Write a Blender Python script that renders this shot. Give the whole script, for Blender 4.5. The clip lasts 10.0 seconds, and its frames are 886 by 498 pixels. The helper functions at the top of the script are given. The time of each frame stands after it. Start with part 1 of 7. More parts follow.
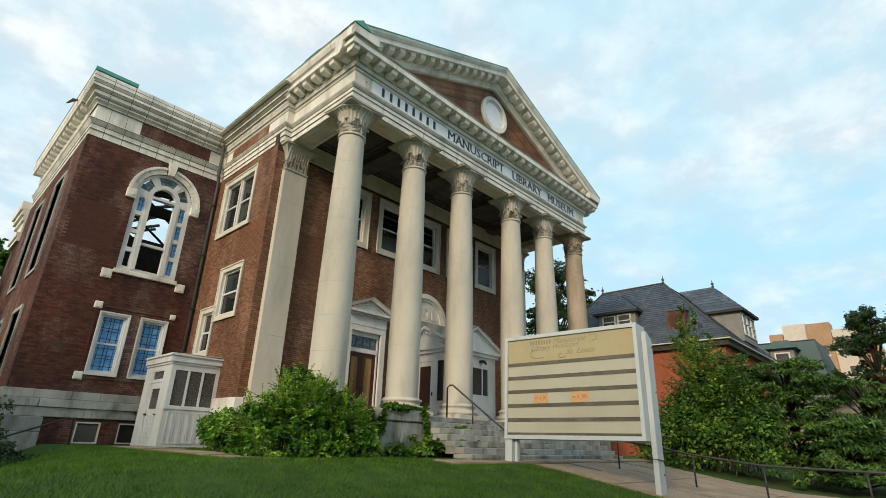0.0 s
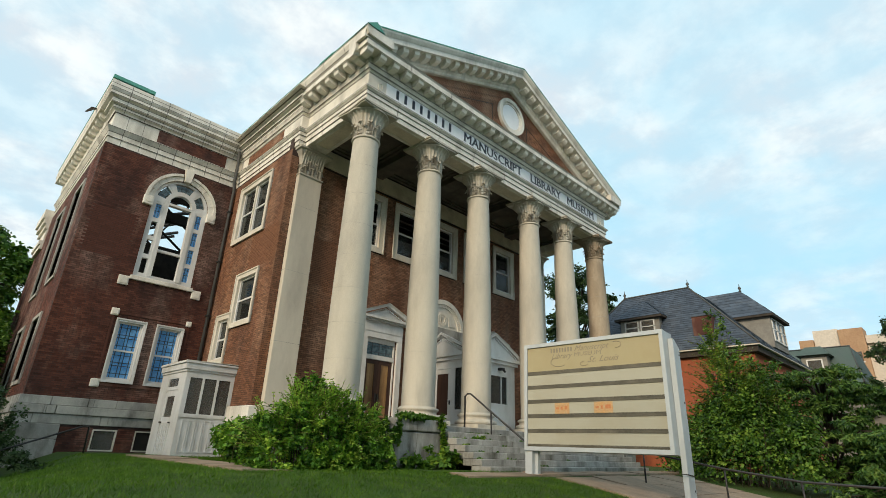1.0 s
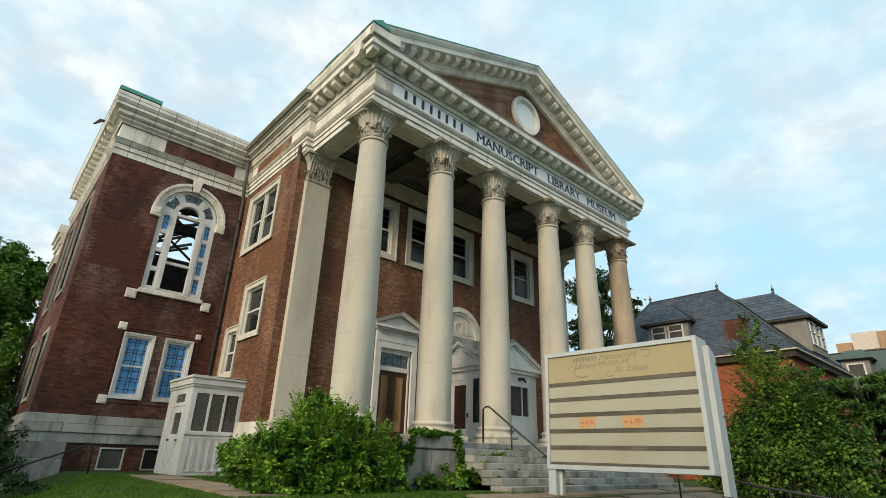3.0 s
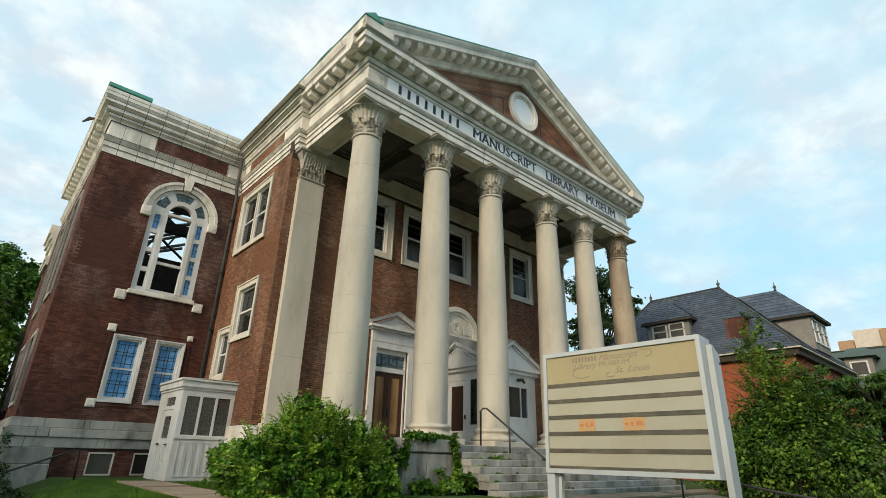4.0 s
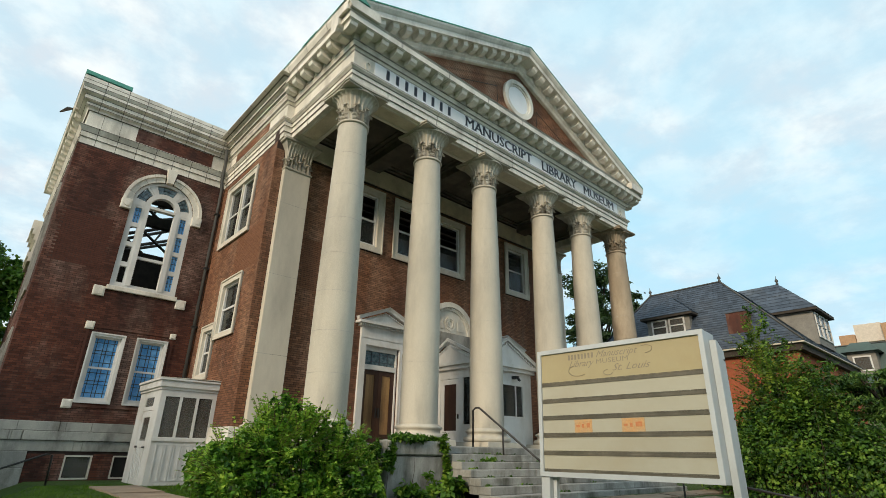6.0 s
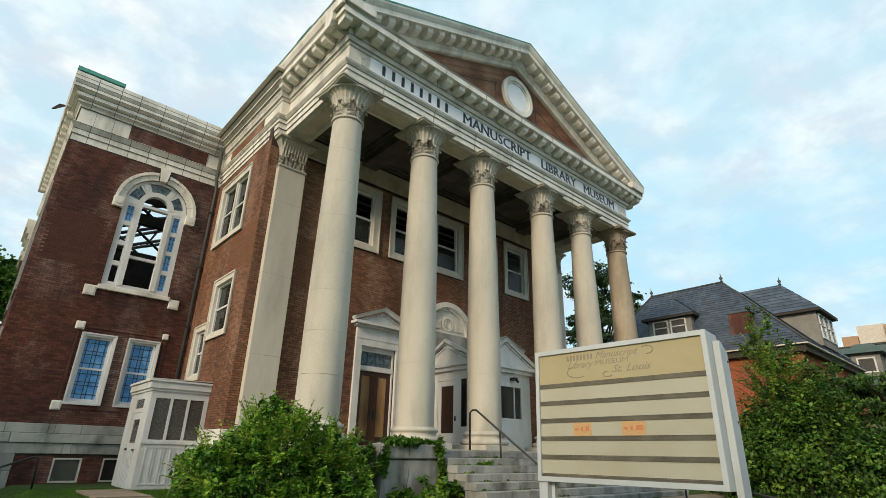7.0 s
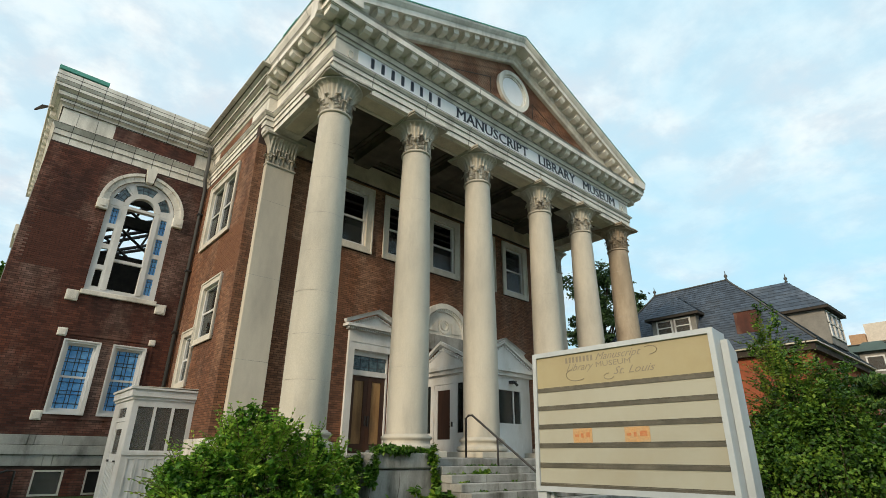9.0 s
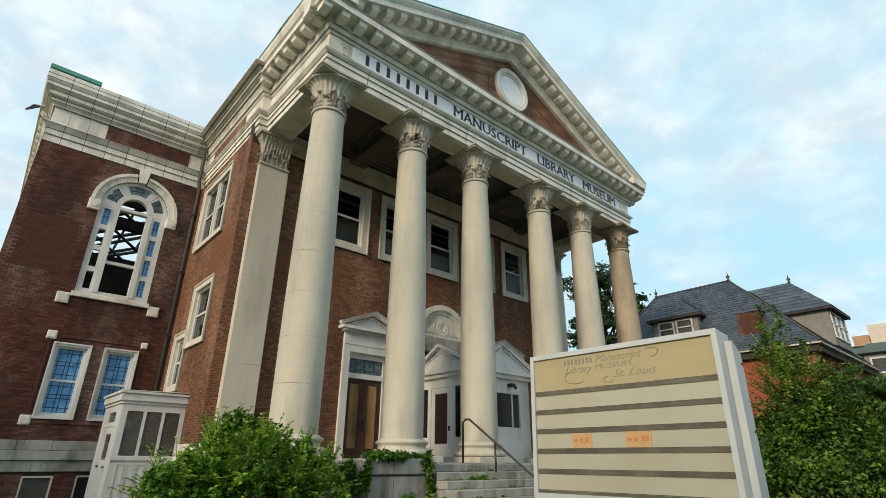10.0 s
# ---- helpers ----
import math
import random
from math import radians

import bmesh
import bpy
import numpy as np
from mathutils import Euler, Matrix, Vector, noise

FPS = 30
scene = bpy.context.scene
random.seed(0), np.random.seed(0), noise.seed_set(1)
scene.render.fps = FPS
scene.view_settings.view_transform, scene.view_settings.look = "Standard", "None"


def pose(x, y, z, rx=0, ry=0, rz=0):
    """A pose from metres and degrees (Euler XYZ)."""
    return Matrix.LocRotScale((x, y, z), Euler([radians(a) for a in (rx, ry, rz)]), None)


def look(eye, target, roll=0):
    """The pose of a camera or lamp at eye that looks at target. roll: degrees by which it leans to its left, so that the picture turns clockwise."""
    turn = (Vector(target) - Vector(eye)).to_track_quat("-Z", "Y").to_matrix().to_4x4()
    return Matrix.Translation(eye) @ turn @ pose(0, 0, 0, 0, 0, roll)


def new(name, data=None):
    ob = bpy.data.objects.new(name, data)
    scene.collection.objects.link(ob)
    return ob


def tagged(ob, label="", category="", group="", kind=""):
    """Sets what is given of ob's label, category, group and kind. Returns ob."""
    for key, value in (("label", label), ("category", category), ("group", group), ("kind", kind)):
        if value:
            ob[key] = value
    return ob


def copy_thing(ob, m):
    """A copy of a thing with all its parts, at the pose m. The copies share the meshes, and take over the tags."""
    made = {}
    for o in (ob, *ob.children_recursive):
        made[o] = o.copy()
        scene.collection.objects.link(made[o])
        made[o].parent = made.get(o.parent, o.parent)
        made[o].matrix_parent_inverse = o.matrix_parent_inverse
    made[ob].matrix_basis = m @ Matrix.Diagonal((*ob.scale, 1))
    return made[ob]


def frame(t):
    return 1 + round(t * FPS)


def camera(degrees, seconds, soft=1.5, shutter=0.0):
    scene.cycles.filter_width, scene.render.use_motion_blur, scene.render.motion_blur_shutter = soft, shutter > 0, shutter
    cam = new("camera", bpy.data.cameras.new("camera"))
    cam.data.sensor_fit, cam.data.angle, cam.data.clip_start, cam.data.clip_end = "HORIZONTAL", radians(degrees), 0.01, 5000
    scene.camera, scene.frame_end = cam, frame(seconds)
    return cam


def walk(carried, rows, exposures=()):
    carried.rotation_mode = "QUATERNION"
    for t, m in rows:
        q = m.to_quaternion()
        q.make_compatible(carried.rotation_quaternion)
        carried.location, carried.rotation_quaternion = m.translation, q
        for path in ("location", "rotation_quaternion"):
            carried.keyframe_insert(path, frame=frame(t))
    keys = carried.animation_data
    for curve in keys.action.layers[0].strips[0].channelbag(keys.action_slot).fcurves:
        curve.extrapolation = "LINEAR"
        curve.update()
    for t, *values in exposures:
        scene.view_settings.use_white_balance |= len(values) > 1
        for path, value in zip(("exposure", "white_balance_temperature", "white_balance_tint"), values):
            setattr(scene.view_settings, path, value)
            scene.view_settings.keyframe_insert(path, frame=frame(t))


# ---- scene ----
cam = camera(82.0, 10.0, soft=0.5)
# seconds, x, y, z, yaw, pitch, roll
ROWS = [
    (0.0, -9.272, -13.710, -0.108, -46.869, 20.808, -1.672),
    (0.5, -9.085, -13.584, -0.041, -45.896, 21.096, -1.985),
    (1.0, -8.896, -13.459, 0.026, -44.768, 21.367, -2.048),
    (1.5, -8.706, -13.336, 0.093, -43.643, 21.686, -2.003),
    (2.0, -8.513, -13.217, 0.158, -42.813, 22.067, -1.876),
    (2.5, -8.319, -13.102, 0.220, -42.372, 22.142, -1.852),
    (4.0, -7.739, -12.777, 0.393, -42.097, 22.099, -1.382),
    (4.5, -7.550, -12.676, 0.443, -42.049, 22.014, -1.324),
    (5.0, -7.367, -12.582, 0.486, -42.027, 21.777, -1.245),
    (5.5, -7.190, -12.494, 0.523, -42.080, 21.723, -1.102),
    (7.0, -6.676, -12.249, 0.620, -41.975, 21.833, -1.177),
    (7.5, -6.509, -12.169, 0.651, -41.711, 22.028, -1.200),
    (8.0, -6.343, -12.090, 0.680, -41.525, 22.160, -1.046),
    (8.5, -6.179, -12.012, 0.711, -41.448, 22.143, -0.788),
    (9.0, -6.015, -11.937, 0.743, -41.463, 22.164, -0.586),
    (9.5, -5.850, -11.862, 0.777, -41.416, 22.265, -0.472),
    (10.0, -5.686, -11.786, 0.813, -41.289, 22.403, -0.496),
]
walk(cam, [(t, pose(x, y, z, 90 + pitch, roll, yaw)) for t, x, y, z, yaw, pitch, roll in ROWS], exposures=[(0.0, 0.0), (10.0, 0.0)])

# ---- light ----
SUN_EL, SUN_AZ = 24.0, 253.0          # degrees; azimuth clockwise from +y
world = bpy.data.worlds.new("sky")
scene.world = world
world.use_nodes = True
wn, wl = world.node_tree.nodes, world.node_tree.links
wn.clear()
w_out = wn.new("ShaderNodeOutputWorld")
w_bg = wn.new("ShaderNodeBackground")
w_sky = wn.new("ShaderNodeTexSky")
w_sky.sky_type = "NISHITA"
w_sky.sun_disc = False
w_sky.sun_elevation = radians(SUN_EL)
w_sky.sun_rotation = radians(SUN_AZ)
w_sky.air_density, w_sky.dust_density, w_sky.ozone_density = 1.0, 1.2, 1.5
# broken cloud cover, laid out on a flat layer overhead
w_tc = wn.new("ShaderNodeTexCoord")
w_sep = wn.new("ShaderNodeSeparateXYZ")
wl.new(w_tc.outputs["Generated"], w_sep.inputs[0])


def wmath(op, a, b=None):
    n = wn.new("ShaderNodeMath")
    n.operation = op
    for i, s in enumerate((a, b)):
        if s is None:
            continue
        if isinstance(s, (int, float)):
            n.inputs[i].default_value = s
        else:
            wl.new(s, n.inputs[i])
    return n.outputs[0]


w_h = wmath("ADD", wmath("MAXIMUM", w_sep.outputs["Z"], 0.0), 0.22)
w_cmb = wn.new("ShaderNodeCombineXYZ")
wl.new(wmath("DIVIDE", w_sep.outputs["X"], w_h), w_cmb.inputs[0])
wl.new(wmath("DIVIDE", w_sep.outputs["Y"], w_h), w_cmb.inputs[1])


def wnoise(scale, detail, rough, distort=0.0):
    n = wn.new("ShaderNodeTexNoise")
    n.inputs["Scale"].default_value = scale
    n.inputs["Detail"].default_value = detail
    n.inputs["Roughness"].default_value = rough
    n.inputs["Distortion"].default_value = distort
    wl.new(w_cmb.outputs[0], n.inputs["Vector"])
    return n.outputs["Fac"]


def wramp(fac, lo, hi):
    n = wn.new("ShaderNodeMapRange")
    n.interpolation_type = "SMOOTHSTEP"
    n.inputs["From Min"].default_value, n.inputs["From Max"].default_value = lo, hi
    wl.new(fac, n.inputs["Value"])
    return n.outputs[0]


w_big = wramp(wnoise(1.3, 3, 0.5, 0.3), 0.32, 0.62)
w_fine = wramp(wnoise(4.2, 6, 0.56, 0.3), 0.34, 0.68)
w_cov = wmath("MULTIPLY", wmath("ADD", wmath("MULTIPLY", w_big, 0.62), 0.36), wmath("ADD", wmath("MULTIPLY", w_fine, 0.56), 0.42))
w_tone = wn.new("ShaderNodeMix")
w_tone.data_type = "RGBA"
w_tone.inputs[6].default_value = (6.2, 7.0, 7.6, 1)
w_tone.inputs[7].default_value = (8.3, 8.8, 8.8, 1)
wl.new(wramp(wnoise(7.0, 6, 0.58), 0.38, 0.66), w_tone.inputs[0])
w_blue = wn.new("ShaderNodeMix")
w_blue.data_type = "RGBA"
w_blue.inputs[0].default_value = 0.88
w_blue.inputs[7].default_value = (4.5, 7.7, 9.2, 1)
wl.new(w_sky.outputs[0], w_blue.inputs[6])
w_mix = wn.new("ShaderNodeMix")
w_mix.data_type = "RGBA"
# thicker cloud towards the north-west, clearer to the east
w_east = wmath("MULTIPLY", wramp(wmath("DIVIDE", w_sep.outputs["X"], w_h), 0.1, 1.9), -0.34)
w_cov = wmath("MINIMUM", wmath("MAXIMUM", wmath("ADD", wmath("ADD", w_cov, 0.17), w_east), 0.0), 1.0)
wl.new(w_cov, w_mix.inputs[0])
wl.new(w_blue.outputs[2], w_mix.inputs[6])
wl.new(w_tone.outputs[2], w_mix.inputs[7])
wl.new(w_mix.outputs[2], w_bg.inputs["Color"])
w_bg.inputs["Strength"].default_value = 0.117
wl.new(w_bg.outputs[0], w_out.inputs[0])

sun = new("sun", bpy.data.lights.new("sun", "SUN"))
sun.data.energy = 3.0
sun.data.angle = radians(14)
sun.data.color = (1.0, 0.80, 0.57)
sun.matrix_world = look((math.sin(radians(SUN_AZ)) * 60, math.cos(radians(SUN_AZ)) * 60, math.tan(radians(SUN_EL)) * 60), (0, 0, 0))

# ---- materials ----
def surf(name, c1, c2, scale=1.5, rough=0.8, bump=0.15, grain=40.0, stain=None, stain_scale=0.5, stain_amt=0.5, island=0.0, streak=1.0, metal=0.0, spec=0.4, lo=0.35, hi=0.65, obj_rand=0.0, fine_amt=0.12):
    """A matt surface: two tones mixed by noise, stains at a larger scale, fine relief."""
    m = bpy.data.materials.new(name)
    m.use_nodes = True
    n, l = m.node_tree.nodes, m.node_tree.links
    b = n["Principled BSDF"]
    tc = n.new("ShaderNodeTexCoord")
    mp = n.new("ShaderNodeMapping")
    mp.inputs["Scale"].default_value = (1, 1, streak)
    l.new(tc.outputs["Object"], mp.inputs[0])

    def noise_fac(sc, det, a, z, src):
        t = n.new("ShaderNodeTexNoise")
        t.inputs["Scale"].default_value, t.inputs["Detail"].default_value, t.inputs["Roughness"].default_value = sc, det, 0.62
        l.new(src, t.inputs["Vector"])
        r = n.new("ShaderNodeMapRange")
        r.inputs["From Min"].default_value, r.inputs["From Max"].default_value = a, z
        l.new(t.outputs["Fac"], r.inputs["Value"])
        return t.outputs["Fac"], r.outputs[0]

    def mix(fac, a, c, mode="MIX"):
        x = n.new("ShaderNodeMix")
        x.data_type, x.blend_type = "RGBA", mode
        if isinstance(fac, float):
            x.inputs[0].default_value = fac
        else:
            l.new(fac, x.inputs[0])
        for i, s in ((6, a), (7, c)):
            if isinstance(s, tuple):
                x.inputs[i].default_value = (*s, 1)
            else:
                l.new(s, x.inputs[i])
        return x.outputs[2]

    _, f1 = noise_fac(scale, 6, lo, hi, mp.outputs[0])
    col = mix(f1, c1, c2)
    if stain:
        _, f2 = noise_fac(stain_scale, 5, 0.48, 0.72, mp.outputs[0])
        mul = n.new("ShaderNodeMath")
        mul.operation = "MULTIPLY"
        mul.inputs[1].default_value = stain_amt
        l.new(f2, mul.inputs[0])
        col = mix(mul.outputs[0], col, stain)
    fine, f3 = noise_fac(grain, 4, 0.3, 0.7, tc.outputs["Object"])
    hsv = n.new("ShaderNodeHueSaturation")
    l.new(col, hsv.inputs["Color"])
    val = n.new("ShaderNodeMapRange")
    val.inputs["To Min"].default_value, val.inputs["To Max"].default_value = 1 - 1.15 * fine_amt, 1 + 0.85 * fine_amt
    l.new(f3, val.inputs["Value"])
    vout = val.outputs[0]
    for amt, node, sock in ((island, "ShaderNodeNewGeometry", "Random Per Island"), (obj_rand, "ShaderNodeObjectInfo", "Random")):
        if amt:
            g = n.new(node)
            r = n.new("ShaderNodeMapRange")
            r.inputs["To Min"].default_value, r.inputs["To Max"].default_value = 1 - amt, 1 + amt
            l.new(g.outputs[sock], r.inputs["Value"])
            mu = n.new("ShaderNodeMath")
            mu.operation = "MULTIPLY"
            l.new(vout, mu.inputs[0])
            l.new(r.outputs[0], mu.inputs[1])
            vout = mu.outputs[0]
    l.new(vout, hsv.inputs["Value"])
    l.new(hsv.outputs[0], b.inputs["Base Color"])
    b.inputs["Roughness"].default_value = rough
    b.inputs["Metallic"].default_value = metal
    b.inputs["Specular IOR Level"].default_value = spec
    if bump:
        bp = n.new("ShaderNodeBump")
        bp.inputs["Strength"].default_value = bump
        bp.inputs["Distance"].default_value = 0.02
        l.new(fine, bp.inputs["Height"])
        l.new(bp.outputs[0], b.inputs["Normal"])
    return m


def leafy(name, c1, c2, c3):
    """Leaves: colour from leaf to leaf, light passes through them in part."""
    m = bpy.data.materials.new(name)
    m.use_nodes = True
    n, l = m.node_tree.nodes, m.node_tree.links
    b = n["Principled BSDF"]
    g = n.new("ShaderNodeNewGeometry")
    ramp = n.new("ShaderNodeValToRGB")
    ramp.color_ramp.elements[0].color = (*c1, 1)
    ramp.color_ramp.elements[1].color = (*c3, 1)
    e = ramp.color_ramp.elements.new(0.6)
    e.color = (*c2, 1)
    tc = n.new("ShaderNodeTexCoord")
    patch = n.new("ShaderNodeTexNoise")
    patch.inputs["Scale"].default_value, patch.inputs["Detail"].default_value = 1.7, 3.0
    l.new(tc.outputs["Object"], patch.inputs["Vector"])
    spread = n.new("ShaderNodeMapRange")
    spread.inputs["From Min"].default_value, spread.inputs["From Max"].default_value = 0.34, 0.66
    spread.inputs["To Min"].default_value, spread.inputs["To Max"].default_value = -0.3, 0.45
    l.new(patch.outputs["Fac"], spread.inputs["Value"])
    tone = n.new("ShaderNodeMath")
    tone.operation, tone.use_clamp = "MULTIPLY_ADD", True
    tone.inputs[1].default_value = 0.75
    l.new(g.outputs["Random Per Island"], tone.inputs[0])
    l.new(spread.outputs[0], tone.inputs[2])
    l.new(tone.outputs[0], ramp.inputs[0])
    l.new(ramp.outputs[0], b.inputs["Base Color"])
    b.inputs["Roughness"].default_value = 0.5
    b.inputs["Specular IOR Level"].default_value = 0.3
    tr = n.new("ShaderNodeBsdfTranslucent")
    l.new(ramp.outputs[0], tr.inputs["Color"])
    mx = n.new("ShaderNodeMixShader")
    mx.inputs[0].default_value = 0.3
    l.new(b.outputs[0], mx.inputs[1])
    l.new(tr.outputs[0], mx.inputs[2])
    l.new(mx.outputs[0], n["Material Output"].inputs[0])
    return m


def glassy(name, colour, rough=0.05, alpha=0.25):
    """A pane: mostly clear, with a gloss of the sky on it."""
    m = bpy.data.materials.new(name)
    m.use_nodes = True
    n, l = m.node_tree.nodes, m.node_tree.links
    b = n["Principled BSDF"]
    b.inputs["Base Color"].default_value = (*colour, 1)
    b.inputs["Roughness"].default_value = rough
    b.inputs["Alpha"].default_value = alpha
    t = n.new("ShaderNodeTexNoise")
    t.inputs["Scale"].default_value = 3.0
    bp = n.new("ShaderNodeBump")
    bp.inputs["Strength"].default_value = 0.08
    l.new(t.outputs["Fac"], bp.inputs["Height"])
    l.new(bp.outputs[0], b.inputs["Normal"])
    return m


M_MORTAR = surf("mortar", (0.035, 0.022, 0.018), (0.062, 0.042, 0.036), 3, 0.95, 0.3)
# one brick in two tones: wing darker for shade, front block warmer for sun
M_BRICK = surf("brick_red_shaded", (0.150, 0.049, 0.029), (0.052, 0.023, 0.019), 0.55, 0.85, 0.3, 60, (0.40, 0.27, 0.22), 0.6, 0.6, island=0.36, streak=0.5, obj_rand=0.12)
M_BRICK_FRONT = surf("brick_brown_sunlit", (0.262, 0.118, 0.060), (0.140, 0.067, 0.041), 0.7, 0.85, 0.3, 60, (0.44, 0.30, 0.21), 0.55, 0.55, island=0.3, streak=0.3, obj_rand=0.12)
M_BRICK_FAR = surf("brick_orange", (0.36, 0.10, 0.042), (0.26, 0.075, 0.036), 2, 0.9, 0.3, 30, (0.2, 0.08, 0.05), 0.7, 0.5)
M_STONE = surf("limestone", (0.81, 0.785, 0.71), (0.71, 0.685, 0.615), 2.0, 0.85, 0.2, 50, (0.24, 0.225, 0.19), 1.3, 0.6, streak=0.3)
M_STONE_OLD = surf("weathered_stone", (0.40, 0.40, 0.375), (0.26, 0.26, 0.24), 1.8, 0.9, 0.35, 40, (0.062, 0.060, 0.042), 1.4, 0.9, streak=0.5, island=0.04, obj_rand=0.14)
M_COLUMN = surf("painted_stone", (0.545, 0.515, 0.435), (0.44, 0.415, 0.35), 1.3, 0.75, 0.14, 35, (0.30, 0.29, 0.26), 1.1, 0.68, streak=0.30, fine_amt=0.09)
M_COLUMN_BARE = surf("bare_stone", (0.36, 0.30, 0.22), (0.27, 0.22, 0.16), 1.1, 0.85, 0.2, 35, (0.55, 0.47, 0.36), 1.0, 0.8, streak=0.35)
M_PILASTER = surf("painted_pilaster", (0.62, 0.575, 0.48), (0.54, 0.50, 0.415), 1.2, 0.75, 0.1, 35, (0.32, 0.295, 0.25), 0.9, 0.55, streak=0.3, fine_amt=0.03)
M_SOFFIT = surf("dirty_soffit", (0.74, 0.68, 0.55), (0.62, 0.57, 0.46), 1.3, 0.85, 0.2, 30, (0.16, 0.145, 0.12), 0.8, 0.5)
M_SOFFIT_DARK = surf("dark_ceiling", (0.10, 0.09, 0.075), (0.06, 0.055, 0.05), 1.3, 0.9, 0.3, 30, (0.2, 0.18, 0.14), 0.8, 0.5)
M_PANEL = surf("frieze_panel", (0.84, 0.865, 0.89), (0.79, 0.815, 0.84), 1.5, 0.6, 0.05, 35, (0.5, 0.5, 0.5), 0.7, 0.3, fine_amt=0.03)
M_LETTER = surf("dark_letter", (0.012, 0.018, 0.035), (0.02, 0.026, 0.045), 3, 0.5, 0.0)
M_WHITE = surf("white_paint", (0.69, 0.70, 0.695), (0.60, 0.61, 0.60), 2.2, 0.6, 0.1, 30, (0.40, 0.38, 0.33), 1.3, 0.5, streak=0.4, fine_amt=0.035)
M_TRIM = surf("cream_trim", (0.68, 0.65, 0.57), (0.58, 0.55, 0.47), 2.2, 0.6, 0.1, 30, (0.36, 0.33, 0.27), 1.2, 0.45, streak=0.5)
M_COPPER = surf("green_copper", (0.07, 0.30, 0.23), (0.10, 0.36, 0.29), 3, 0.6, 0.1, 30, (0.05, 0.17, 0.14), 1.0, 0.5)
M_SLATE = surf("slate", (0.072, 0.098, 0.135), (0.05, 0.068, 0.095), 2.5, 0.6, 0.2, 25, (0.12, 0.13, 0.14), 0.6, 0.5, island=0.25, obj_rand=0.2)
M_SHINGLE = surf("grey_shingle", (0.25, 0.245, 0.22), (0.19, 0.185, 0.17), 2.5, 0.85, 0.25, 25, (0.12, 0.12, 0.11), 0.8, 0.5)
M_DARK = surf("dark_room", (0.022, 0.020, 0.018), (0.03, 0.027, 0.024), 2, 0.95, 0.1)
M_CHAR = surf("char_and_dark_trim", (0.035, 0.03, 0.026), (0.06, 0.05, 0.04), 4, 0.9, 0.4)
M_GLASS = glassy("window_glass", (0.05, 0.06, 0.06), 0.06, 0.35)
M_GLASS_DARK = glassy("dark_glass", (0.02, 0.025, 0.025), 0.08, 0.85)
M_GLASS_HAZE = glassy("dusty_glass", (0.10, 0.098, 0.09), 0.25, 0.75)
M_STAINED = surf("leaded_blue_glass", (0.06, 0.26, 0.62), (0.18, 0.45, 0.78), 2.6, 0.25, 0.1, 9, (0.28, 0.52, 0.80), 2.2, 0.6, spec=0.3)
M_STAINED_DARK = surf("leaded_dark_glass", (0.03, 0.065, 0.085), (0.12, 0.19, 0.22), 6.0, 0.2, 0.2, 12, spec=0.7)
M_LEAD = surf("lead_came", (0.035, 0.05, 0.07), (0.05, 0.07, 0.09), 5, 0.6, 0.05)
M_IRON = surf("black_iron", (0.018, 0.018, 0.02), (0.03, 0.028, 0.026), 6, 0.5, 0.1, spec=0.5)
M_PIPE = surf("old_downpipe", (0.05, 0.055, 0.055), (0.09, 0.09, 0.085), 3, 0.6, 0.2, streak=0.3)
M_WOOD = surf("dark_oak", (0.065, 0.028, 0.015), (0.025, 0.011, 0.008), 2.2, 0.5, 0.15, 30, streak=0.15)
M_PLY = surf("plywood_panel", (0.42, 0.26, 0.11), (0.22, 0.125, 0.055), 2.6, 0.45, 0.1, 30, (0.07, 0.038, 0.02), 1.6, 0.8, streak=0.15)
M_SIGN_METAL = surf("sign_frame_paint", (0.50, 0.545, 0.56), (0.42, 0.46, 0.48), 1.4, 0.4, 0.03, 25, (0.45, 0.45, 0.43), 1.0, 0.3, streak=0.4, spec=0.5, fine_amt=0.02)
M_ACRYL = surf("yellowed_acrylic", (0.43, 0.42, 0.335), (0.40, 0.385, 0.30), 0.8, 0.28, 0.0, 20, (0.38, 0.345, 0.25), 0.9, 0.7, spec=0.5, fine_amt=0.01)
M_ACRYL_TOP = surf("yellowed_header", (0.40, 0.345, 0.20), (0.37, 0.315, 0.18), 0.8, 0.28, 0.0, 20, (0.36, 0.295, 0.16), 0.9, 0.6, spec=0.5, fine_amt=0.01)
M_TRACK = surf("letter_track", (0.075, 0.07, 0.05), (0.11, 0.10, 0.075), 2.0, 0.5, 0.05, 20, (0.22, 0.2, 0.15), 1.5, 0.5)
M_TAPE = surf("orange_sticker", (0.56, 0.31, 0.12), (0.48, 0.34, 0.19), 7.0, 0.5, 0.0)
M_TAPE_RED = surf("faded_red_print", (0.50, 0.16, 0.06), (0.52, 0.24, 0.10), 9.0, 0.5, 0.0)
M_SCRIPT = surf("grey_script", (0.23, 0.20, 0.14), (0.27, 0.24, 0.17), 9.0, 0.5, 0.0)
M_CONC = surf("old_concrete", (0.36, 0.275, 0.20), (0.25, 0.19, 0.135), 1.3, 0.9, 0.3, 30, (0.13, 0.12, 0.09), 0.7, 0.6, island=0.1, obj_rand=0.08)
M_PIER = surf("mossy_pier", (0.40, 0.40, 0.375), (0.22, 0.22, 0.205), 2.4, 0.9, 0.4, 30, (0.05, 0.052, 0.04), 2.0, 0.95, streak=0.35)
M_LAWN = surf("lawn", (0.022, 0.058, 0.003), (0.040, 0.088, 0.005), 2.0, 0.95, 0.6, 40, (0.05, 0.062, 0.018), 0.7, 0.6, fine_amt=0.35)
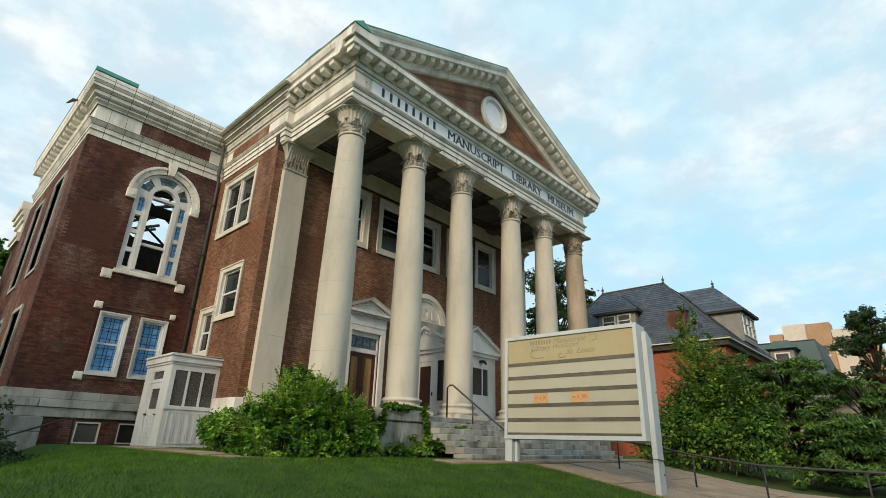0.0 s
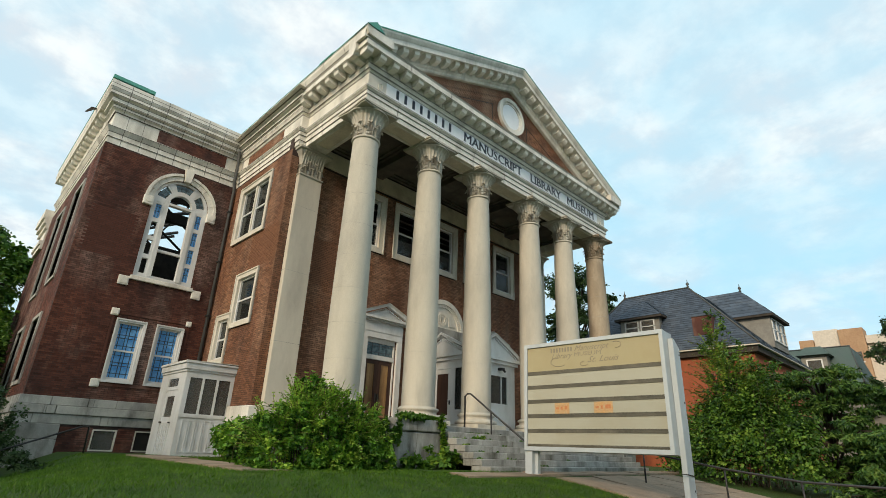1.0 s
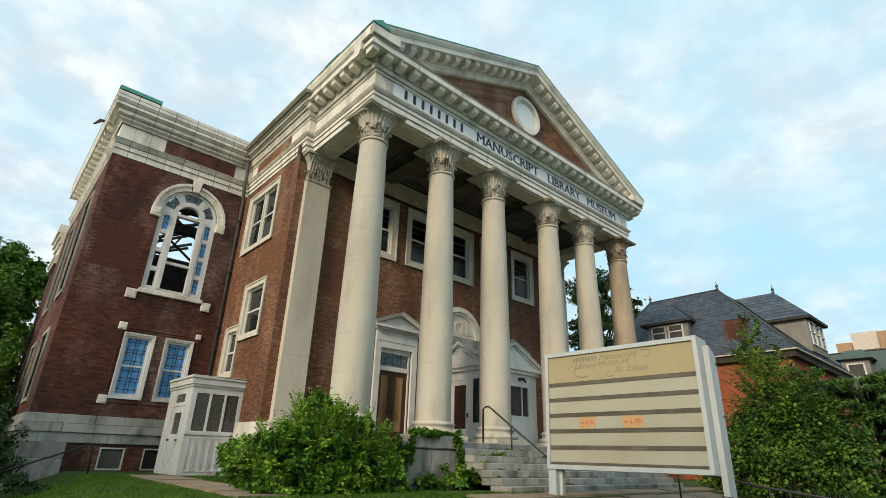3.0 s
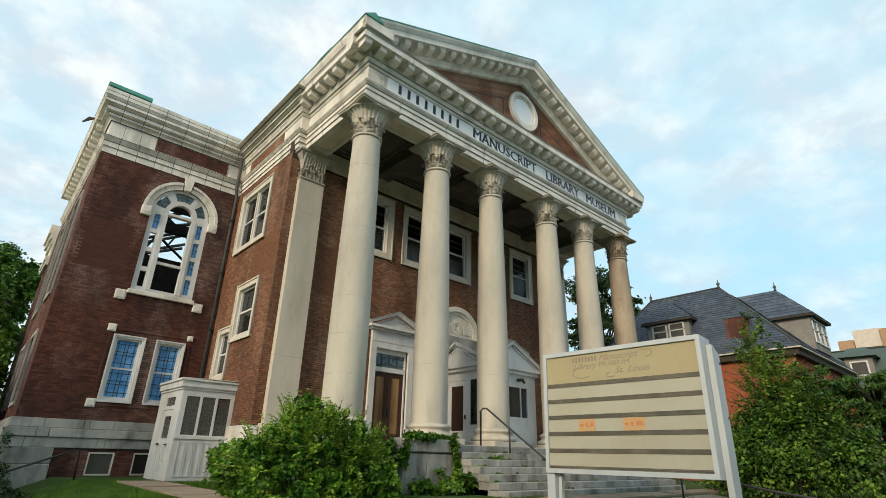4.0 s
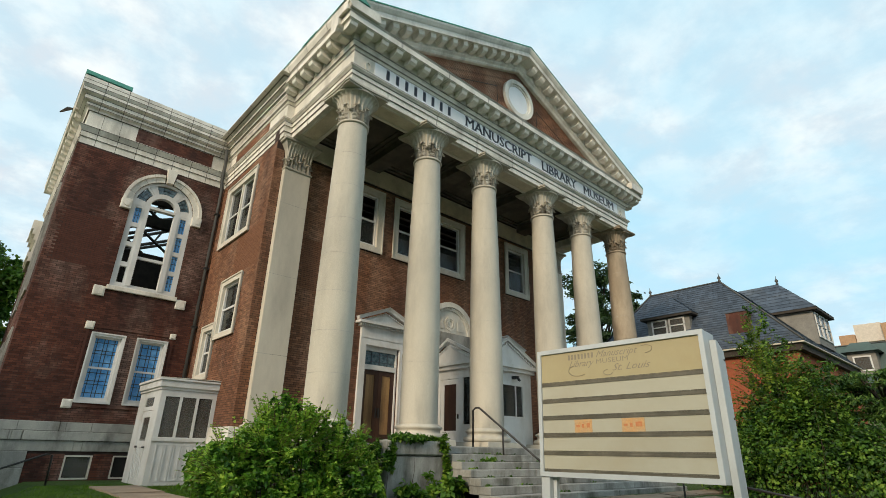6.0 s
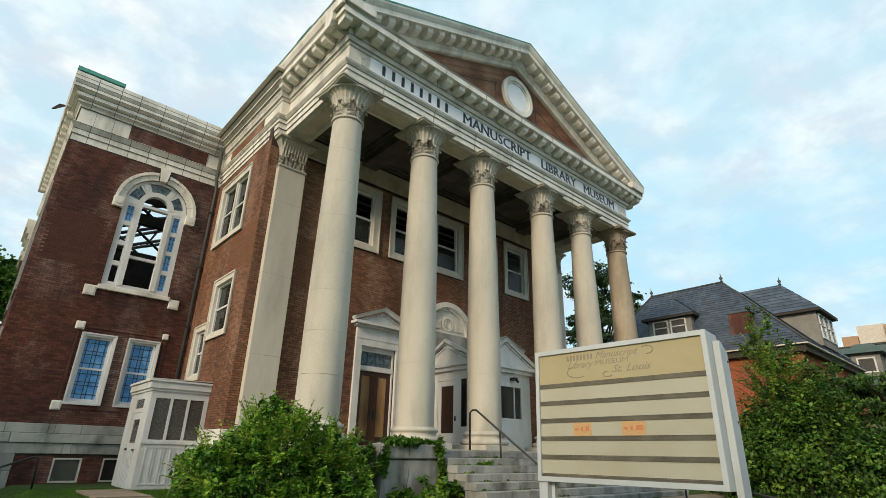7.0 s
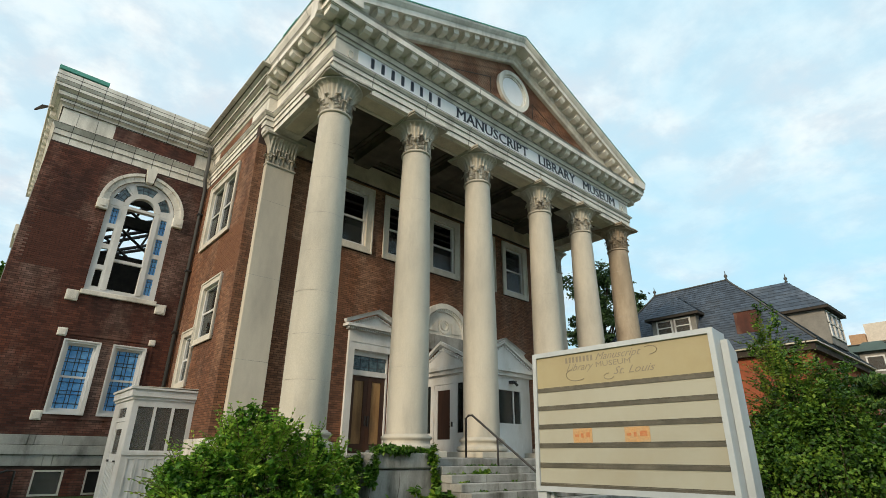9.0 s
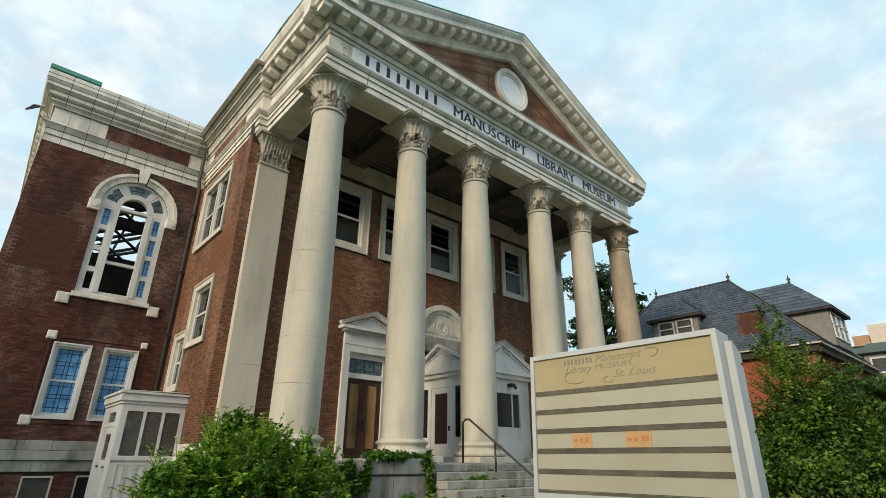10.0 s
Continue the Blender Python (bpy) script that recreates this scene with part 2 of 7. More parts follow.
M_GRASS = leafy("grass_blade", (0.034, 0.092, 0.005), (0.070, 0.160, 0.008), (0.125, 0.225, 0.016))
M_LEAF = leafy("bush_leaf", (0.020, 0.075, 0.008), (0.11, 0.27, 0.022), (0.36, 0.53, 0.07))
M_LEAF_YOUNG = leafy("bush_young_leaf", (0.10, 0.23, 0.022), (0.22, 0.40, 0.045), (0.40, 0.54, 0.085))
M_VINE = leafy("vine_leaf", (0.03, 0.085, 0.010), (0.085, 0.20, 0.018), (0.22, 0.33, 0.04))
M_TREE = leafy("tree_leaf", (0.028, 0.08, 0.012), (0.08, 0.18, 0.022), (0.17, 0.27, 0.035))
M_TREE_DARK = leafy("dark_tree_leaf", (0.018, 0.042, 0.016), (0.038, 0.080, 0.026), (0.075, 0.125, 0.040))
M_CEDAR = leafy("cedar_spray", (0.012, 0.042, 0.010), (0.075, 0.165, 0.030), (0.17, 0.27, 0.055))
M_SHRUB_PALE = leafy("shrub_young_leaf", (0.05, 0.11, 0.012), (0.13, 0.22, 0.025), (0.27, 0.34, 0.05))
M_SHRUB = leafy("shrub_leaf", (0.012, 0.042, 0.007), (0.075, 0.175, 0.020), (0.21, 0.34, 0.045))
M_ROOF_GREEN = surf("green_grey_roofing", (0.075, 0.115, 0.105), (0.055, 0.085, 0.08), 1.2, 0.8, 0.2, 20, (0.12, 0.15, 0.14), 0.6, 0.5)
M_BROWN = leafy("dry_leaf", (0.06, 0.035, 0.02), (0.10, 0.055, 0.03), (0.06, 0.08, 0.03))
M_TWIG = surf("reddish_twig", (0.10, 0.055, 0.028), (0.07, 0.05, 0.025), 6, 0.8, 0.2)
M_BARK = surf("bark", (0.075, 0.06, 0.045), (0.05, 0.04, 0.03), 5, 0.95, 0.6, 25, streak=0.3)
M_TAN = surf("tan_brick_far", (0.42, 0.27, 0.16), (0.36, 0.22, 0.13), 0.6, 0.9, 0.1, 6)
M_PALE = surf("pale_render_far", (0.62, 0.55, 0.47), (0.56, 0.50, 0.42), 0.6, 0.9, 0.1, 6)
M_ASPHALT = surf("asphalt", (0.05, 0.05, 0.05), (0.065, 0.064, 0.06), 1.5, 0.9, 0.3, 60)
M_FELT = surf("roof_felt", (0.07, 0.07, 0.068), (0.10, 0.10, 0.095), 1.2, 0.9, 0.2)
M_JOINT = surf("joint_dirt_and_shade", (0.06, 0.055, 0.048), (0.12, 0.11, 0.095), 6, 0.9, 0.1)
M_STONE_STAIN = surf("stained_dimmed_limestone", (0.46, 0.46, 0.42), (0.31, 0.315, 0.295), 1.6, 0.9, 0.3, 40, (0.085, 0.088, 0.08), 1.2, 0.9, streak=0.5, obj_rand=0.08)

# ---- mesh helpers ----
def part(name, bm, material, parent=None, label=""):
    """Links a bmesh as one mesh object, under a thing or part where one is given."""
    me = bpy.data.meshes.new(name)
    bm.to_mesh(me)
    bm.free()
    me.materials.append(material)
    ob = new(name, me)
    if parent:
        ob.parent = parent
    return tagged(ob, label)


def part_raw(name, verts, faces, material, parent=None, label="", smooth=False):
    me = bpy.data.meshes.new(name)
    me.from_pydata(verts, [], faces)
    if smooth:
        me.polygons.foreach_set("use_smooth", [True] * len(me.polygons))
    me.materials.append(material)
    ob = new(name, me)
    if parent:
        ob.parent = parent
    return tagged(ob, label)


def thing(name, label, category, group="", kind="", at=(0, 0, 0)):
    ob = new(name)
    ob.location = at
    ob.empty_display_size = 0.2
    return tagged(ob, label, category, group, kind)


def box(bm, x0, x1, y0, y1, z0, z1):
    v = [bm.verts.new(p) for p in ((x0, y0, z0), (x1, y0, z0), (x1, y1, z0), (x0, y1, z0), (x0, y0, z1), (x1, y0, z1), (x1, y1, z1), (x0, y1, z1))]
    for f in ((0, 3, 2, 1), (4, 5, 6, 7), (0, 1, 5, 4), (1, 2, 6, 5), (2, 3, 7, 6), (3, 0, 4, 7)):
        bm.faces.new([v[i] for i in f])


def boxed(*dims, bevel=0.0):
    bm = bmesh.new()
    box(bm, *dims)
    if bevel:
        bmesh.ops.bevel(bm, geom=bm.edges[:], offset=bevel, segments=1, affect="EDGES")
    return bm


def slab(bm, pts, q):
    """Extrudes a polygon (list of 3D points) by the vector q."""
    a = [bm.verts.new(p) for p in pts]
    c = [bm.verts.new(Vector(p) + Vector(q)) for p in pts]
    n = len(pts)
    bm.faces.new(a)
    bm.faces.new(c[::-1])
    for i in range(n):
        bm.faces.new((a[i], c[i], c[(i + 1) % n], a[(i + 1) % n]))
    bmesh.ops.recalc_face_normals(bm, faces=bm.faces[:])


def sweep(bm, path, prof, place):
    """Runs a closed profile of (out, up) along a polyline of (u, v), mitred; out lies to the right. place maps (u, v, up)."""
    path = [Vector(p) for p in path]
    rings = []
    for i, p in enumerate(path):
        ns = []
        for a, c in ((i - 1, i), (i, i + 1)):
            if a >= 0 and c < len(path):
                d = (path[c] - path[a]).normalized()
                ns.append(Vector((d.y, -d.x)))
        n = sum(ns, Vector((0, 0))).normalized()
        k = 1 / max(0.2, n.dot(ns[0]))
        rings.append([bm.verts.new(place(*(p + n * (o * k)), w)) for o, w in prof])
    m = len(prof)
    for r, s in zip(rings, rings[1:]):
        for j in range(m):
            bm.faces.new((r[j], r[(j + 1) % m], s[(j + 1) % m], s[j]))
    bm.faces.new(rings[0])
    bm.faces.new(rings[-1][::-1])
    bmesh.ops.recalc_face_normals(bm, faces=bm.faces[:])


def flat(u, v, w):
    return (u, v, w)


def lathe(bm, prof, cx=0.0, cy=0.0, seg=40, smooth=True, caps=True):
    rings = [[bm.verts.new((cx + r * math.cos(2 * math.pi * i / seg), cy + r * math.sin(2 * math.pi * i / seg), z)) for i in range(seg)] for r, z in prof]
    for a, c in zip(rings, rings[1:]):
        for i in range(seg):
            f = bm.faces.new((a[i], a[(i + 1) % seg], c[(i + 1) % seg], c[i]))
            f.smooth = smooth
    if caps:
        bm.faces.new(rings[0][::-1])
        bm.faces.new(rings[-1])


def tube(bm, pts, r, seg=8):
    """A round bar along a polyline."""
    pts = [Vector(p) for p in pts]
    rings = []
    for i, p in enumerate(pts):
        d = (pts[min(i + 1, len(pts) - 1)] - pts[max(i - 1, 0)]).normalized()
        a = d.cross(Vector((0, 0, 1)) if abs(d.z) < 0.95 else Vector((1, 0, 0))).normalized()
        c = d.cross(a)
        rr = r[i] if isinstance(r, (list, tuple)) else r
        rings.append([bm.verts.new(p + (a * math.cos(2 * math.pi * k / seg) + c * math.sin(2 * math.pi * k / seg)) * rr) for k in range(seg)])
    for a, c in zip(rings, rings[1:]):
        for k in range(seg):
            bm.faces.new((a[k], a[(k + 1) % seg], c[(k + 1) % seg], c[k])).smooth = True
    bm.faces.new(rings[0][::-1])
    bm.faces.new(rings[-1])


def wall_rects(u0, u1, z0, z1, holes):
    """Splits a wall face round its rectangular openings (u0, u1, z0, z1)."""
    us = sorted({u0, u1, *[h[0] for h in holes], *[h[1] for h in holes]})
    out = []
    for a, c in zip(us, us[1:]):
        if a < u0 or c > u1:
            continue
        cuts = sorted((h[2], h[3]) for h in holes if h[0] < (a + c) / 2 < h[1])
        z = z0
        for lo, hi in cuts:
            if lo > z:
                out.append((a, c, z, lo))
            z = max(z, hi)
        if z < z1:
            out.append((a, c, z, z1))
    return out


# ---- plan (metres) ----
CX = (0.0, 3.18, 6.14, 9.86, 12.82, 16.0)      # column axes
FLOOR = 0.72                                    # porch floor
FY, SX, WY, WX = 4.0, -0.85, 9.5, -6.42         # porch wall, side wall, wing front, wing side
RX = 16.0 - SX
A0, A1, F1, C1, C2 = 11.40, 12.14, 12.94, 13.66, 14.02   # architrave, frieze, cornice levels
GROUND = -0.6


def gz(x, y):
    """Height of the ground: level by the building, falling towards the street."""
    t = min(1.0, max(0.0, (-3.2 - y) / 7.5))
    h = GROUND + 0.05 - 0.85 * t * t * (3 - 2 * t)
    if x < -5.0:
        h -= 0.45 * min(1.0, (-5.0 - x) / 2.6) * min(1.0, max(0.0, (y + 5.0) / 5.0))
        h -= 0.55 * min(1.0, (-5.0 - x) / 2.6) * min(1.0, max(0.0, (y - 1.0) / 5.0))
    return h


# ---- ground ----
def graded(a, c, step):
    return list(np.arange(a, c, step))


gx = [-900, -300, -120, -60, -35] + graded(-22, 30, 0.5) + [40, 60, 120, 300, 900]
gy = [-900, -300, -120, -60, -35] + graded(-22, 12, 0.5) + [16, 25, 40, 70, 120, 300, 900]
gv = [(x, y, gz(x, y) + (0.03 * noise.noise(Vector((x * 0.8, y * 0.8, 0))) if abs(x) < 30 and abs(y) < 22 else 0)) for y in gy for x in gx]
gf = [(j * len(gx) + i, j * len(gx) + i + 1, (j + 1) * len(gx) + i + 1, (j + 1) * len(gx) + i) for j in range(len(gy) - 1) for i in range(len(gx) - 1)]
ground = tagged(part_raw("ground", gv, gf, M_LAWN, smooth=True), "mown green lawn sloping down to the street", "lawn", kind="structure")

# walk of old concrete slabs, from the steps to the street and along the front
walk_path = thing("pavement", "cracked brownish concrete walk with grass in its joints", "walkway", kind="structure")
rng = random.Random(3)


def paving(x0, x1, y0, y1, nx, ny):
    for i in range(nx):
        for j in range(ny):
            a, c = x0 + (x1 - x0) * i / nx + 0.012, x0 + (x1 - x0) * (i + 1) / nx - 0.012
            d, e = y0 + (y1 - y0) * j / ny + 0.012, y0 + (y1 - y0) * (j + 1) / ny - 0.012
            bm = bmesh.new()
            up = 0.045 + rng.uniform(-0.012, 0.012)
            top = [(x, y, gz(x, y) + up + rng.uniform(-0.008, 0.008)) for x, y in ((a, d), (c, d), (c, e), (a, e))]
            slab(bm, [(x, y, z - 0.16) for x, y, z in top], (0, 0, 0.16))
            bm.verts.ensure_lookup_table()
            for k in range(4):
                bm.verts[4 + k].co = top[k]
            part("slab", bm, M_CONC, walk_path)


paving(1.0, 16.0, -4.4, -3.72, 10, 1)
paving(4.2, 11.8, -14.5, -4.72, 4, 8)
paving(-3.9, -2.7, -2.7, 5.5, 1, 6)

# ---- building: brick walls on a mortar ground ----
BOND, COURSE = 0.215, 0.073


def wall(name, label, axis, face, inward, u0, u1, z0, z1, holes, thick=0.35, arches=()):
    """A wall whose face lies at axis = face; inward is the sign towards the room. Arches: (centre, spring, radius)."""
    bm = bmesh.new()
    hs = list(holes)
    for c, s, r in arches:
        hs.append((c - r, c + r, s, s + r))
    f0, f1 = face + inward * 0.012, face + inward * thick
    f0, f1 = min(f0, f1), max(f0, f1)
    for a, c, lo, hi in wall_rects(u0, u1, z0, z1, hs):
        if axis == "y":
            box(bm, a, c, f0, f1, lo, hi)
        else:
            box(bm, f0, f1, a, c, lo, hi)
    for c, s, r in arches:
        n = 16
        for sg in (-1, 1):
            pts = [(c + sg * r * math.sin(math.pi / 2 * i / n), s + r * math.cos(math.pi / 2 * i / n)) for i in range(n + 1)]
            poly = pts + [(c + sg * r, s + r)]
            for i in range(n):
                tri = (poly[i], poly[i + 1], (c + sg * r, s + r))
                pp = [(u, f0, z) if axis == "y" else (f0, u, z) for u, z in tri]
                slab(bm, pp, (0, f1 - f0, 0) if axis == "y" else (f1 - f0, 0, 0))
    return tagged(part(name, bm, M_MORTAR), label, "wall", kind="structure")


# openings: (u0, u1, z0, z1)
PORCH_WIN = [(2.30 + 2.39 * i, 4.12 + 2.39 * i, 8.10, 10.87) for i in range(5)]
PORCH_DOOR = [(3.69, 5.29, FLOOR, 4.32), (10.71, 12.31, FLOOR, 4.32)]
ARCH_DOOR = [(6.9, 9.1, FLOOR, 3.6)]
SIDE_WIN = [(5.46, 8.50, 8.12, 10.90), (5.20, 7.15, 4.20, 6.42), (7.05, 8.45, 2.85, 4.86)]
WING_ARCH = (-3.03, 9.65, 1.15)
WING_WIN = [(-4.28, -3.24, 1.92, 4.30), (-2.82, -1.80, 1.92, 4.30)]
WING_ARCH_HOLE = (-4.18, -1.88, 6.12, 9.65)
BASE_WIN = [(-4.12, -3.32, -0.52, 0.22), (-2.72, -1.92, -0.52, 0.22)]

wall_porch = wall("wall_south", "dark red brick wall behind the portico columns", "y", FY, 1, SX + 0.014, RX - 0.014, FLOOR, A1, PORCH_WIN + PORCH_DOOR + ARCH_DOOR)
wall_side = wall("wall_west", "orange-red brick side wall of the front block with window openings", "x", SX, 1, FY + 0.36, WY + 0.35, GROUND - 0.3, A0, SIDE_WIN)
wall_wing = wall("wall_wing", "dark red brick wing wall with an arched window opening", "y", WY, 1, WX, SX - 0.002, 1.25, A0, WING_WIN + [WING_ARCH_HOLE], arches=[WING_ARCH])
SIDE_HOLES = [(11.6 + 4.2 * i, 13.4 + 4.2 * i, z0, z1) for i in range(2) for z0, z1 in ((1.95, 4.3), (6.1, 10.2))]
wall_wing_side = wall("wall_wing_side", "dark red brick side wall of the wing", "x", WX, 1, WY + 0.36, 23.5, -0.9, A0, SIDE_HOLES)
wall_far_side = wall("wall_east", "red brick side wall of the front block", "x", RX, -1, FY + 0.36, 24, GROUND - 0.3, A0, [])
wall_back = wall("wall_north", "red brick back wall", "y", 23.5, 1, WX, RX, -0.9, 9.0, [])
bay_c = thing("trim_bay", "stone cornice of the lower bay at the end of the wing", "cornice", kind="structure")
for o, lo, hi in ((0.10, 9.5, 9.75), (0.18, 9.75, 10.0), (0.03, 10.0, 10.7), (0.14, 10.7, 11.0), (0.26, 11.0, 11.3), (0.36, 11.3, 11.8)):
    part("moulding", boxed(WX - 0.04 - o, WX + 0.3, 21.06, 23.5 + o, lo, hi - 0.003), M_STONE, bay_c)
trim_ws = thing("trim_wing_side", "stone window surrounds along the wing side, toned down for dimmer light", "stone trim", kind="structure")
for a, c, lo, hi in SIDE_HOLES:
    bm = bmesh.new()
    for d in ((a - 0.16, a, lo - 0.1, hi + 0.16), (c, c + 0.16, lo - 0.1, hi + 0.16), (a, c, hi, hi + 0.16), (a - 0.1, c + 0.1, lo - 0.24, lo - 0.101)):
        box(bm, WX - 0.06, WX + 0.1, *d)
    # darker stone tone here stands in for dimmer light on the west side
    part("surround", bm, M_STONE_STAIN, trim_ws)
    # a near-black sheet closes each opening
    part("board", boxed(WX + 0.2, WX + 0.24, a, c, lo, hi), M_CHAR, trim_ws, "near-black sheet set back in the opening")

# wing base: stone water table in courses over a brick plinth
plinth = wall("wall_base", "brick plinth below the water table with cellar windows", "y", WY - 0.06, 1, WX + 1.3, SX - 0.004, -0.95, 0.33, BASE_WIN, thick=0.4)
water = thing("trim_watertable", "stained pale limestone water table in moulded courses", "water table", kind="structure")
for lo, hi, o, n in ((0.34, 0.66, 0.10, 5), (0.67, 0.95, 0.16, 7), (0.96, 1.25, 0.10, 6)):
    edges = [WX - o] + sorted(rng.uniform(WX + 0.4, SX - 0.3) for _ in range(n - 1)) + [SX - 0.01]
    for a, c in zip(edges, edges[1:]):
        if c - a > 0.05:
            part("stone", boxed(a + 0.004, c - 0.004, WY - o, WY + 0.3, lo, hi, bevel=0.012), M_STONE_STAIN, water)
    part("stone", boxed(WX - o, WX + 0.25, WY + 0.31, 23.5, lo, hi), M_STONE_OLD, water)
part("stone", boxed(WX - 0.12, WX + 1.28, WY - 0.12, WY + 0.3, -0.16, 0.335, bevel=0.015), M_STONE_OLD, water)
part("stone", boxed(WX - 0.14, WX + 1.28, WY - 0.14, WY + 0.3, -2.1, -0.17, bevel=0.015), M_STONE_OLD, water)
part("stone", boxed(SX - 0.14, SX + 0.2, FY - 0.16, 5.6, 0.30, 1.15, bevel=0.02), M_STONE, water)

# porch platform, piers and steps
base = thing("floor_porch", "stone porch platform under the columns", "porch", kind="structure")
part("platform", boxed(SX, RX, -0.95, FY + 0.3, -1.0, FLOOR - 0.01), M_STONE_OLD, base)
for i in range(12):
    x0 = SX + (RX - SX) * i / 12
    part("paving_stone", boxed(x0 + 0.004, x0 + (RX - SX) / 12 - 0.004, -1.0, FY - 0.001, FLOOR - 0.14, FLOOR + 0.002, bevel=0.01), M_STONE_OLD, base)
for x0 in (1.02, 12.98):
    pier = thing("pier", "mossy weathered stone pier beside the entrance steps, grown with vines", "stair pier", "step piers")
    part("pier_body", boxed(x0, x0 + 2.0, -1.50, -1.01, -1.1, 0.45, bevel=0.03), M_PIER, pier)
    part("pier_cap", boxed(x0 - 0.03, x0 + 2.03, -1.55, -1.012, 0.465, 0.82, bevel=0.03), M_PIER, pier, "cracked stone cap")
steps = thing("stairs", "wide grey stone entrance steps with worn edges", "steps", kind="structure")
for i in range(7):
    z1 = FLOOR - 0.02 - 0.185 * i
    y0 = -1.32 - 0.34 * i
    cuts = [3.04, 12.96] if i == 0 else sorted([3.04, 12.96] + [rng.uniform(3.8 + 1.8 * k, 5.2 + 1.8 * k) for k in range(4)])
    for a, c in zip(cuts, cuts[1:]):
        part("step_stone", boxed(a + 0.003, c - 0.003, y0, y0 + 0.40 if i else -0.96, z1 - 0.185, z1, bevel=0.014), M_STONE_OLD, steps)
    part("step_bed", boxed(3.05, 12.95, y0 + 0.06, -0.97, z1 - 0.6, z1 - 0.19), M_STONE_OLD, steps)

# ---- entablature of the portico and the front block ----
ent = thing("trim_entablature", "cream limestone entablature with stained mouldings and a name panel", "entablature", kind="structure")
ARCHI = [(-0.9, A0), (0, A0), (0, A0 + 0.2), (0.03, A0 + 0.215), (0.03, A0 + 0.42), (0.06, A0 + 0.44), (0.06, A1 - 0.14), (0.12, A1 - 0.08), (0.16, A1 - 0.05), (0.16, A1), (-0.9, A1)]
FRIEZE = [(-0.9, A1 + 0.001), (0.02, A1 + 0.001), (0.02, F1 - 0.12), (0.05, F1 - 0.1), (0.06, F1 - 0.04), (0.12, F1), (0.16, F1 + 0.09), (0.18, F1 + 0.11), (0.18, F1 + 0.16), (-0.9, F1 + 0.16)]
CORONA = [(-0.9, F1 + 0.161), (0.17, F1 + 0.161), (0.17, F1 + 0.44), (0.64, F1 + 0.44), (0.64, F1 + 0.42), (0.67, F1 + 0.42), (0.67, C1 - 0.06), (0.70, C1 - 0.03), (0.70, C1), (-0.9, C1)]
CYMA = [(-0.4, C1 + 0.001), (0.69, C1 + 0.001), (0.72, C1 + 0.06), (0.79, C1 + 0.2), (0.80, C1 + 0.3), (0.80, C2), (-0.4, C2)]
PLAIN = [(-0.5, F1 + 0.161), (0.17, F1 + 0.161), (0.17, F1 + 0.27), (0.24, F1 + 0.30), (0.24, F1 + 0.42), (0.40, F1 + 0.46), (0.40, F1 + 0.60), (0.55, C1 - 0.06), (0.70, C1 - 0.03), (0.70, C1), (-0.5, C1)]
PORT = [(-0.5, FY - 0.35), (-0.5, -0.5), (16.5, -0.5), (16.5, FY - 0.35)]
for nm, pr, mt in (("architrave", ARCHI, M_STONE), ("frieze", FRIEZE, M_STONE), ("corona", CORONA, M_STONE)):
    bm = bmesh.new()
    sweep(bm, PORT, pr, flat)
    part(nm, bm, mt, ent)


def cut(pr, inner):
    return [(max(o, inner), w) for o, w in pr]


BLOCK = [(SX + 0.05, WY + 0.05), (SX + 0.05, FY - 0.33), (-0.2, FY - 0.33)]
BLOCK_R = [(16.2, FY - 0.33), (RX - 0.05, FY - 0.33), (RX - 0.05, WY + 0.05)]
for nm, pr in (("architrave", cut(ARCHI, -0.3)), ("frieze", cut(FRIEZE, -0.3)), ("corona", cut(PLAIN, -0.3))):
    for pth in (BLOCK, BLOCK_R):
        bm = bmesh.new()
        sweep(bm, pth, pr, flat)
        part(nm, bm, M_STONE, ent)
for pth in ([(-0.5, WY), (-0.5, -1.30)], [(16.5, -1.30), (16.5, WY)]):
    bm = bmesh.new()
    sweep(bm, pth, CYMA, flat)
    part("gutter_moulding", bm, M_STONE, ent)
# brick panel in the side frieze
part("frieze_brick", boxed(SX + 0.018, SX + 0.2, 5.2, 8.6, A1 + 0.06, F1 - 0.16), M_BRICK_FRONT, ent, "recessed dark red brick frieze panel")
# name panel and letters
part("name_panel", boxed(0.30, 15.70, -0.535, -0.515, A1 + 0.10, F1 - 0.14), M_PANEL, ent, "pale blue-white name panel")


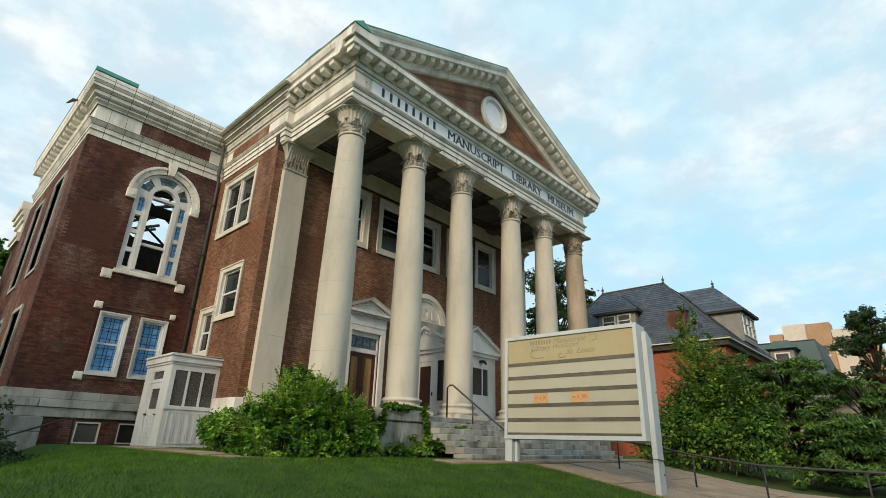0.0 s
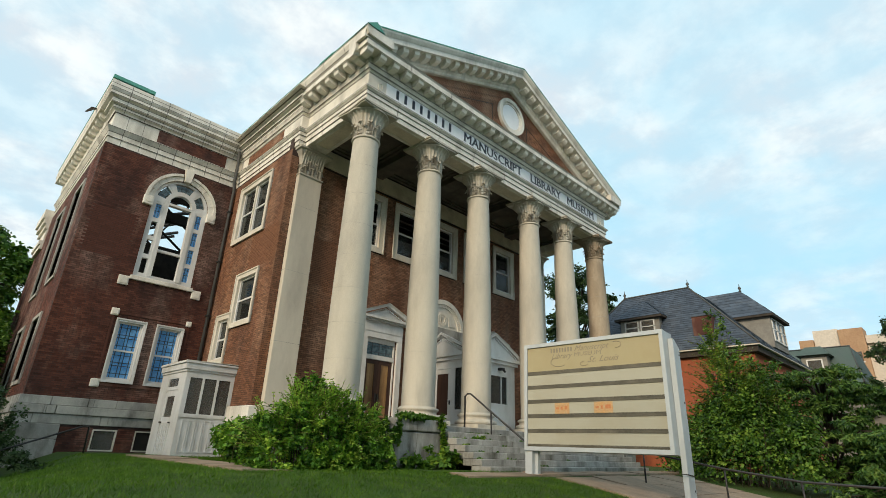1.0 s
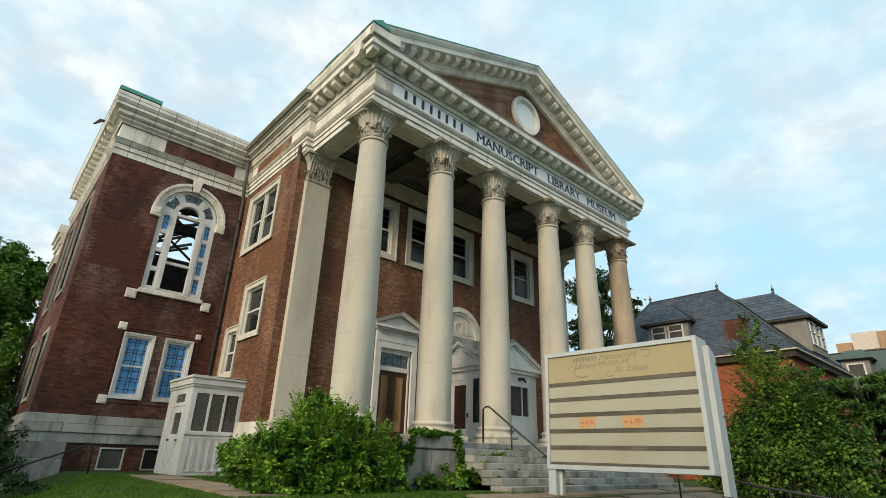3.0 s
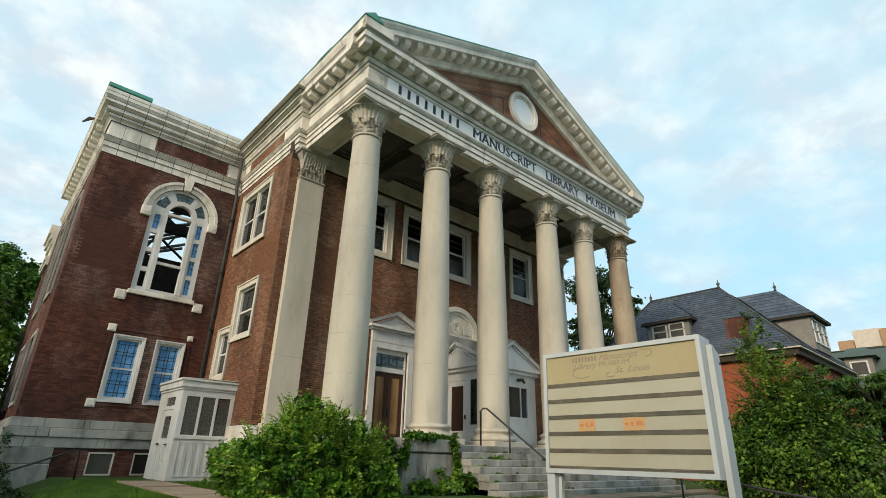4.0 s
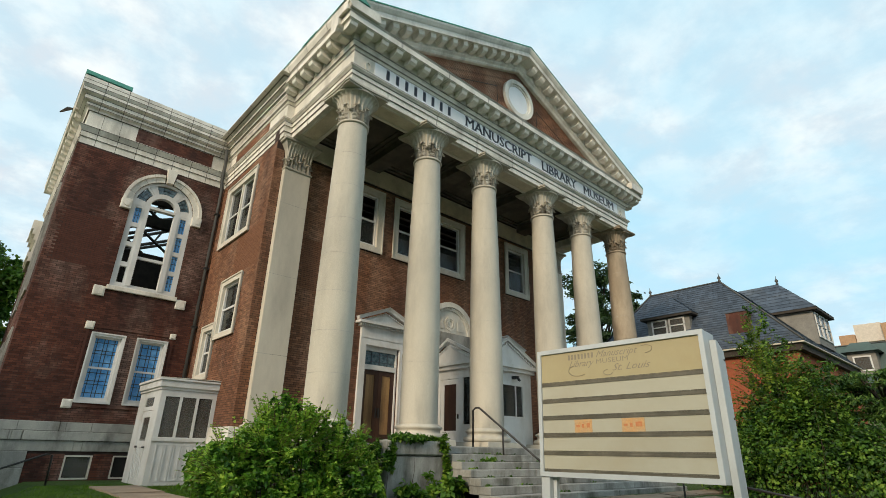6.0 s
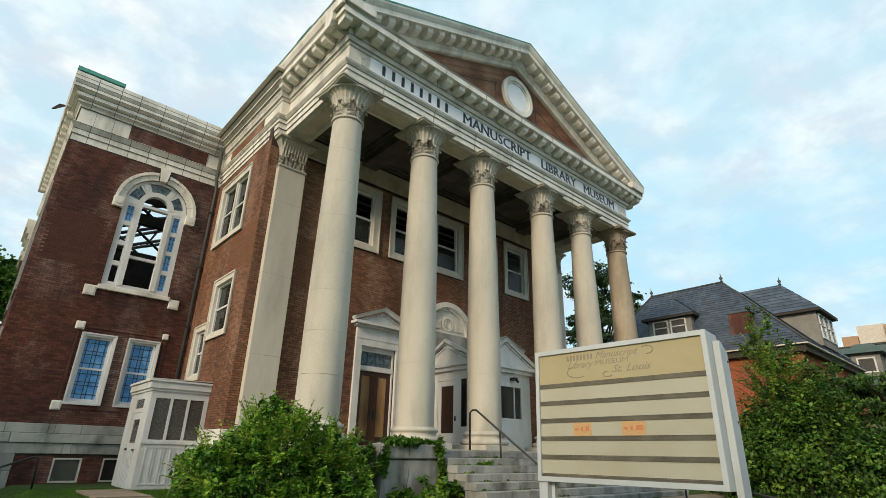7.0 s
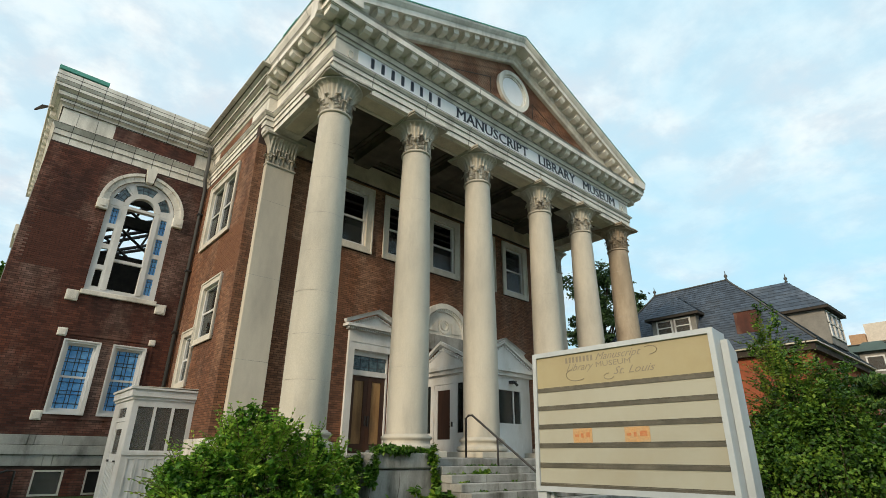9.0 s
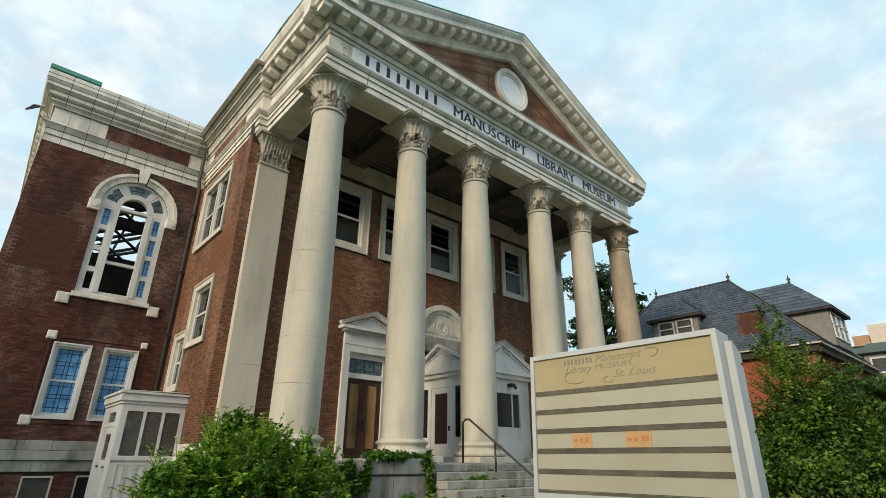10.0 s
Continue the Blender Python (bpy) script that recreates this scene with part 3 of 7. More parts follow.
def lettering(words, size, zc, y, parent):
    for text, u0, u1 in words:
        cu = bpy.data.curves.new("letters", "FONT")
        cu.body, cu.size, cu.extrude, cu.resolution_u, cu.offset = text, size, 0.006, 2, 0.0
        tmp = bpy.data.objects.new("letters", cu)
        scene.collection.objects.link(tmp)
        bpy.context.view_layer.update()
        me = bpy.data.meshes.new_from_object(tmp)
        scene.collection.objects.unlink(tmp)
        bpy.data.objects.remove(tmp)
        flats = [round(v.co.y, 3) for v in me.vertices if v.co.y > 0.5 * size]
        cap = max(set(flats), key=flats.count)
        feet = {}
        for e in me.edges:
            p, q = me.vertices[e.vertices[0]].co, me.vertices[e.vertices[1]].co
            for lv, s in ((0.0, 1), (cap, -1)):
                if abs(p.y - lv) < 0.002 and abs(q.y - lv) < 0.002 and 0.02 * size < abs(p.x - q.x) < 0.26 * size:
                    feet[(round(min(p.x, q.x), 3), lv)] = (min(p.x, q.x) - 0.05 * size, max(p.x, q.x) + 0.05 * size, min(lv, lv + s * 0.055 * size), max(lv, lv + s * 0.055 * size))
        serif = bmesh.new()
        serif.from_mesh(me)
        for a, c, lo, hi in feet.values():
            box(serif, a, c, lo, hi, -0.004, 0.007)
        serif.to_mesh(me)
        serif.free()
        xs = [v.co.x for v in me.vertices]
        ys = [v.co.y for v in me.vertices]
        k = (u1 - u0) / (max(xs) - min(xs))
        kz = size / max(0.01, max(ys) - min(ys))
        for v in me.vertices:
            v.co = ((v.co.x - min(xs)) * k + u0, y - v.co.z, (v.co.y - min(ys)) * kz + zc - size / 2)
        bold = bmesh.new()
        for d in (-0.007, 0.0, 0.007):
            for v in me.vertices:
                v.co = (v.co.x + (d if d < 0 else 0.007), v.co.y - 0.0008, v.co.z)
            bold.from_mesh(me)
        bold.to_mesh(me)
        bold.free()
        me.materials.append(M_LETTER)
        ob = new("lettering", me)
        ob.parent = parent
        tagged(ob, "dark serif lettering of the museum name")


lettering([("MANUSCRIPT", 4.55, 8.62), ("LIBRARY", 9.32, 12.0), ("MUSEUM", 12.58, 15.3)], 0.44, 12.55, -0.545, ent)
bm = bmesh.new()
for i in range(8):
    u = 0.72 + 3.27 * i / 8
    box(bm, u + 0.06, u + 0.19, -0.547, -0.536, 12.35, 12.75)
part("name_bars", bm, M_LETTER, ent, "dark lettered name in plain bars")


for cx in (0.03, 16.02):
    bm = bmesh.new()
    oval = [(0.11 * math.cos(2 * math.pi * i / 20), 0.17 * math.sin(2 * math.pi * i / 20)) for i in range(20)]
    for (a, c), (d, e) in zip(oval, oval[1:] + oval[:1]):
        slab(bm, [(cx + a, -0.55, 12.46 + c), (cx + d, -0.55, 12.46 + e), (cx + d * 0.72, -0.55, 12.46 + e * 0.72), (cx + a * 0.72, -0.55, 12.46 + c * 0.72)], (0, 0.029, 0))
    part("oval_ornament", bm, M_STONE, ent, "small raised oval stone ornament")


def stone_joints(parent, spots, profs, grow=0.004):
    """Dark weathered joints across the mouldings. Spots: start and end of each thin slice."""
    for p, q in spots:
        bm = bmesh.new()
        for pr in profs:
            sweep(bm, [p, q], [(o + grow if o > -0.05 else o, w) for o, w in pr], flat)
        part("stone_joint", bm, M_JOINT, parent)


def joint_shade_lines(parent, path, levels, h=0.011):
    """Thin dark lines of weathered mortar between the courses of a moulding, with crease shade painted in. Levels:
    (out, height).
    """
    for o, z in levels:
        bm = bmesh.new()
        sweep(bm, path, [(o - 0.04, z - h), (o + 0.004, z - h), (o + 0.004, z + h), (o - 0.04, z + h)], flat)
        part("bed_joint", bm, M_JOINT, parent)


ARCH_LINES = [(0.03, A0 + 0.215), (0.06, A0 + 0.445), (0.075, A1 - 0.125), (0.16, A1 - 0.012)]
TOP_LINES = [(0.02, F1 - 0.125), (0.115, F1 - 0.005), (0.18, F1 + 0.15)]
joint_shade_lines(ent, PORT, ARCH_LINES + TOP_LINES + [(0.67, C1 - 0.07), (0.70, C1 - 0.012)])
for pth in (BLOCK, BLOCK_R):
    joint_shade_lines(ent, pth, ARCH_LINES + TOP_LINES + [(0.24, F1 + 0.30), (0.40, F1 + 0.465), (0.55, C1 - 0.065)])
joint_shade_lines(ent, [(-0.5, WY), (-0.5, -1.30)], [(0.70, C1 + 0.02), (0.80, C2 - 0.05)])
JW = 0.018
front_spots = [((x, -0.5), (x + JW, -0.5)) for x in (0.9, 3.1, 5.2, 7.3, 9.4, 11.6, 13.7, 15.6)]
side_spots = [((-0.5, y), (-0.5, y - JW)) for y in (0.9, 2.4)]
stone_joints(ent, front_spots + side_spots, [cut(ARCHI, -0.1), cut(CORONA, 0.1)])
stone_joints(ent, [((SX + 0.05, y), (SX + 0.05, y - JW)) for y in (4.6, 5.9, 7.2, 8.5)], [cut(ARCHI, -0.1), cut(PLAIN, -0.1)])
stone_joints(ent, [((-0.5, y), (-0.5, y - JW)) for y in (0.2, 1.6, 3.0, 4.4, 5.8, 7.2, 8.6)], [cut(CYMA, 0.1)])


# modillions: one mesh, many brackets
def bracket_mesh():
    bm = bmesh.new()
    slab(bm, [(-0.14, 0, 0.0), (-0.14, 0.03, -0.21), (-0.14, 0.30, -0.19), (-0.14, 0.40, -0.13), (-0.14, 0.44, 0.0)], (0.28, 0, 0))
    box(bm, -0.165, 0.165, 0.0, 0.47, -0.001, 0.055)
    me = bpy.data.meshes.new("modillion")
    bm.to_mesh(me)
    bm.free()
    me.materials.append(M_STONE)
    return me


BRACKET = bracket_mesh()


def bracket(m, parent):
    ob = new("modillion", BRACKET)
    ob.parent = parent
    ob.matrix_local = m


ZB = F1 + 0.385
n_br = 30
for i in range(n_br):
    bracket(pose(-0.95 + 17.9 * i / (n_br - 1), -0.665, ZB, 0, 0, 180), ent)
for i in range(7):
    bracket(pose(-0.665, -0.33 + 0.62 * i, ZB, 0, 0, 90), ent)
    bracket(pose(16.665, -0.33 + 0.62 * i, ZB, 0, 0, -90), ent)

# ---- pediment ----
ped = thing("trim_pediment", "brick pediment with stone raking cornices, round panel and copper edge", "pediment", kind="structure")
AX, AZ, SL = 8.0, 17.86, math.atan((17.86 - 14.02) / 9.3)
drop = 0.86 / math.cos(SL)
RAKE = [(AX + 10.3, C2 - drop - math.tan(SL)), (AX, AZ - drop), (AX - 10.3, C2 - drop - math.tan(SL))]


def front(u, v, w):
    return (u, -0.5 - w, v)


for nm, pr, mt in (("bed_moulding", [(0, -0.3), (0, 0.02), (0.05, 0.06), (0.1, 0.07), (0.16, 0.15), (0.20, 0.15), (0.20, -0.3)], M_STONE),
                   ("corona", [(0.201, -0.3), (0.201, 0.16), (0.46, 0.16), (0.46, 0.62), (0.44, 0.62), (0.44, 0.685), (0.64, 0.685), (0.64, -0.3)], M_STONE),
                   ("gutter_moulding", [(0.641, -0.3), (0.641, 0.69), (0.68, 0.73), (0.78, 0.80), (0.86, 0.81), (0.86, -0.3)], M_STONE),
                   ("copper_edge", [(0.861, -0.25), (0.861, 0.83), (0.90, 0.83), (0.90, -0.25)], M_COPPER)):
    bm = bmesh.new()
    sweep(bm, RAKE, pr, front)
    for px0, nx in ((-1.30, -1), (17.30, 1)):
        res = bmesh.ops.bisect_plane(bm, geom=bm.verts[:] + bm.edges[:] + bm.faces[:], plane_co=(px0, 0, 0), plane_no=(nx, 0, 0), clear_outer=True)
        bmesh.ops.holes_fill(bm, edges=[e for e in res['geom_cut'] if isinstance(e, bmesh.types.BMEdge)])
    part(nm, bm, mt, ped, "green copper flashing" if mt is M_COPPER else "")
for sg in (-1, 1):
    for i in range(15):
        d = 0.45 + 0.61 * i
        u, v = AX + sg * d * math.cos(SL), AZ - drop - d * math.sin(SL)
        u += -sg * -0.42 * math.sin(SL)
        v += 0.42 * math.cos(SL)
        if v - 0.3 > C1:
            bracket(pose(u, -0.655, v, 0, 0, 0) @ pose(0, 0, 0, 0, sg * math.degrees(SL), 0) @ pose(0, 0, 0, 0, 0, 180), ped)
bm = bmesh.new()
zt = AZ - drop + 0.02
slab(bm, [(AX - (zt - C1) / math.tan(SL), -0.36, C1), (AX + (zt - C1) / math.tan(SL), -0.36, C1), (AX, -0.36, zt)], (0, 0.3, 0))
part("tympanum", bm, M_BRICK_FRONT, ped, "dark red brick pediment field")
for sg in (-1, 1):
    bm = bmesh.new()
    tri = [(AX + sg * 1.35, C1 + 0.35), (AX + sg * 5.2, C1 + 0.35), (AX + sg * 1.35, C1 + 1.85)]
    for (a, c), (d, e) in zip(tri, tri[1:] + tri[:1]):
        tube(bm, [(a, -0.37, c), (d, -0.37, e)], 0.022, 4)
    part("panel_joint", bm, M_CHAR, ped, "raised brick panel border")
bm = bmesh.new()
CZ = 15.42
for i in range(48):
    a0, a1 = 2 * math.pi * i / 48, 2 * math.pi * (i + 1) / 48
    for r0, r1, y0, y1 in ((0.78, 0.98, -0.52, -0.36), (0.68, 0.779, -0.46, -0.36)):
        slab(bm, [(AX + r * math.cos(a), y0, CZ + r * math.sin(a)) for r, a in ((r0, a0), (r1, a0), (r1, a1), (r0, a1))], (0, y1 - y0, 0))
part("round_frame", bm, M_STONE, ped)
bm = bmesh.new()
slab(bm, [(AX + 0.675 * math.cos(2 * math.pi * i / 48), -0.42, CZ + 0.675 * math.sin(2 * math.pi * i / 48)) for i in range(48)], (0, 0.06, 0))
part("round_panel", bm, M_PANEL, ped, "pale round plaque")
# roofs
roof = thing("roof", "dark gabled roof, burnt open behind the pediment, with green copper edges", "roof", kind="structure")
for sg in (-1, 1):
    bm = bmesh.new()
    slab(bm, [(AX, -1.05, AZ - 0.05), (AX + sg * 9.25, -1.05, C2 - 0.06), (AX + sg * 9.25, FY + 0.3, C2 - 0.06), (AX, FY + 0.3, AZ - 0.05)], (0, 0, -0.09))
    part("roof_slope", bm, M_FELT, roof)
    for k in range(6):
        y0 = FY + 0.9 + 0.9 * k
        bm = bmesh.new()
        slab(bm, [(AX, y0, AZ - 0.05), (AX + sg * 9.25, y0, C2 - 0.06), (AX + sg * 9.25, y0 + 0.14, C2 - 0.06), (AX, y0 + 0.14, AZ - 0.05)], (0, 0, -0.2))
        part("burnt_rafter", bm, M_CHAR, roof, "charred bare rafter")
part("roof_end", boxed(AX - 9.0, AX + 9.0, WY - 0.1, WY + 0.1, C1, C2 - 0.2), M_FELT, roof)
bm = bmesh.new()
slab(bm, [(-1.33, -1.34, C2 + 0.012), (-0.55, -1.34, C2 + 0.012), (-0.94, -1.34, C2 + 0.30)], (0, 0.8, 0))
part("corner_flashing", bm, M_COPPER, roof, "green copper corner acroterion base")
part("edge_flashing", boxed(-1.32, -1.05, 0.9, 1.9, C2 + 0.004, C2 + 0.1), M_COPPER, roof, "green copper gutter flashing")
part("edge_flashing", boxed(-1.32, -1.25, -0.6, 9.0, C2 + 0.002, C2 + 0.03), M_COPPER, roof)

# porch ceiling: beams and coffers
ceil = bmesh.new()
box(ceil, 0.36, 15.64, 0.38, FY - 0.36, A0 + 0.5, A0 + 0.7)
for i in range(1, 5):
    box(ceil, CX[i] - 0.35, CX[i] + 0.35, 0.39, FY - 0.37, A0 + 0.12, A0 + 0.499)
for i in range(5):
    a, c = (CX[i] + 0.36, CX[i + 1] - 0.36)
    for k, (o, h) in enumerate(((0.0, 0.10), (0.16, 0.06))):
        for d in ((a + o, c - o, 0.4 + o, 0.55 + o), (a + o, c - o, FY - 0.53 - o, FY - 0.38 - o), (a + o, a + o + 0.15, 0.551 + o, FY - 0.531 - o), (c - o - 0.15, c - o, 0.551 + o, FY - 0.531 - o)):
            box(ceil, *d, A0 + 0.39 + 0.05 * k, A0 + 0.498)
tagged(part("ceiling_porch", ceil, M_SOFFIT_DARK), "very dark coffered porch ceiling", "ceiling", kind="structure")
soff = thing("trim_soffit", "stained panelled undersides of the portico beams", "soffit", kind="structure")
for i in range(5):
    a, c = CX[i] + 0.66, CX[i + 1] - 0.66
    part("soffit_panel", boxed(a, c, -0.30, 0.24, A0 - 0.012, A0 - 0.002), M_SOFFIT, soff)
    bm = bmesh.new()
    for d in ((a - 0.06, c + 0.06, -0.36, -0.301), (a - 0.06, c + 0.06, 0.241, 0.30), (a - 0.06, a - 0.001, -0.3, 0.24), (c + 0.001, c + 0.06, -0.3, 0.24)):
        box(bm, *d, A0 - 0.035, A0 - 0.002)
    part("soffit_moulding", bm, M_STONE, soff)
for x in (-0.03, 16.03):
    part("soffit_panel", boxed(x - 0.27, x + 0.27, 0.75, 3.1, A0 - 0.012, A0 - 0.002), M_SOFFIT, soff)
    bm = bmesh.new()
    for d in ((x - 0.33, x - 0.271, 0.7, 3.15), (x + 0.271, x + 0.33, 0.7, 3.15), (x - 0.27, x + 0.27, 0.7, 0.749), (x - 0.27, x + 0.27, 3.101, 3.15)):
        box(bm, *d, A0 - 0.035, A0 - 0.002)
    part("soffit_moulding", bm, M_STONE, soff)
# beam along the porch wall under the ceiling
part("wall_beam", boxed(0.55, 15.45, FY - 0.10, FY - 0.002, A0 - 0.28, A0 + 0.499), M_SOFFIT, soff)

# ---- wing entablature ----
went = thing("trim_wing_cornice", "cream limestone cornice of the wing, chipped and stained", "cornice", kind="structure")
WPATH = [(WX + 0.05, 21.0), (WX + 0.05, WY + 0.05), (SX + 0.25, WY + 0.05)]
WARCH = [(-0.4, A0), (0.02, A0), (0.02, A0 + 0.26), (0.05, A0 + 0.28), (0.05, A0 + 0.50), (0.14, A1 - 0.1), (0.18, A1 - 0.04), (0.18, A1), (-0.4, A1)]
WSIDE = [(WX + 0.05, 21.0), (WX + 0.05, WY + 1.21)]
WTURN = [(WX + 0.05, WY + 1.2), (WX + 0.05, WY + 0.05), (SX + 0.25, WY + 0.05)]
WFR = [(-0.4, A1 + 0.001), (0.0, A1 + 0.001), (0.0, F1 - 0.08), (-0.4, F1 - 0.08)]
WCOR = [(-0.4, F1 - 0.079), (0.05, F1 - 0.079), (0.08, F1), (0.18, F1 + 0.06), (0.18, F1 + 0.2), (0.30, F1 + 0.24), (0.30, F1 + 0.44), (0.44, F1 + 0.52), (0.44, C1 - 0.04), (0.50, C1 + 0.06), (0.50, C1 + 0.42), (0.40, C1 + 0.48), (-0.4, C1 + 0.48)]
WBRK = [(-0.4, F1 - 0.079), (0.05, F1 - 0.079), (0.08, F1), (0.08, F1 + 0.44), (0.46, F1 + 0.44), (0.46, C1 - 0.04), (0.50, C1 + 0.06), (0.50, C1 + 0.42), (0.40, C1 + 0.48), (-0.4, C1 + 0.48)]
for nm, pr, pth in (("architrave", WARCH, WPATH), ("frieze", WFR, WPATH), ("corona", WCOR, WTURN), ("corona", WBRK, WSIDE)):
    bm = bmesh.new()
    sweep(bm, pth, pr, flat)
    part(nm, bm, M_STONE, went)
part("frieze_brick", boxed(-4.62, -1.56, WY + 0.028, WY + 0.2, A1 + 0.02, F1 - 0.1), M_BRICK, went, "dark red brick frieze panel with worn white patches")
for u in (-5.85, -5.22):
    part("panel_joint", boxed(u, u + 0.012, WY + 0.045, WY + 0.1, A1 + 0.01, F1 - 0.1), M_CHAR, went)
for i in range(15):
    bracket(pose(WX + 0.10, WY + 1.6 + 0.64 * i, F1 + 0.385, 0, 0, 90), went)
stone_joints(went, [((x, WY + 0.05), (x + JW, WY + 0.05)) for x in (-5.9, -5.2, -4.5, -3.8, -3.1, -2.4, -1.7)], [WARCH])
stone_joints(went, [((x, WY + 0.05), (x + JW, WY + 0.05)) for x in (-6.1, -5.3, -4.6, -3.7, -2.8, -2.0, -1.3)], [WCOR])
joint_shade_lines(went, WPATH, [(0.05, A0 + 0.285), (0.06, A0 + 0.51), (0.18, A1 - 0.03)])
joint_shade_lines(went, WTURN, [(0.05, F1 - 0.07), (0.18, F1 + 0.07), (0.18, F1 + 0.19), (0.30, F1 + 0.26), (0.30, F1 + 0.43), (0.44, F1 + 0.53), (0.44, C1 - 0.05), (0.50, C1 + 0.08), (0.50, C1 + 0.25)])
part("copper_coping", boxed(WX - 0.46, -5.25, WY - 0.46, WY - 0.2, C1 + 0.484, C1 + 0.64), M_COPPER, went, "green copper coping remnant")
part("copper_coping", boxed(WX - 0.46, WX - 0.2, WY - 0.19, 20.9, C1 + 0.484, C1 + 0.54), M_COPPER, went, "green copper gutter edge")
bm = bmesh.new()
slab(bm, [(WX - 0.42, 11.6, C1 + 0.2), (WX - 0.66, 11.5, C1 + 0.1), (WX - 0.84, 11.3, C1 - 0.32), (WX - 0.76, 11.3, C1 - 0.28), (WX - 0.58, 11.5, C1 + 0.0)], (0, 0.12, 0))
part("loose_flashing", bm, M_CHAR, went, "bent strip of loose metal flashing")

# ---- columns ----
def leaf_mesh(name, w, h, curl, mat):
    """An acanthus leaf: rises along the bell, lobed at its edges, ribbed down the middle, and curls over at its tip."""
    bm = bmesh.new()
    rows = []
    n = 13
    for i in range(n):
        t = i / (n - 1)
        z = h * math.sin(min(1.0, t * 1.18) * math.pi / 2) - (h * 1.5 * (t - 0.85) if t > 0.85 else 0)
        out = 0.015 + 0.04 * t + curl * max(0.0, t - 0.55) ** 2 * 4.5
        half = w / 2 * (1 - 0.7 * t ** 2.5) * (1.0 if i % 3 == 1 else 0.72 if i % 3 == 0 else 0.88)
        rows.append([bm.verts.new((out - 0.035 - 0.02 * (i % 3 == 0), -half, z + 0.02)), bm.verts.new((out + 0.012, -half * 0.45, z)), bm.verts.new((out - 0.012, 0, z)), bm.verts.new((out + 0.012, half * 0.45, z)), bm.verts.new((out - 0.035 - 0.02 * (i % 3 == 0), half, z + 0.02))])
    for a, c in zip(rows, rows[1:]):
        for k in range(4):
            bm.faces.new((a[k], a[k + 1], c[k + 1], c[k]))
    bmesh.ops.solidify(bm, geom=bm.faces[:], thickness=0.018)
    me = bpy.data.meshes.new(name)
    bm.to_mesh(me)
    bm.free()
    me.materials.append(mat)
    return me


def abacus(bm, half, z0, z1, cut_in):
    n = 8
    pts = []
    for k in range(4):
        a = math.pi / 2 * k
        for i in range(n):
            s = -1 + 2 * i / n
            d = half - cut_in * (1 - s * s)
            s2 = s * (half - 0.05) / half if i == 0 else s
            x, y = d, s2 * half
            pts.append((x * math.cos(a) - y * math.sin(a), x * math.sin(a) + y * math.cos(a), z0))
    slab(bm, pts, (0, 0, z1 - z0))


NECK, CAP_TOP = 10.19, 11.40
R0, R1 = 0.575, 0.465


def make_column(mat, label, n=8, gap=0.0035):
    col = thing("column", label, "column", "portico columns")
    part("plinth", boxed(-0.80, 0.80, -0.80, 0.80, 0.0, 0.16, bevel=0.012), mat, col)
    bm = bmesh.new()
    z0 = 0.161
    prof = [(0.70, z0), (0.78, z0 + 0.02), (0.80, z0 + 0.08), (0.78, z0 + 0.14), (0.70, z0 + 0.165), (0.66, z0 + 0.18), (0.645, z0 + 0.225), (0.66, z0 + 0.27), (0.69, z0 + 0.285), (0.72, z0 + 0.32), (0.71, z0 + 0.36), (0.64, z0 + 0.385), (0.62, z0 + 0.42)]
    lathe(bm, prof, seg=48)
    part("base", bm, mat, col)
    zs0, zs1 = z0 + 0.421, NECK - FLOOR
    for i in range(n):
        a, c = zs0 + (zs1 - zs0) * i / n, zs0 + (zs1 - zs0) * (i + 1) / n
        rr = []
        for k in range(5):
            z = a + gap + (c - a - 2 * gap) * k / 4
            t = (z - zs0) / (zs1 - zs0)
            r = R0 - (R0 - R1) * (max(0.0, t - 0.25) / 0.75) ** 1.35
            rr.append((r, z))
        bm = bmesh.new()
        lathe(bm, rr, seg=48, caps=False)
        part("drum", bm, mat, col)
    bm = bmesh.new()
    lathe(bm, [(R0 - 0.02, zs0), (R0 - 0.02, zs0 + 2.2), (R1 - 0.02, zs1)], seg=32)
    part('core', bm, M_STONE_STAIN, col)
    cz = NECK - FLOOR
    bm = bmesh.new()
    lathe(bm, [(0.47, cz), (0.51, cz + 0.01), (0.52, cz + 0.05), (0.50, cz + 0.085), (0.47, cz + 0.10)], seg=48)
    part("astragal", bm, mat, col)
    bm = bmesh.new()
    lathe(bm, [(0.455, cz + 0.101), (0.46, cz + 0.5), (0.49, cz + 0.75), (0.58, cz + 0.95), (0.69, cz + 1.03), (0.75, cz + 1.04), (0.765, cz + 1.06), (0.75, cz + 1.09), (0.72, cz + 1.095)], seg=48)
    part("bell", bm, mat, col)
    bm = bmesh.new()
    abacus(bm, 0.79, cz + 1.10, cz + 1.15, 0.06)
    abacus(bm, 0.83, cz + 1.151, CAP_TOP - FLOOR - 0.002, 0.06)
    part("abacus", bm, mat, col)
    return col


def dress(col, mat, lo, tall):
    """The leaves of a capital: a lower ring of acanthus, tongues above them."""
    cz = NECK - FLOOR
    for i in range(8):
        a = 360 / 8 * i
        for me, off, z, r in ((lo, 0, 0.10, 0.455), (tall, 22.5, 0.30, 0.455)):
            ob = new("leaf", me)
            ob.parent = col
            ob.matrix_local = pose(0, 0, cz + z, 0, 0, a + off) @ pose(r, 0, 0)
    for i in range(24):
        ob = new("flute_leaf", FLUTE[mat.name])
        ob.parent = col
        ob.matrix_local = pose(0, 0, cz + 0.52, 0, 0, 15 * i) @ pose(0.455, 0, 0)


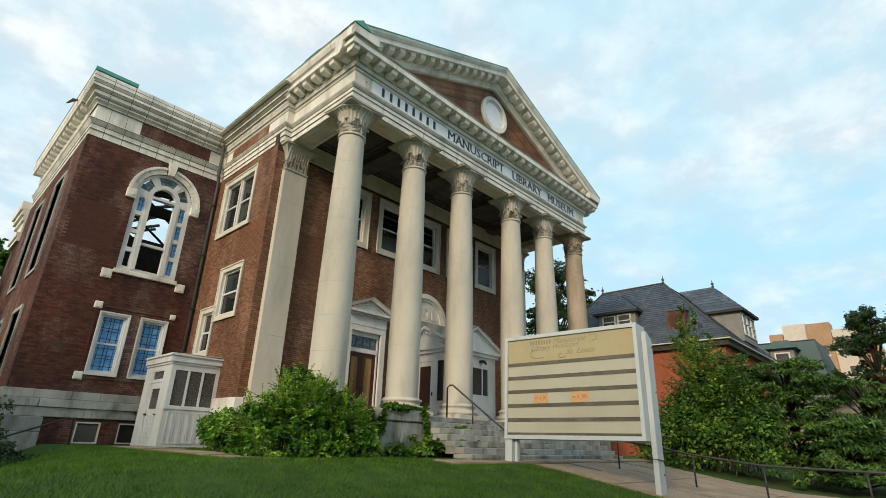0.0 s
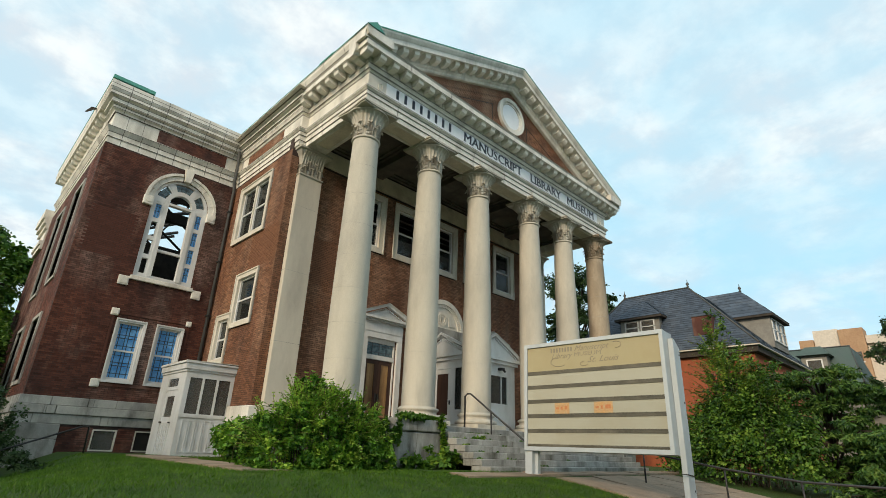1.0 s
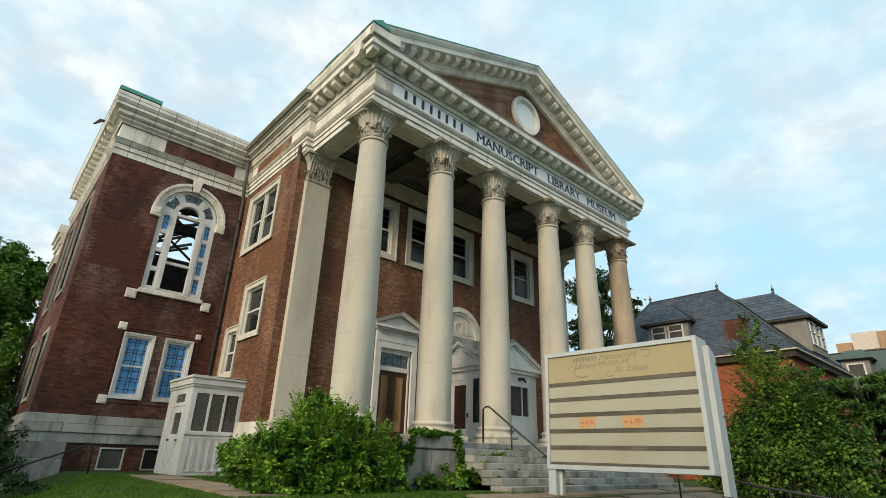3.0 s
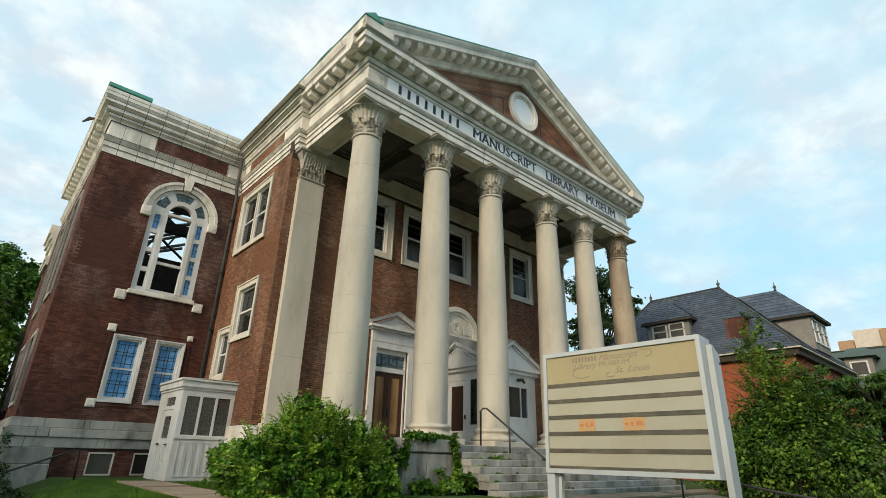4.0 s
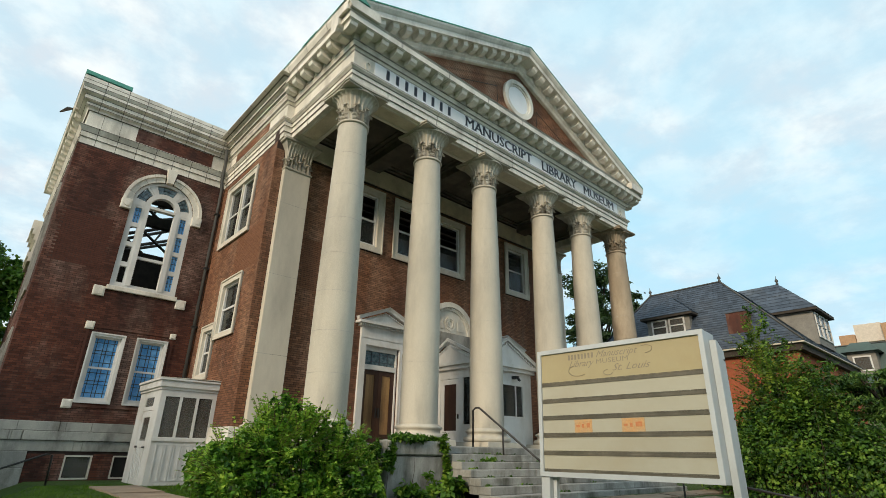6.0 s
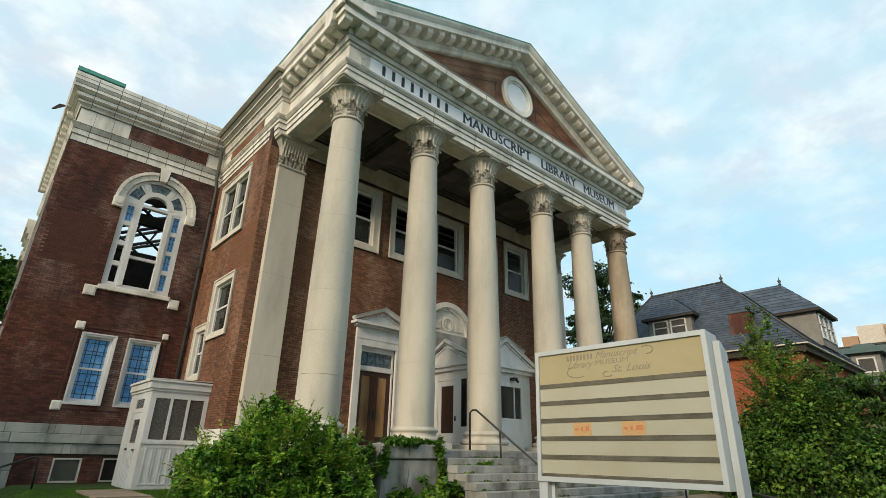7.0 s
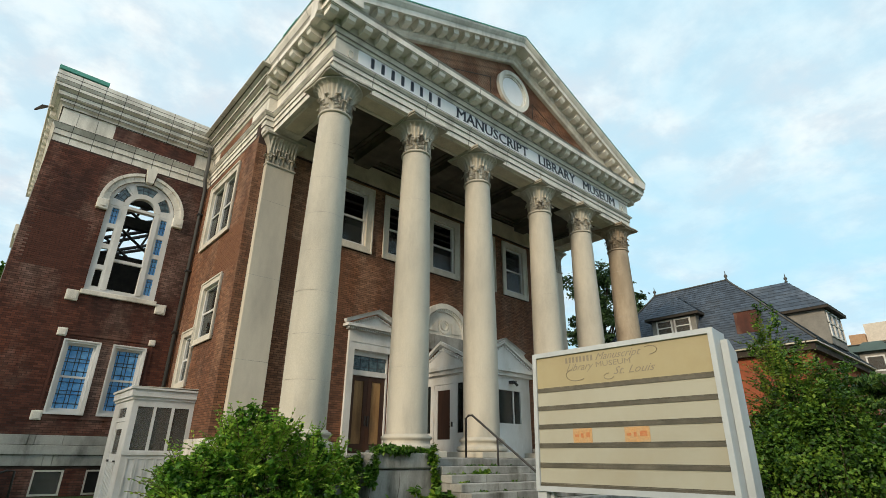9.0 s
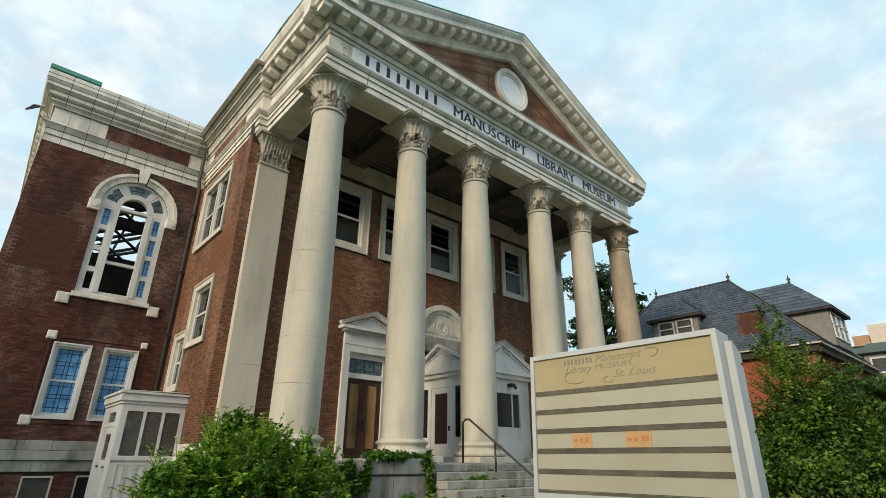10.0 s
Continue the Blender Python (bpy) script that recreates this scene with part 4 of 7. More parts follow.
FLUTE = {}
for mt in (M_COLUMN, M_COLUMN_BARE):
    bm = bmesh.new()
    rows = []
    for r, z, h in ((0.0, 0.0, 0.045), (0.035, 0.23, 0.05), (0.125, 0.43, 0.06), (0.235, 0.52, 0.05)):
        rows.append([bm.verts.new((r, -h, z)), bm.verts.new((r + 0.028, 0, z - 0.01)), bm.verts.new((r, h, z))])
    for a, c in zip(rows, rows[1:]):
        for k in range(2):
            bm.faces.new((a[k], a[k + 1], c[k + 1], c[k]))
    me = bpy.data.meshes.new("flute_leaf")
    bm.to_mesh(me)
    bm.free()
    me.materials.append(mt)
    FLUTE[mt.name] = me
LOW_LEAF = leaf_mesh("leaf", 0.37, 0.36, 0.10, M_COLUMN)
TALL_LEAF = leaf_mesh("leaf", 0.33, 0.36, 0.10, M_COLUMN)
col0 = make_column(M_COLUMN, "tall cream painted stone column with carved leaf capital, faint drum joints")
dress(col0, M_COLUMN, LOW_LEAF, TALL_LEAF)
col0.location = (CX[0], 0, FLOOR)
col1 = make_column(M_COLUMN, "tall cream painted stone column with carved leaf capital, smoothly painted over", 5, 0.0018)
dress(col1, M_COLUMN, LOW_LEAF, TALL_LEAF)
col1.location = (CX[1], 0, FLOOR)
for x in CX[2:5]:
    copy_thing(col1, pose(x, 0, FLOOR))
col6 = make_column(M_COLUMN_BARE, "tall brown stone column with carved leaf capital, its cream paint peeling off")
dress(col6, M_COLUMN_BARE, leaf_mesh("leaf", 0.37, 0.36, 0.10, M_COLUMN_BARE), leaf_mesh("leaf", 0.33, 0.36, 0.10, M_COLUMN_BARE))
col6.location = (CX[5], 0, FLOOR)


def make_pilaster(cx):
    p = thing("pilaster", "flat cream painted pilaster with carved leaf capital against the brick", "pilaster", "portico pilasters")
    y1 = FY - 0.001
    part("base", boxed(cx - 0.62, cx + 0.62, FY - 0.34, y1, FLOOR + 0.003, FLOOR + 0.5, bevel=0.03), M_PILASTER, p)
    part("shaft", boxed(cx - 0.52, cx + 0.52, FY - 0.25, y1, FLOOR + 0.501, NECK - 0.02, bevel=0.008), M_PILASTER, p)
    for z in (3.4, 6.1, 8.8):
        part("joint", boxed(cx - 0.521, cx + 0.521, FY - 0.251, y1, z, z + 0.008), M_STONE_STAIN, p)
    part("astragal", boxed(cx - 0.56, cx + 0.56, FY - 0.30, y1, NECK - 0.019, NECK + 0.07, bevel=0.03), M_COLUMN, p)
    bm = bmesh.new()
    sweep(bm, [(cx - 0.49, FY), (cx - 0.49, FY - 0.23), (cx + 0.49, FY - 0.23), (cx + 0.49, FY)], [(-0.2, NECK + 0.071), (0, NECK + 0.071), (0.0, NECK + 0.6), (0.05, NECK + 0.85), (0.16, NECK + 1.03), (0.2, NECK + 1.09), (-0.2, NECK + 1.09)], flat)
    part("bell", bm, M_COLUMN, p)
    part("abacus", boxed(cx - 0.76, cx + 0.76, FY - 0.50, FY - 0.36, NECK + 1.091, A0 - 0.004, bevel=0.02), M_COLUMN, p)
    part("abacus_side", boxed(cx - 0.76, cx + 0.76, FY - 0.359, y1, NECK + 1.091, A0 - 0.004, bevel=0.02), M_COLUMN, p)
    for k, (me, z, n) in enumerate(((LOW_LEAF, 0.07, 3), (TALL_LEAF, 0.32, 2))):
        for i in range(n):
            u = cx + (i - (n - 1) / 2) * 0.34
            ob = new("leaf", me)
            ob.parent = p
            ob.matrix_local = pose(u, FY - 0.225, NECK + z, 0, 0, -90)
    for s in (-1, 1):
        ob = new("leaf", LOW_LEAF)
        ob.parent = p
        ob.matrix_local = pose(cx + s * 0.485, FY - 0.10, NECK + 0.07, 0, 0, 0 if s > 0 else 180)
    for i in range(9):
        ob = new("flute_leaf", FLUTE[M_COLUMN.name])
        ob.parent = p
        ob.matrix_local = pose(cx + (i - 4) * 0.115, FY - 0.225, NECK + 0.52, 0, 0, -90)
    return p


make_pilaster(0.0)
make_pilaster(16.0)


# ---- windows ----
def on_y(y, s):
    """Places window coordinates (across, depth, up) on a wall facing -y."""
    return lambda a, d, z: (a, y + d, z)


def on_x(x):
    return lambda a, d, z: (x + d, a, z)


def bars(name, rects, d0, d1, put, mat, parent, label=""):
    bm = bmesh.new()
    for a, c, lo, hi in rects:
        p, q = put(a, d0, lo), put(c, d1, hi)
        box(bm, min(p[0], q[0]), max(p[0], q[0]), min(p[1], q[1]), max(p[1], q[1]), lo, hi)
    return part(name, bm, mat, parent, label)


def ring(a, c, lo, hi, w, wb=None):
    wb = w if wb is None else wb
    return [(a, c, hi - w, hi), (a, c, lo, lo + wb), (a, a + w, lo + wb, hi - w), (c - w, c, lo + wb, hi - w)]


def sash_window(name, label, put, a, c, lo, hi, surround=0.16, frame_mat=M_WHITE, sur_mat=M_TRIM, glass=M_GLASS, lights=1, broken=False, upper_gone=False, lead=False):
    w = thing(name, label, "window", kind="structure")
    if surround:
        bars("window_frame", ring(a, c, lo, hi, surround, surround * 0.9), -0.05, 0.26, put, sur_mat, w, "cream stone surround")
        bars("window_moulding", ring(a - 0.03, c + 0.03, lo - 0.03, hi + 0.03, 0.05), -0.09, -0.051, put, sur_mat, w)
    a, c, lo, hi = a + surround, c - surround, lo + surround * 0.9, hi - surround
    step = (c - a) / lights
    for i in range(lights):
        p, q = a + step * i + (0.05 if i else 0), a + step * (i + 1) - (0.05 if i < lights - 1 else 0)
        if i:
            bars("mullion", [(p - 0.1, p, lo, hi)], 0.0, 0.24, put, sur_mat, w)
        bars("sash_frame", ring(p, q, lo, hi, 0.07, 0.09), 0.06, 0.2, put, frame_mat, w, "peeling white sash frame")
        mid = (lo + hi) / 2
        bars("meeting_rail", [(p + 0.07, q - 0.07, mid - 0.035, mid + 0.035)], 0.08, 0.16, put, frame_mat, w)
        for k, (z0, z1) in enumerate(((lo + 0.09, mid - 0.035), (mid + 0.035, hi - 0.07))):
            if broken and (i + k) % 2 == 1:
                continue
            bars("pane", [(p + 0.07, q - 0.07, z0, z1)], 0.118 + 0.02 * k, 0.122 + 0.02 * k, put, glass, w)
            if lead:
                x0, x1 = p + 0.07, q - 0.07
                xs = [x0 + (x1 - x0) * f for f in (0.12, 0.42, 0.58, 0.88)]
                zs = [z0 + (z1 - z0) * f for f in (0.16, 0.46, 0.58, 0.86)]
                bars("lead_came", [(x - 0.012, x + 0.012, z0, z1) for x in xs] + [(x0, x1, z - 0.012, z + 0.012) for z in zs], 0.108 + 0.02 * k, 0.1175 + 0.02 * k, put, M_LEAD, w, "dark lead lines")
    return w


wi = 0
for i, (a, c, lo, hi) in enumerate(PORCH_WIN):
    wi += 1
    sash_window("window_%d" % wi, "tall sash window in a cream surround, panes broken, dark room behind", on_y(FY, 0), a, c, lo, hi, 0.26, glass=M_GLASS, broken=i != 4)
for (a, c, lo, hi), nl in zip(SIDE_WIN, (2, 1, 1)):
    wi += 1
    sash_window("window_%d" % wi, "sash window with cream stone surround in the side wall", on_x(SX), a, c, lo, hi, 0.24 if nl == 2 else 0.2, glass=M_GLASS_DARK, lights=nl)
for a, c, lo, hi in WING_WIN:
    wi += 1
    sash_window("window_%d" % wi, "white sash window with blue leaded glass in the wing", on_y(WY, 0), a, c, lo, hi, 0.09, sur_mat=M_WHITE, glass=M_STAINED, lead=True)
for i, (a, c, lo, hi) in enumerate(BASE_WIN):
    wi += 1
    w = thing("window_%d" % wi, "cellar window boarded behind dusty glass" if i == 0 else "cellar window with a dark sheet for its unlit inside", "window", kind="structure")
    bars("window_frame", ring(a, c, lo, hi, 0.05), 0.0, 0.12, on_y(WY - 0.06, 0), M_TRIM, w, "worn white frame")
    # the second window gets a near-black sheet in place of the cellar's darkness
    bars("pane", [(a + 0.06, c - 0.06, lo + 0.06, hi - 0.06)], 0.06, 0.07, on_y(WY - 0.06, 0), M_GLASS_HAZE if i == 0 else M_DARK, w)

# corner blocks and sill strings round the wing windows
trim = thing("trim_wing_windows", "small square stone blocks and brick strings round the wing windows", "stone trim", kind="structure")
for u, z, s in ((-4.45, 5.84, 0.19), (-1.62, 5.84, 0.19), (-4.42, 4.55, 0.14), (-1.64, 4.55, 0.11), (-4.46, 1.84, 0.15), (-1.60, 1.84, 0.13)):
    part("block", boxed(u - s, u + s, WY - 0.07, WY + 0.05, z - s, z + s, bevel=0.02), M_STONE, trim)
    part("block_face", boxed(u - s * 0.68, u + s * 0.68, WY - 0.085, WY - 0.0705, z - s * 0.68, z + s * 0.68, bevel=0.006), M_STONE, trim)
part("brick_string", boxed(-4.27, -1.76, WY - 0.03, WY + 0.05, 4.50, 4.58), M_BRICK, trim)
part("brick_string", boxed(-4.30, -1.74, WY - 0.035, WY + 0.05, 1.76, 1.85), M_BRICK, trim)
for u in (-4.44, -1.63):
    part("brick_string", boxed(u - 0.045, u + 0.045, WY - 0.03, WY + 0.05, 2.0, 4.40), M_BRICK, trim)
part("sill", boxed(-4.26, -1.81, WY - 0.10, WY + 0.2, 5.94, 6.11, bevel=0.015), M_STONE, trim, "stone window sill")

# arched stone surround with keystone
AXW, AZW, AR = WING_ARCH
arch = thing("trim_arch", "limestone arch with keystone over the wing window", "arch", kind="structure")
n = 11
for i in range(n):
    a0, a1 = math.pi * i / n + 0.004, math.pi * (i + 1) / n - 0.004
    if i == n // 2:
        continue
    for r0, r1, d in ((AR + 0.002, AR + 0.21, 0.05), (AR + 0.212, AR + 0.33, 0.11)):
        bm = bmesh.new()
        k = 5
        pts = [(AXW + r0 * math.cos(a0 + (a1 - a0) * j / k), WY - d, AZW + r0 * math.sin(a0 + (a1 - a0) * j / k)) for j in range(k + 1)]
        pts += [(AXW + r1 * math.cos(a1 - (a1 - a0) * j / k), WY - d, AZW + r1 * math.sin(a1 - (a1 - a0) * j / k)) for j in range(k + 1)]
        slab(bm, pts, (0, d + 0.04, 0))
        part("voussoir", bm, M_STONE, arch)
bm = bmesh.new()
slab(bm, [(AXW - 0.12, WY - 0.18, AZW + AR - 0.02), (AXW + 0.12, WY - 0.18, AZW + AR - 0.02), (AXW + 0.19, WY - 0.18, A0 - 0.005), (AXW - 0.19, WY - 0.18, A0 - 0.005)], (0, 0.22, 0))
part("keystone", bm, M_STONE, arch)
for s in (-1, 1):
    part("impost", boxed(AXW + s * (AR + 0.17) - 0.19, AXW + s * (AR + 0.17) + 0.19, WY - 0.13, WY + 0.04, AZW - 0.42, AZW - 0.006, bevel=0.02), M_STONE, arch)
    bm = bmesh.new()
    slab(bm, [(AXW + s * (AR + 0.17) + 0.11 * math.cos(2 * math.pi * i / 20), WY - 0.16, AZW - 0.21 + 0.11 * math.sin(2 * math.pi * i / 20)) for i in range(20)], (0, 0.03, 0))
    part("roundel", bm, M_STONE, arch)

# the arched window: a wide middle light, narrow side lights, a fan of panes
aw = thing("window_%d" % (wi + 1), "arched white window with leaded glass, its middle panes gone", "window", kind="structure")
put = on_y(WY, 0)
a, c, lo, hi = WING_ARCH_HOLE
bars("window_frame", [(a, a + 0.1, lo, hi), (c - 0.1, c, lo, hi), (a + 0.1, c - 0.1, lo, lo + 0.1), (a + 0.1, c - 0.1, hi - 0.11, hi)], 0.05, 0.28, put, M_WHITE, aw)
for s in (-1, 1):
    u = AXW + s * 0.56
    bars("mullion", [(u - 0.085, u + 0.085, lo + 0.1, hi - 0.11)], 0.02, 0.27, put, M_WHITE, aw)
    x0, x1 = (a + 0.1, AXW - 0.645) if s < 0 else (AXW + 0.645, c - 0.1)
    zz = [lo + 0.1 + (hi - lo - 0.21) * k / 4 for k in range(5)]
    for k in range(4):
        bars("light_frame", ring(x0, x1, zz[k], zz[k + 1], 0.09), 0.06, 0.22, put, M_WHITE, aw)
        if s > 0 or k >= 2:
            if not (s < 0 and k == 2):
                bars("pane", [(x0 + 0.055, x1 - 0.055, zz[k] + 0.055, zz[k + 1] - 0.055)], 0.13, 0.14, put, M_STAINED, aw, "blue leaded pane")
                m = (x0 + x1) / 2
                bars("lead_came", [(m - 0.06, m - 0.045, zz[k] + 0.055, zz[k + 1] - 0.055), (m + 0.045, m + 0.06, zz[k] + 0.055, zz[k + 1] - 0.055), (x0 + 0.055, x1 - 0.055, (zz[k] + zz[k + 1]) / 2 - 0.01, (zz[k] + zz[k + 1]) / 2 + 0.01), (x0 + 0.055, x1 - 0.055, zz[k] + 0.62, zz[k] + 0.635)], 0.12, 0.1295, put, M_LEAD, aw)
bars("transom_rail", [(AXW - 0.475, AXW + 0.475, 7.36, 7.47), (AXW - 0.475, AXW + 0.475, lo + 0.101, lo + 0.16)], 0.08, 0.2, put, M_WHITE, aw)


def arc_band(name, r0, r1, a0, a1, d0, d1, mat, parent, k=14):
    bm = bmesh.new()
    for j in range(k):
        b0, b1 = a0 + (a1 - a0) * j / k, a0 + (a1 - a0) * (j + 1) / k
        slab(bm, [(AXW + r * math.cos(b), WY + d0, AZW + r * math.sin(b)) for r, b in ((r0, b0), (r1, b0), (r1, b1), (r0, b1))], (0, d1 - d0, 0))
    part(name, bm, mat, parent)


arc_band("arch_frame", AR - 0.12, AR - 0.002, 0, math.pi, 0.05, 0.28, M_WHITE, aw, 24)
arc_band("arch_frame", 0.47, 0.66, 0, math.pi, 0.04, 0.27, M_WHITE, aw, 20)
for ang in (0.0, 0.98, 2.16, math.pi):
    d = 0.085
    arc_band("spoke", 0.661, AR - 0.121, max(0, ang - d), min(math.pi, ang + d), 0.05, 0.25, M_WHITE, aw, 2)
for b0, b1 in ((0.09, 0.89), (1.07, 2.07), (2.25, 3.05)):
    arc_band("inner_frame", 0.661, AR - 0.121, b0, b0 + 0.1, 0.06, 0.2, M_WHITE, aw, 2)
    arc_band("inner_frame", 0.661, AR - 0.121, b1 - 0.1, b1, 0.06, 0.2, M_WHITE, aw, 2)
    arc_band("pane", 0.70, AR - 0.16, b0 + 0.05, b1 - 0.05, 0.13, 0.14, M_STAINED_DARK, aw, 8)
    bm = bmesh.new()
    mid = (b0 + b1) / 2
    for da in (-0.13, 0.13):
        tube(bm, [(AXW + r * math.cos(mid + da), WY + 0.122, AZW + r * math.sin(mid + da)) for r in (0.7, AR - 0.16)], 0.011, 4)
    tube(bm, [(AXW + 0.85 * math.cos(b), WY + 0.122, AZW + 0.85 * math.sin(b)) for b in np.linspace(b0 + 0.05, b1 - 0.05, 8)], 0.011, 4)
    part("lead_came", bm, M_LEAD, aw)

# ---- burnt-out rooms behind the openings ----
# near-black colours put the darkness of the rooms into walls and floors
room = thing("wall_inside", "inner walls and floors of the burnt-out building, coloured near black as room shade", "interior", kind="structure")
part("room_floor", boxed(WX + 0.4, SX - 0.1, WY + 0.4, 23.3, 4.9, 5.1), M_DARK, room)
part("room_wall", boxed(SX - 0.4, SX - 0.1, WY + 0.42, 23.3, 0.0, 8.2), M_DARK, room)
# added wall that hides the sky, so the arched window's lower half stays dark
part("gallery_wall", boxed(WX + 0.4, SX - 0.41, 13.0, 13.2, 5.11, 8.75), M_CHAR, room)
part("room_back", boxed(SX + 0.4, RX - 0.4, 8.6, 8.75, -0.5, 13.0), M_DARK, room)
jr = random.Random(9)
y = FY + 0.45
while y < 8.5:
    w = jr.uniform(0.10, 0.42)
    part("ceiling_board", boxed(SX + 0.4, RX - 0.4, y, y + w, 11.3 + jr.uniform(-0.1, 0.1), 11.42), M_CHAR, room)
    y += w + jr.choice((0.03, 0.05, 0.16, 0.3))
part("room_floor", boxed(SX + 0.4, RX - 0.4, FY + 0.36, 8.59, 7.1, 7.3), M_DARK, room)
truss = thing("roof_truss", "charred bare roof timbers against the open sky", "roof timbers", kind="structure")
rr = random.Random(5)
for i in range(9):
    y = 11.0 + 1.15 * i
    bm = bmesh.new()
    tube(bm, [(WX + 0.4, y, 9.3 + rr.uniform(-0.2, 0.2)), (SX + 0.5, y + rr.uniform(-0.4, 0.4), 12.2 + rr.uniform(-0.3, 0.3))], 0.09, 4)
    if i % 2:
        tube(bm, [(WX + 0.8, y, 12.3), (SX - 0.2, y + 0.6, 9.4)], 0.07, 4)
    part("rafter", bm, M_CHAR, truss)
for i in range(5):
    bm = bmesh.new()
    tube(bm, [(WX + 0.5 + 1.1 * i, 10.4, 9.8 + 0.5 * i), (WX + 0.9 + 1.1 * i, 21.0, 9.9 + 0.5 * i)], 0.06, 4)
    part("purlin", bm, M_CHAR, truss)
part("collar_beam", boxed(WX + 0.4, SX - 0.1, 11.3, 11.6, 9.5, 9.95), M_CHAR, truss)
part("collar_beam", boxed(WX + 0.4, SX - 0.1, 10.6, 10.8, 10.25, 10.5), M_CHAR, truss)

# downpipe in the corner
dp = thing("downpipe", "dark rusty downpipe in the corner between wing and front block", "downpipe")
bm = bmesh.new()
tube(bm, [(SX - 0.12, WY - 0.14, 0.4), (SX - 0.12, WY - 0.14, 11.2), (SX - 0.22, WY - 0.24, 11.6), (SX - 0.22, WY - 0.24, 12.6), (SX - 0.3, WY - 0.3, 13.2)], 0.075, 10)
part("pipe", bm, M_PIPE, dp)
for z in (2.5, 5.0, 7.5, 10.0):
    part("strap", boxed(SX - 0.22, SX - 0.02, WY - 0.24, WY - 0.02, z, z + 0.07), M_IRON, dp)


# ---- doors of the porch ----
def dentils(parent, u0, u1, y0, y1, z0, z1, step, mat):
    bm = bmesh.new()
    k = int((u1 - u0) / step)
    for i in range(k):
        u = u0 + (u1 - u0) * (i + 0.25) / k
        box(bm, u, u + (u1 - u0) / k * 0.5, y0, y1, z0, z1)
    tagged(part("dentil_moulding", bm, mat, parent), kind="stuff")


def raking(parent, name, x0, x1, z0, zpk, y0, out, h, mat):
    xm, al = (x0 + x1) / 2, math.atan((zpk - z0) / ((x1 - x0) / 2))
    bm = bmesh.new()
    sweep(bm, [(x1, z0), (xm, zpk), (x0, z0)], [(0, 0), (0, out * 0.6), (h * 0.5, out * 0.7), (h, out), (h, 0)], lambda u, v, w: (u, y0 - w, v))
    part(name, bm, mat, parent)
    for sg in (-1, 1):
        bm = bmesh.new()
        L = (x1 - x0) / 2 / math.cos(al)
        k = int(L / 0.1)
        for i in range(1, k - 1):
            d = L * i / k
            u, v = xm + sg * d * math.cos(al), zpk - d * math.sin(al)
            box(bm, u - 0.025, u + 0.025, y0 - 0.07, y0 - 0.001, v - 0.13, v - 0.07)
        tagged(part("dentil_moulding", bm, mat, parent), kind="stuff")


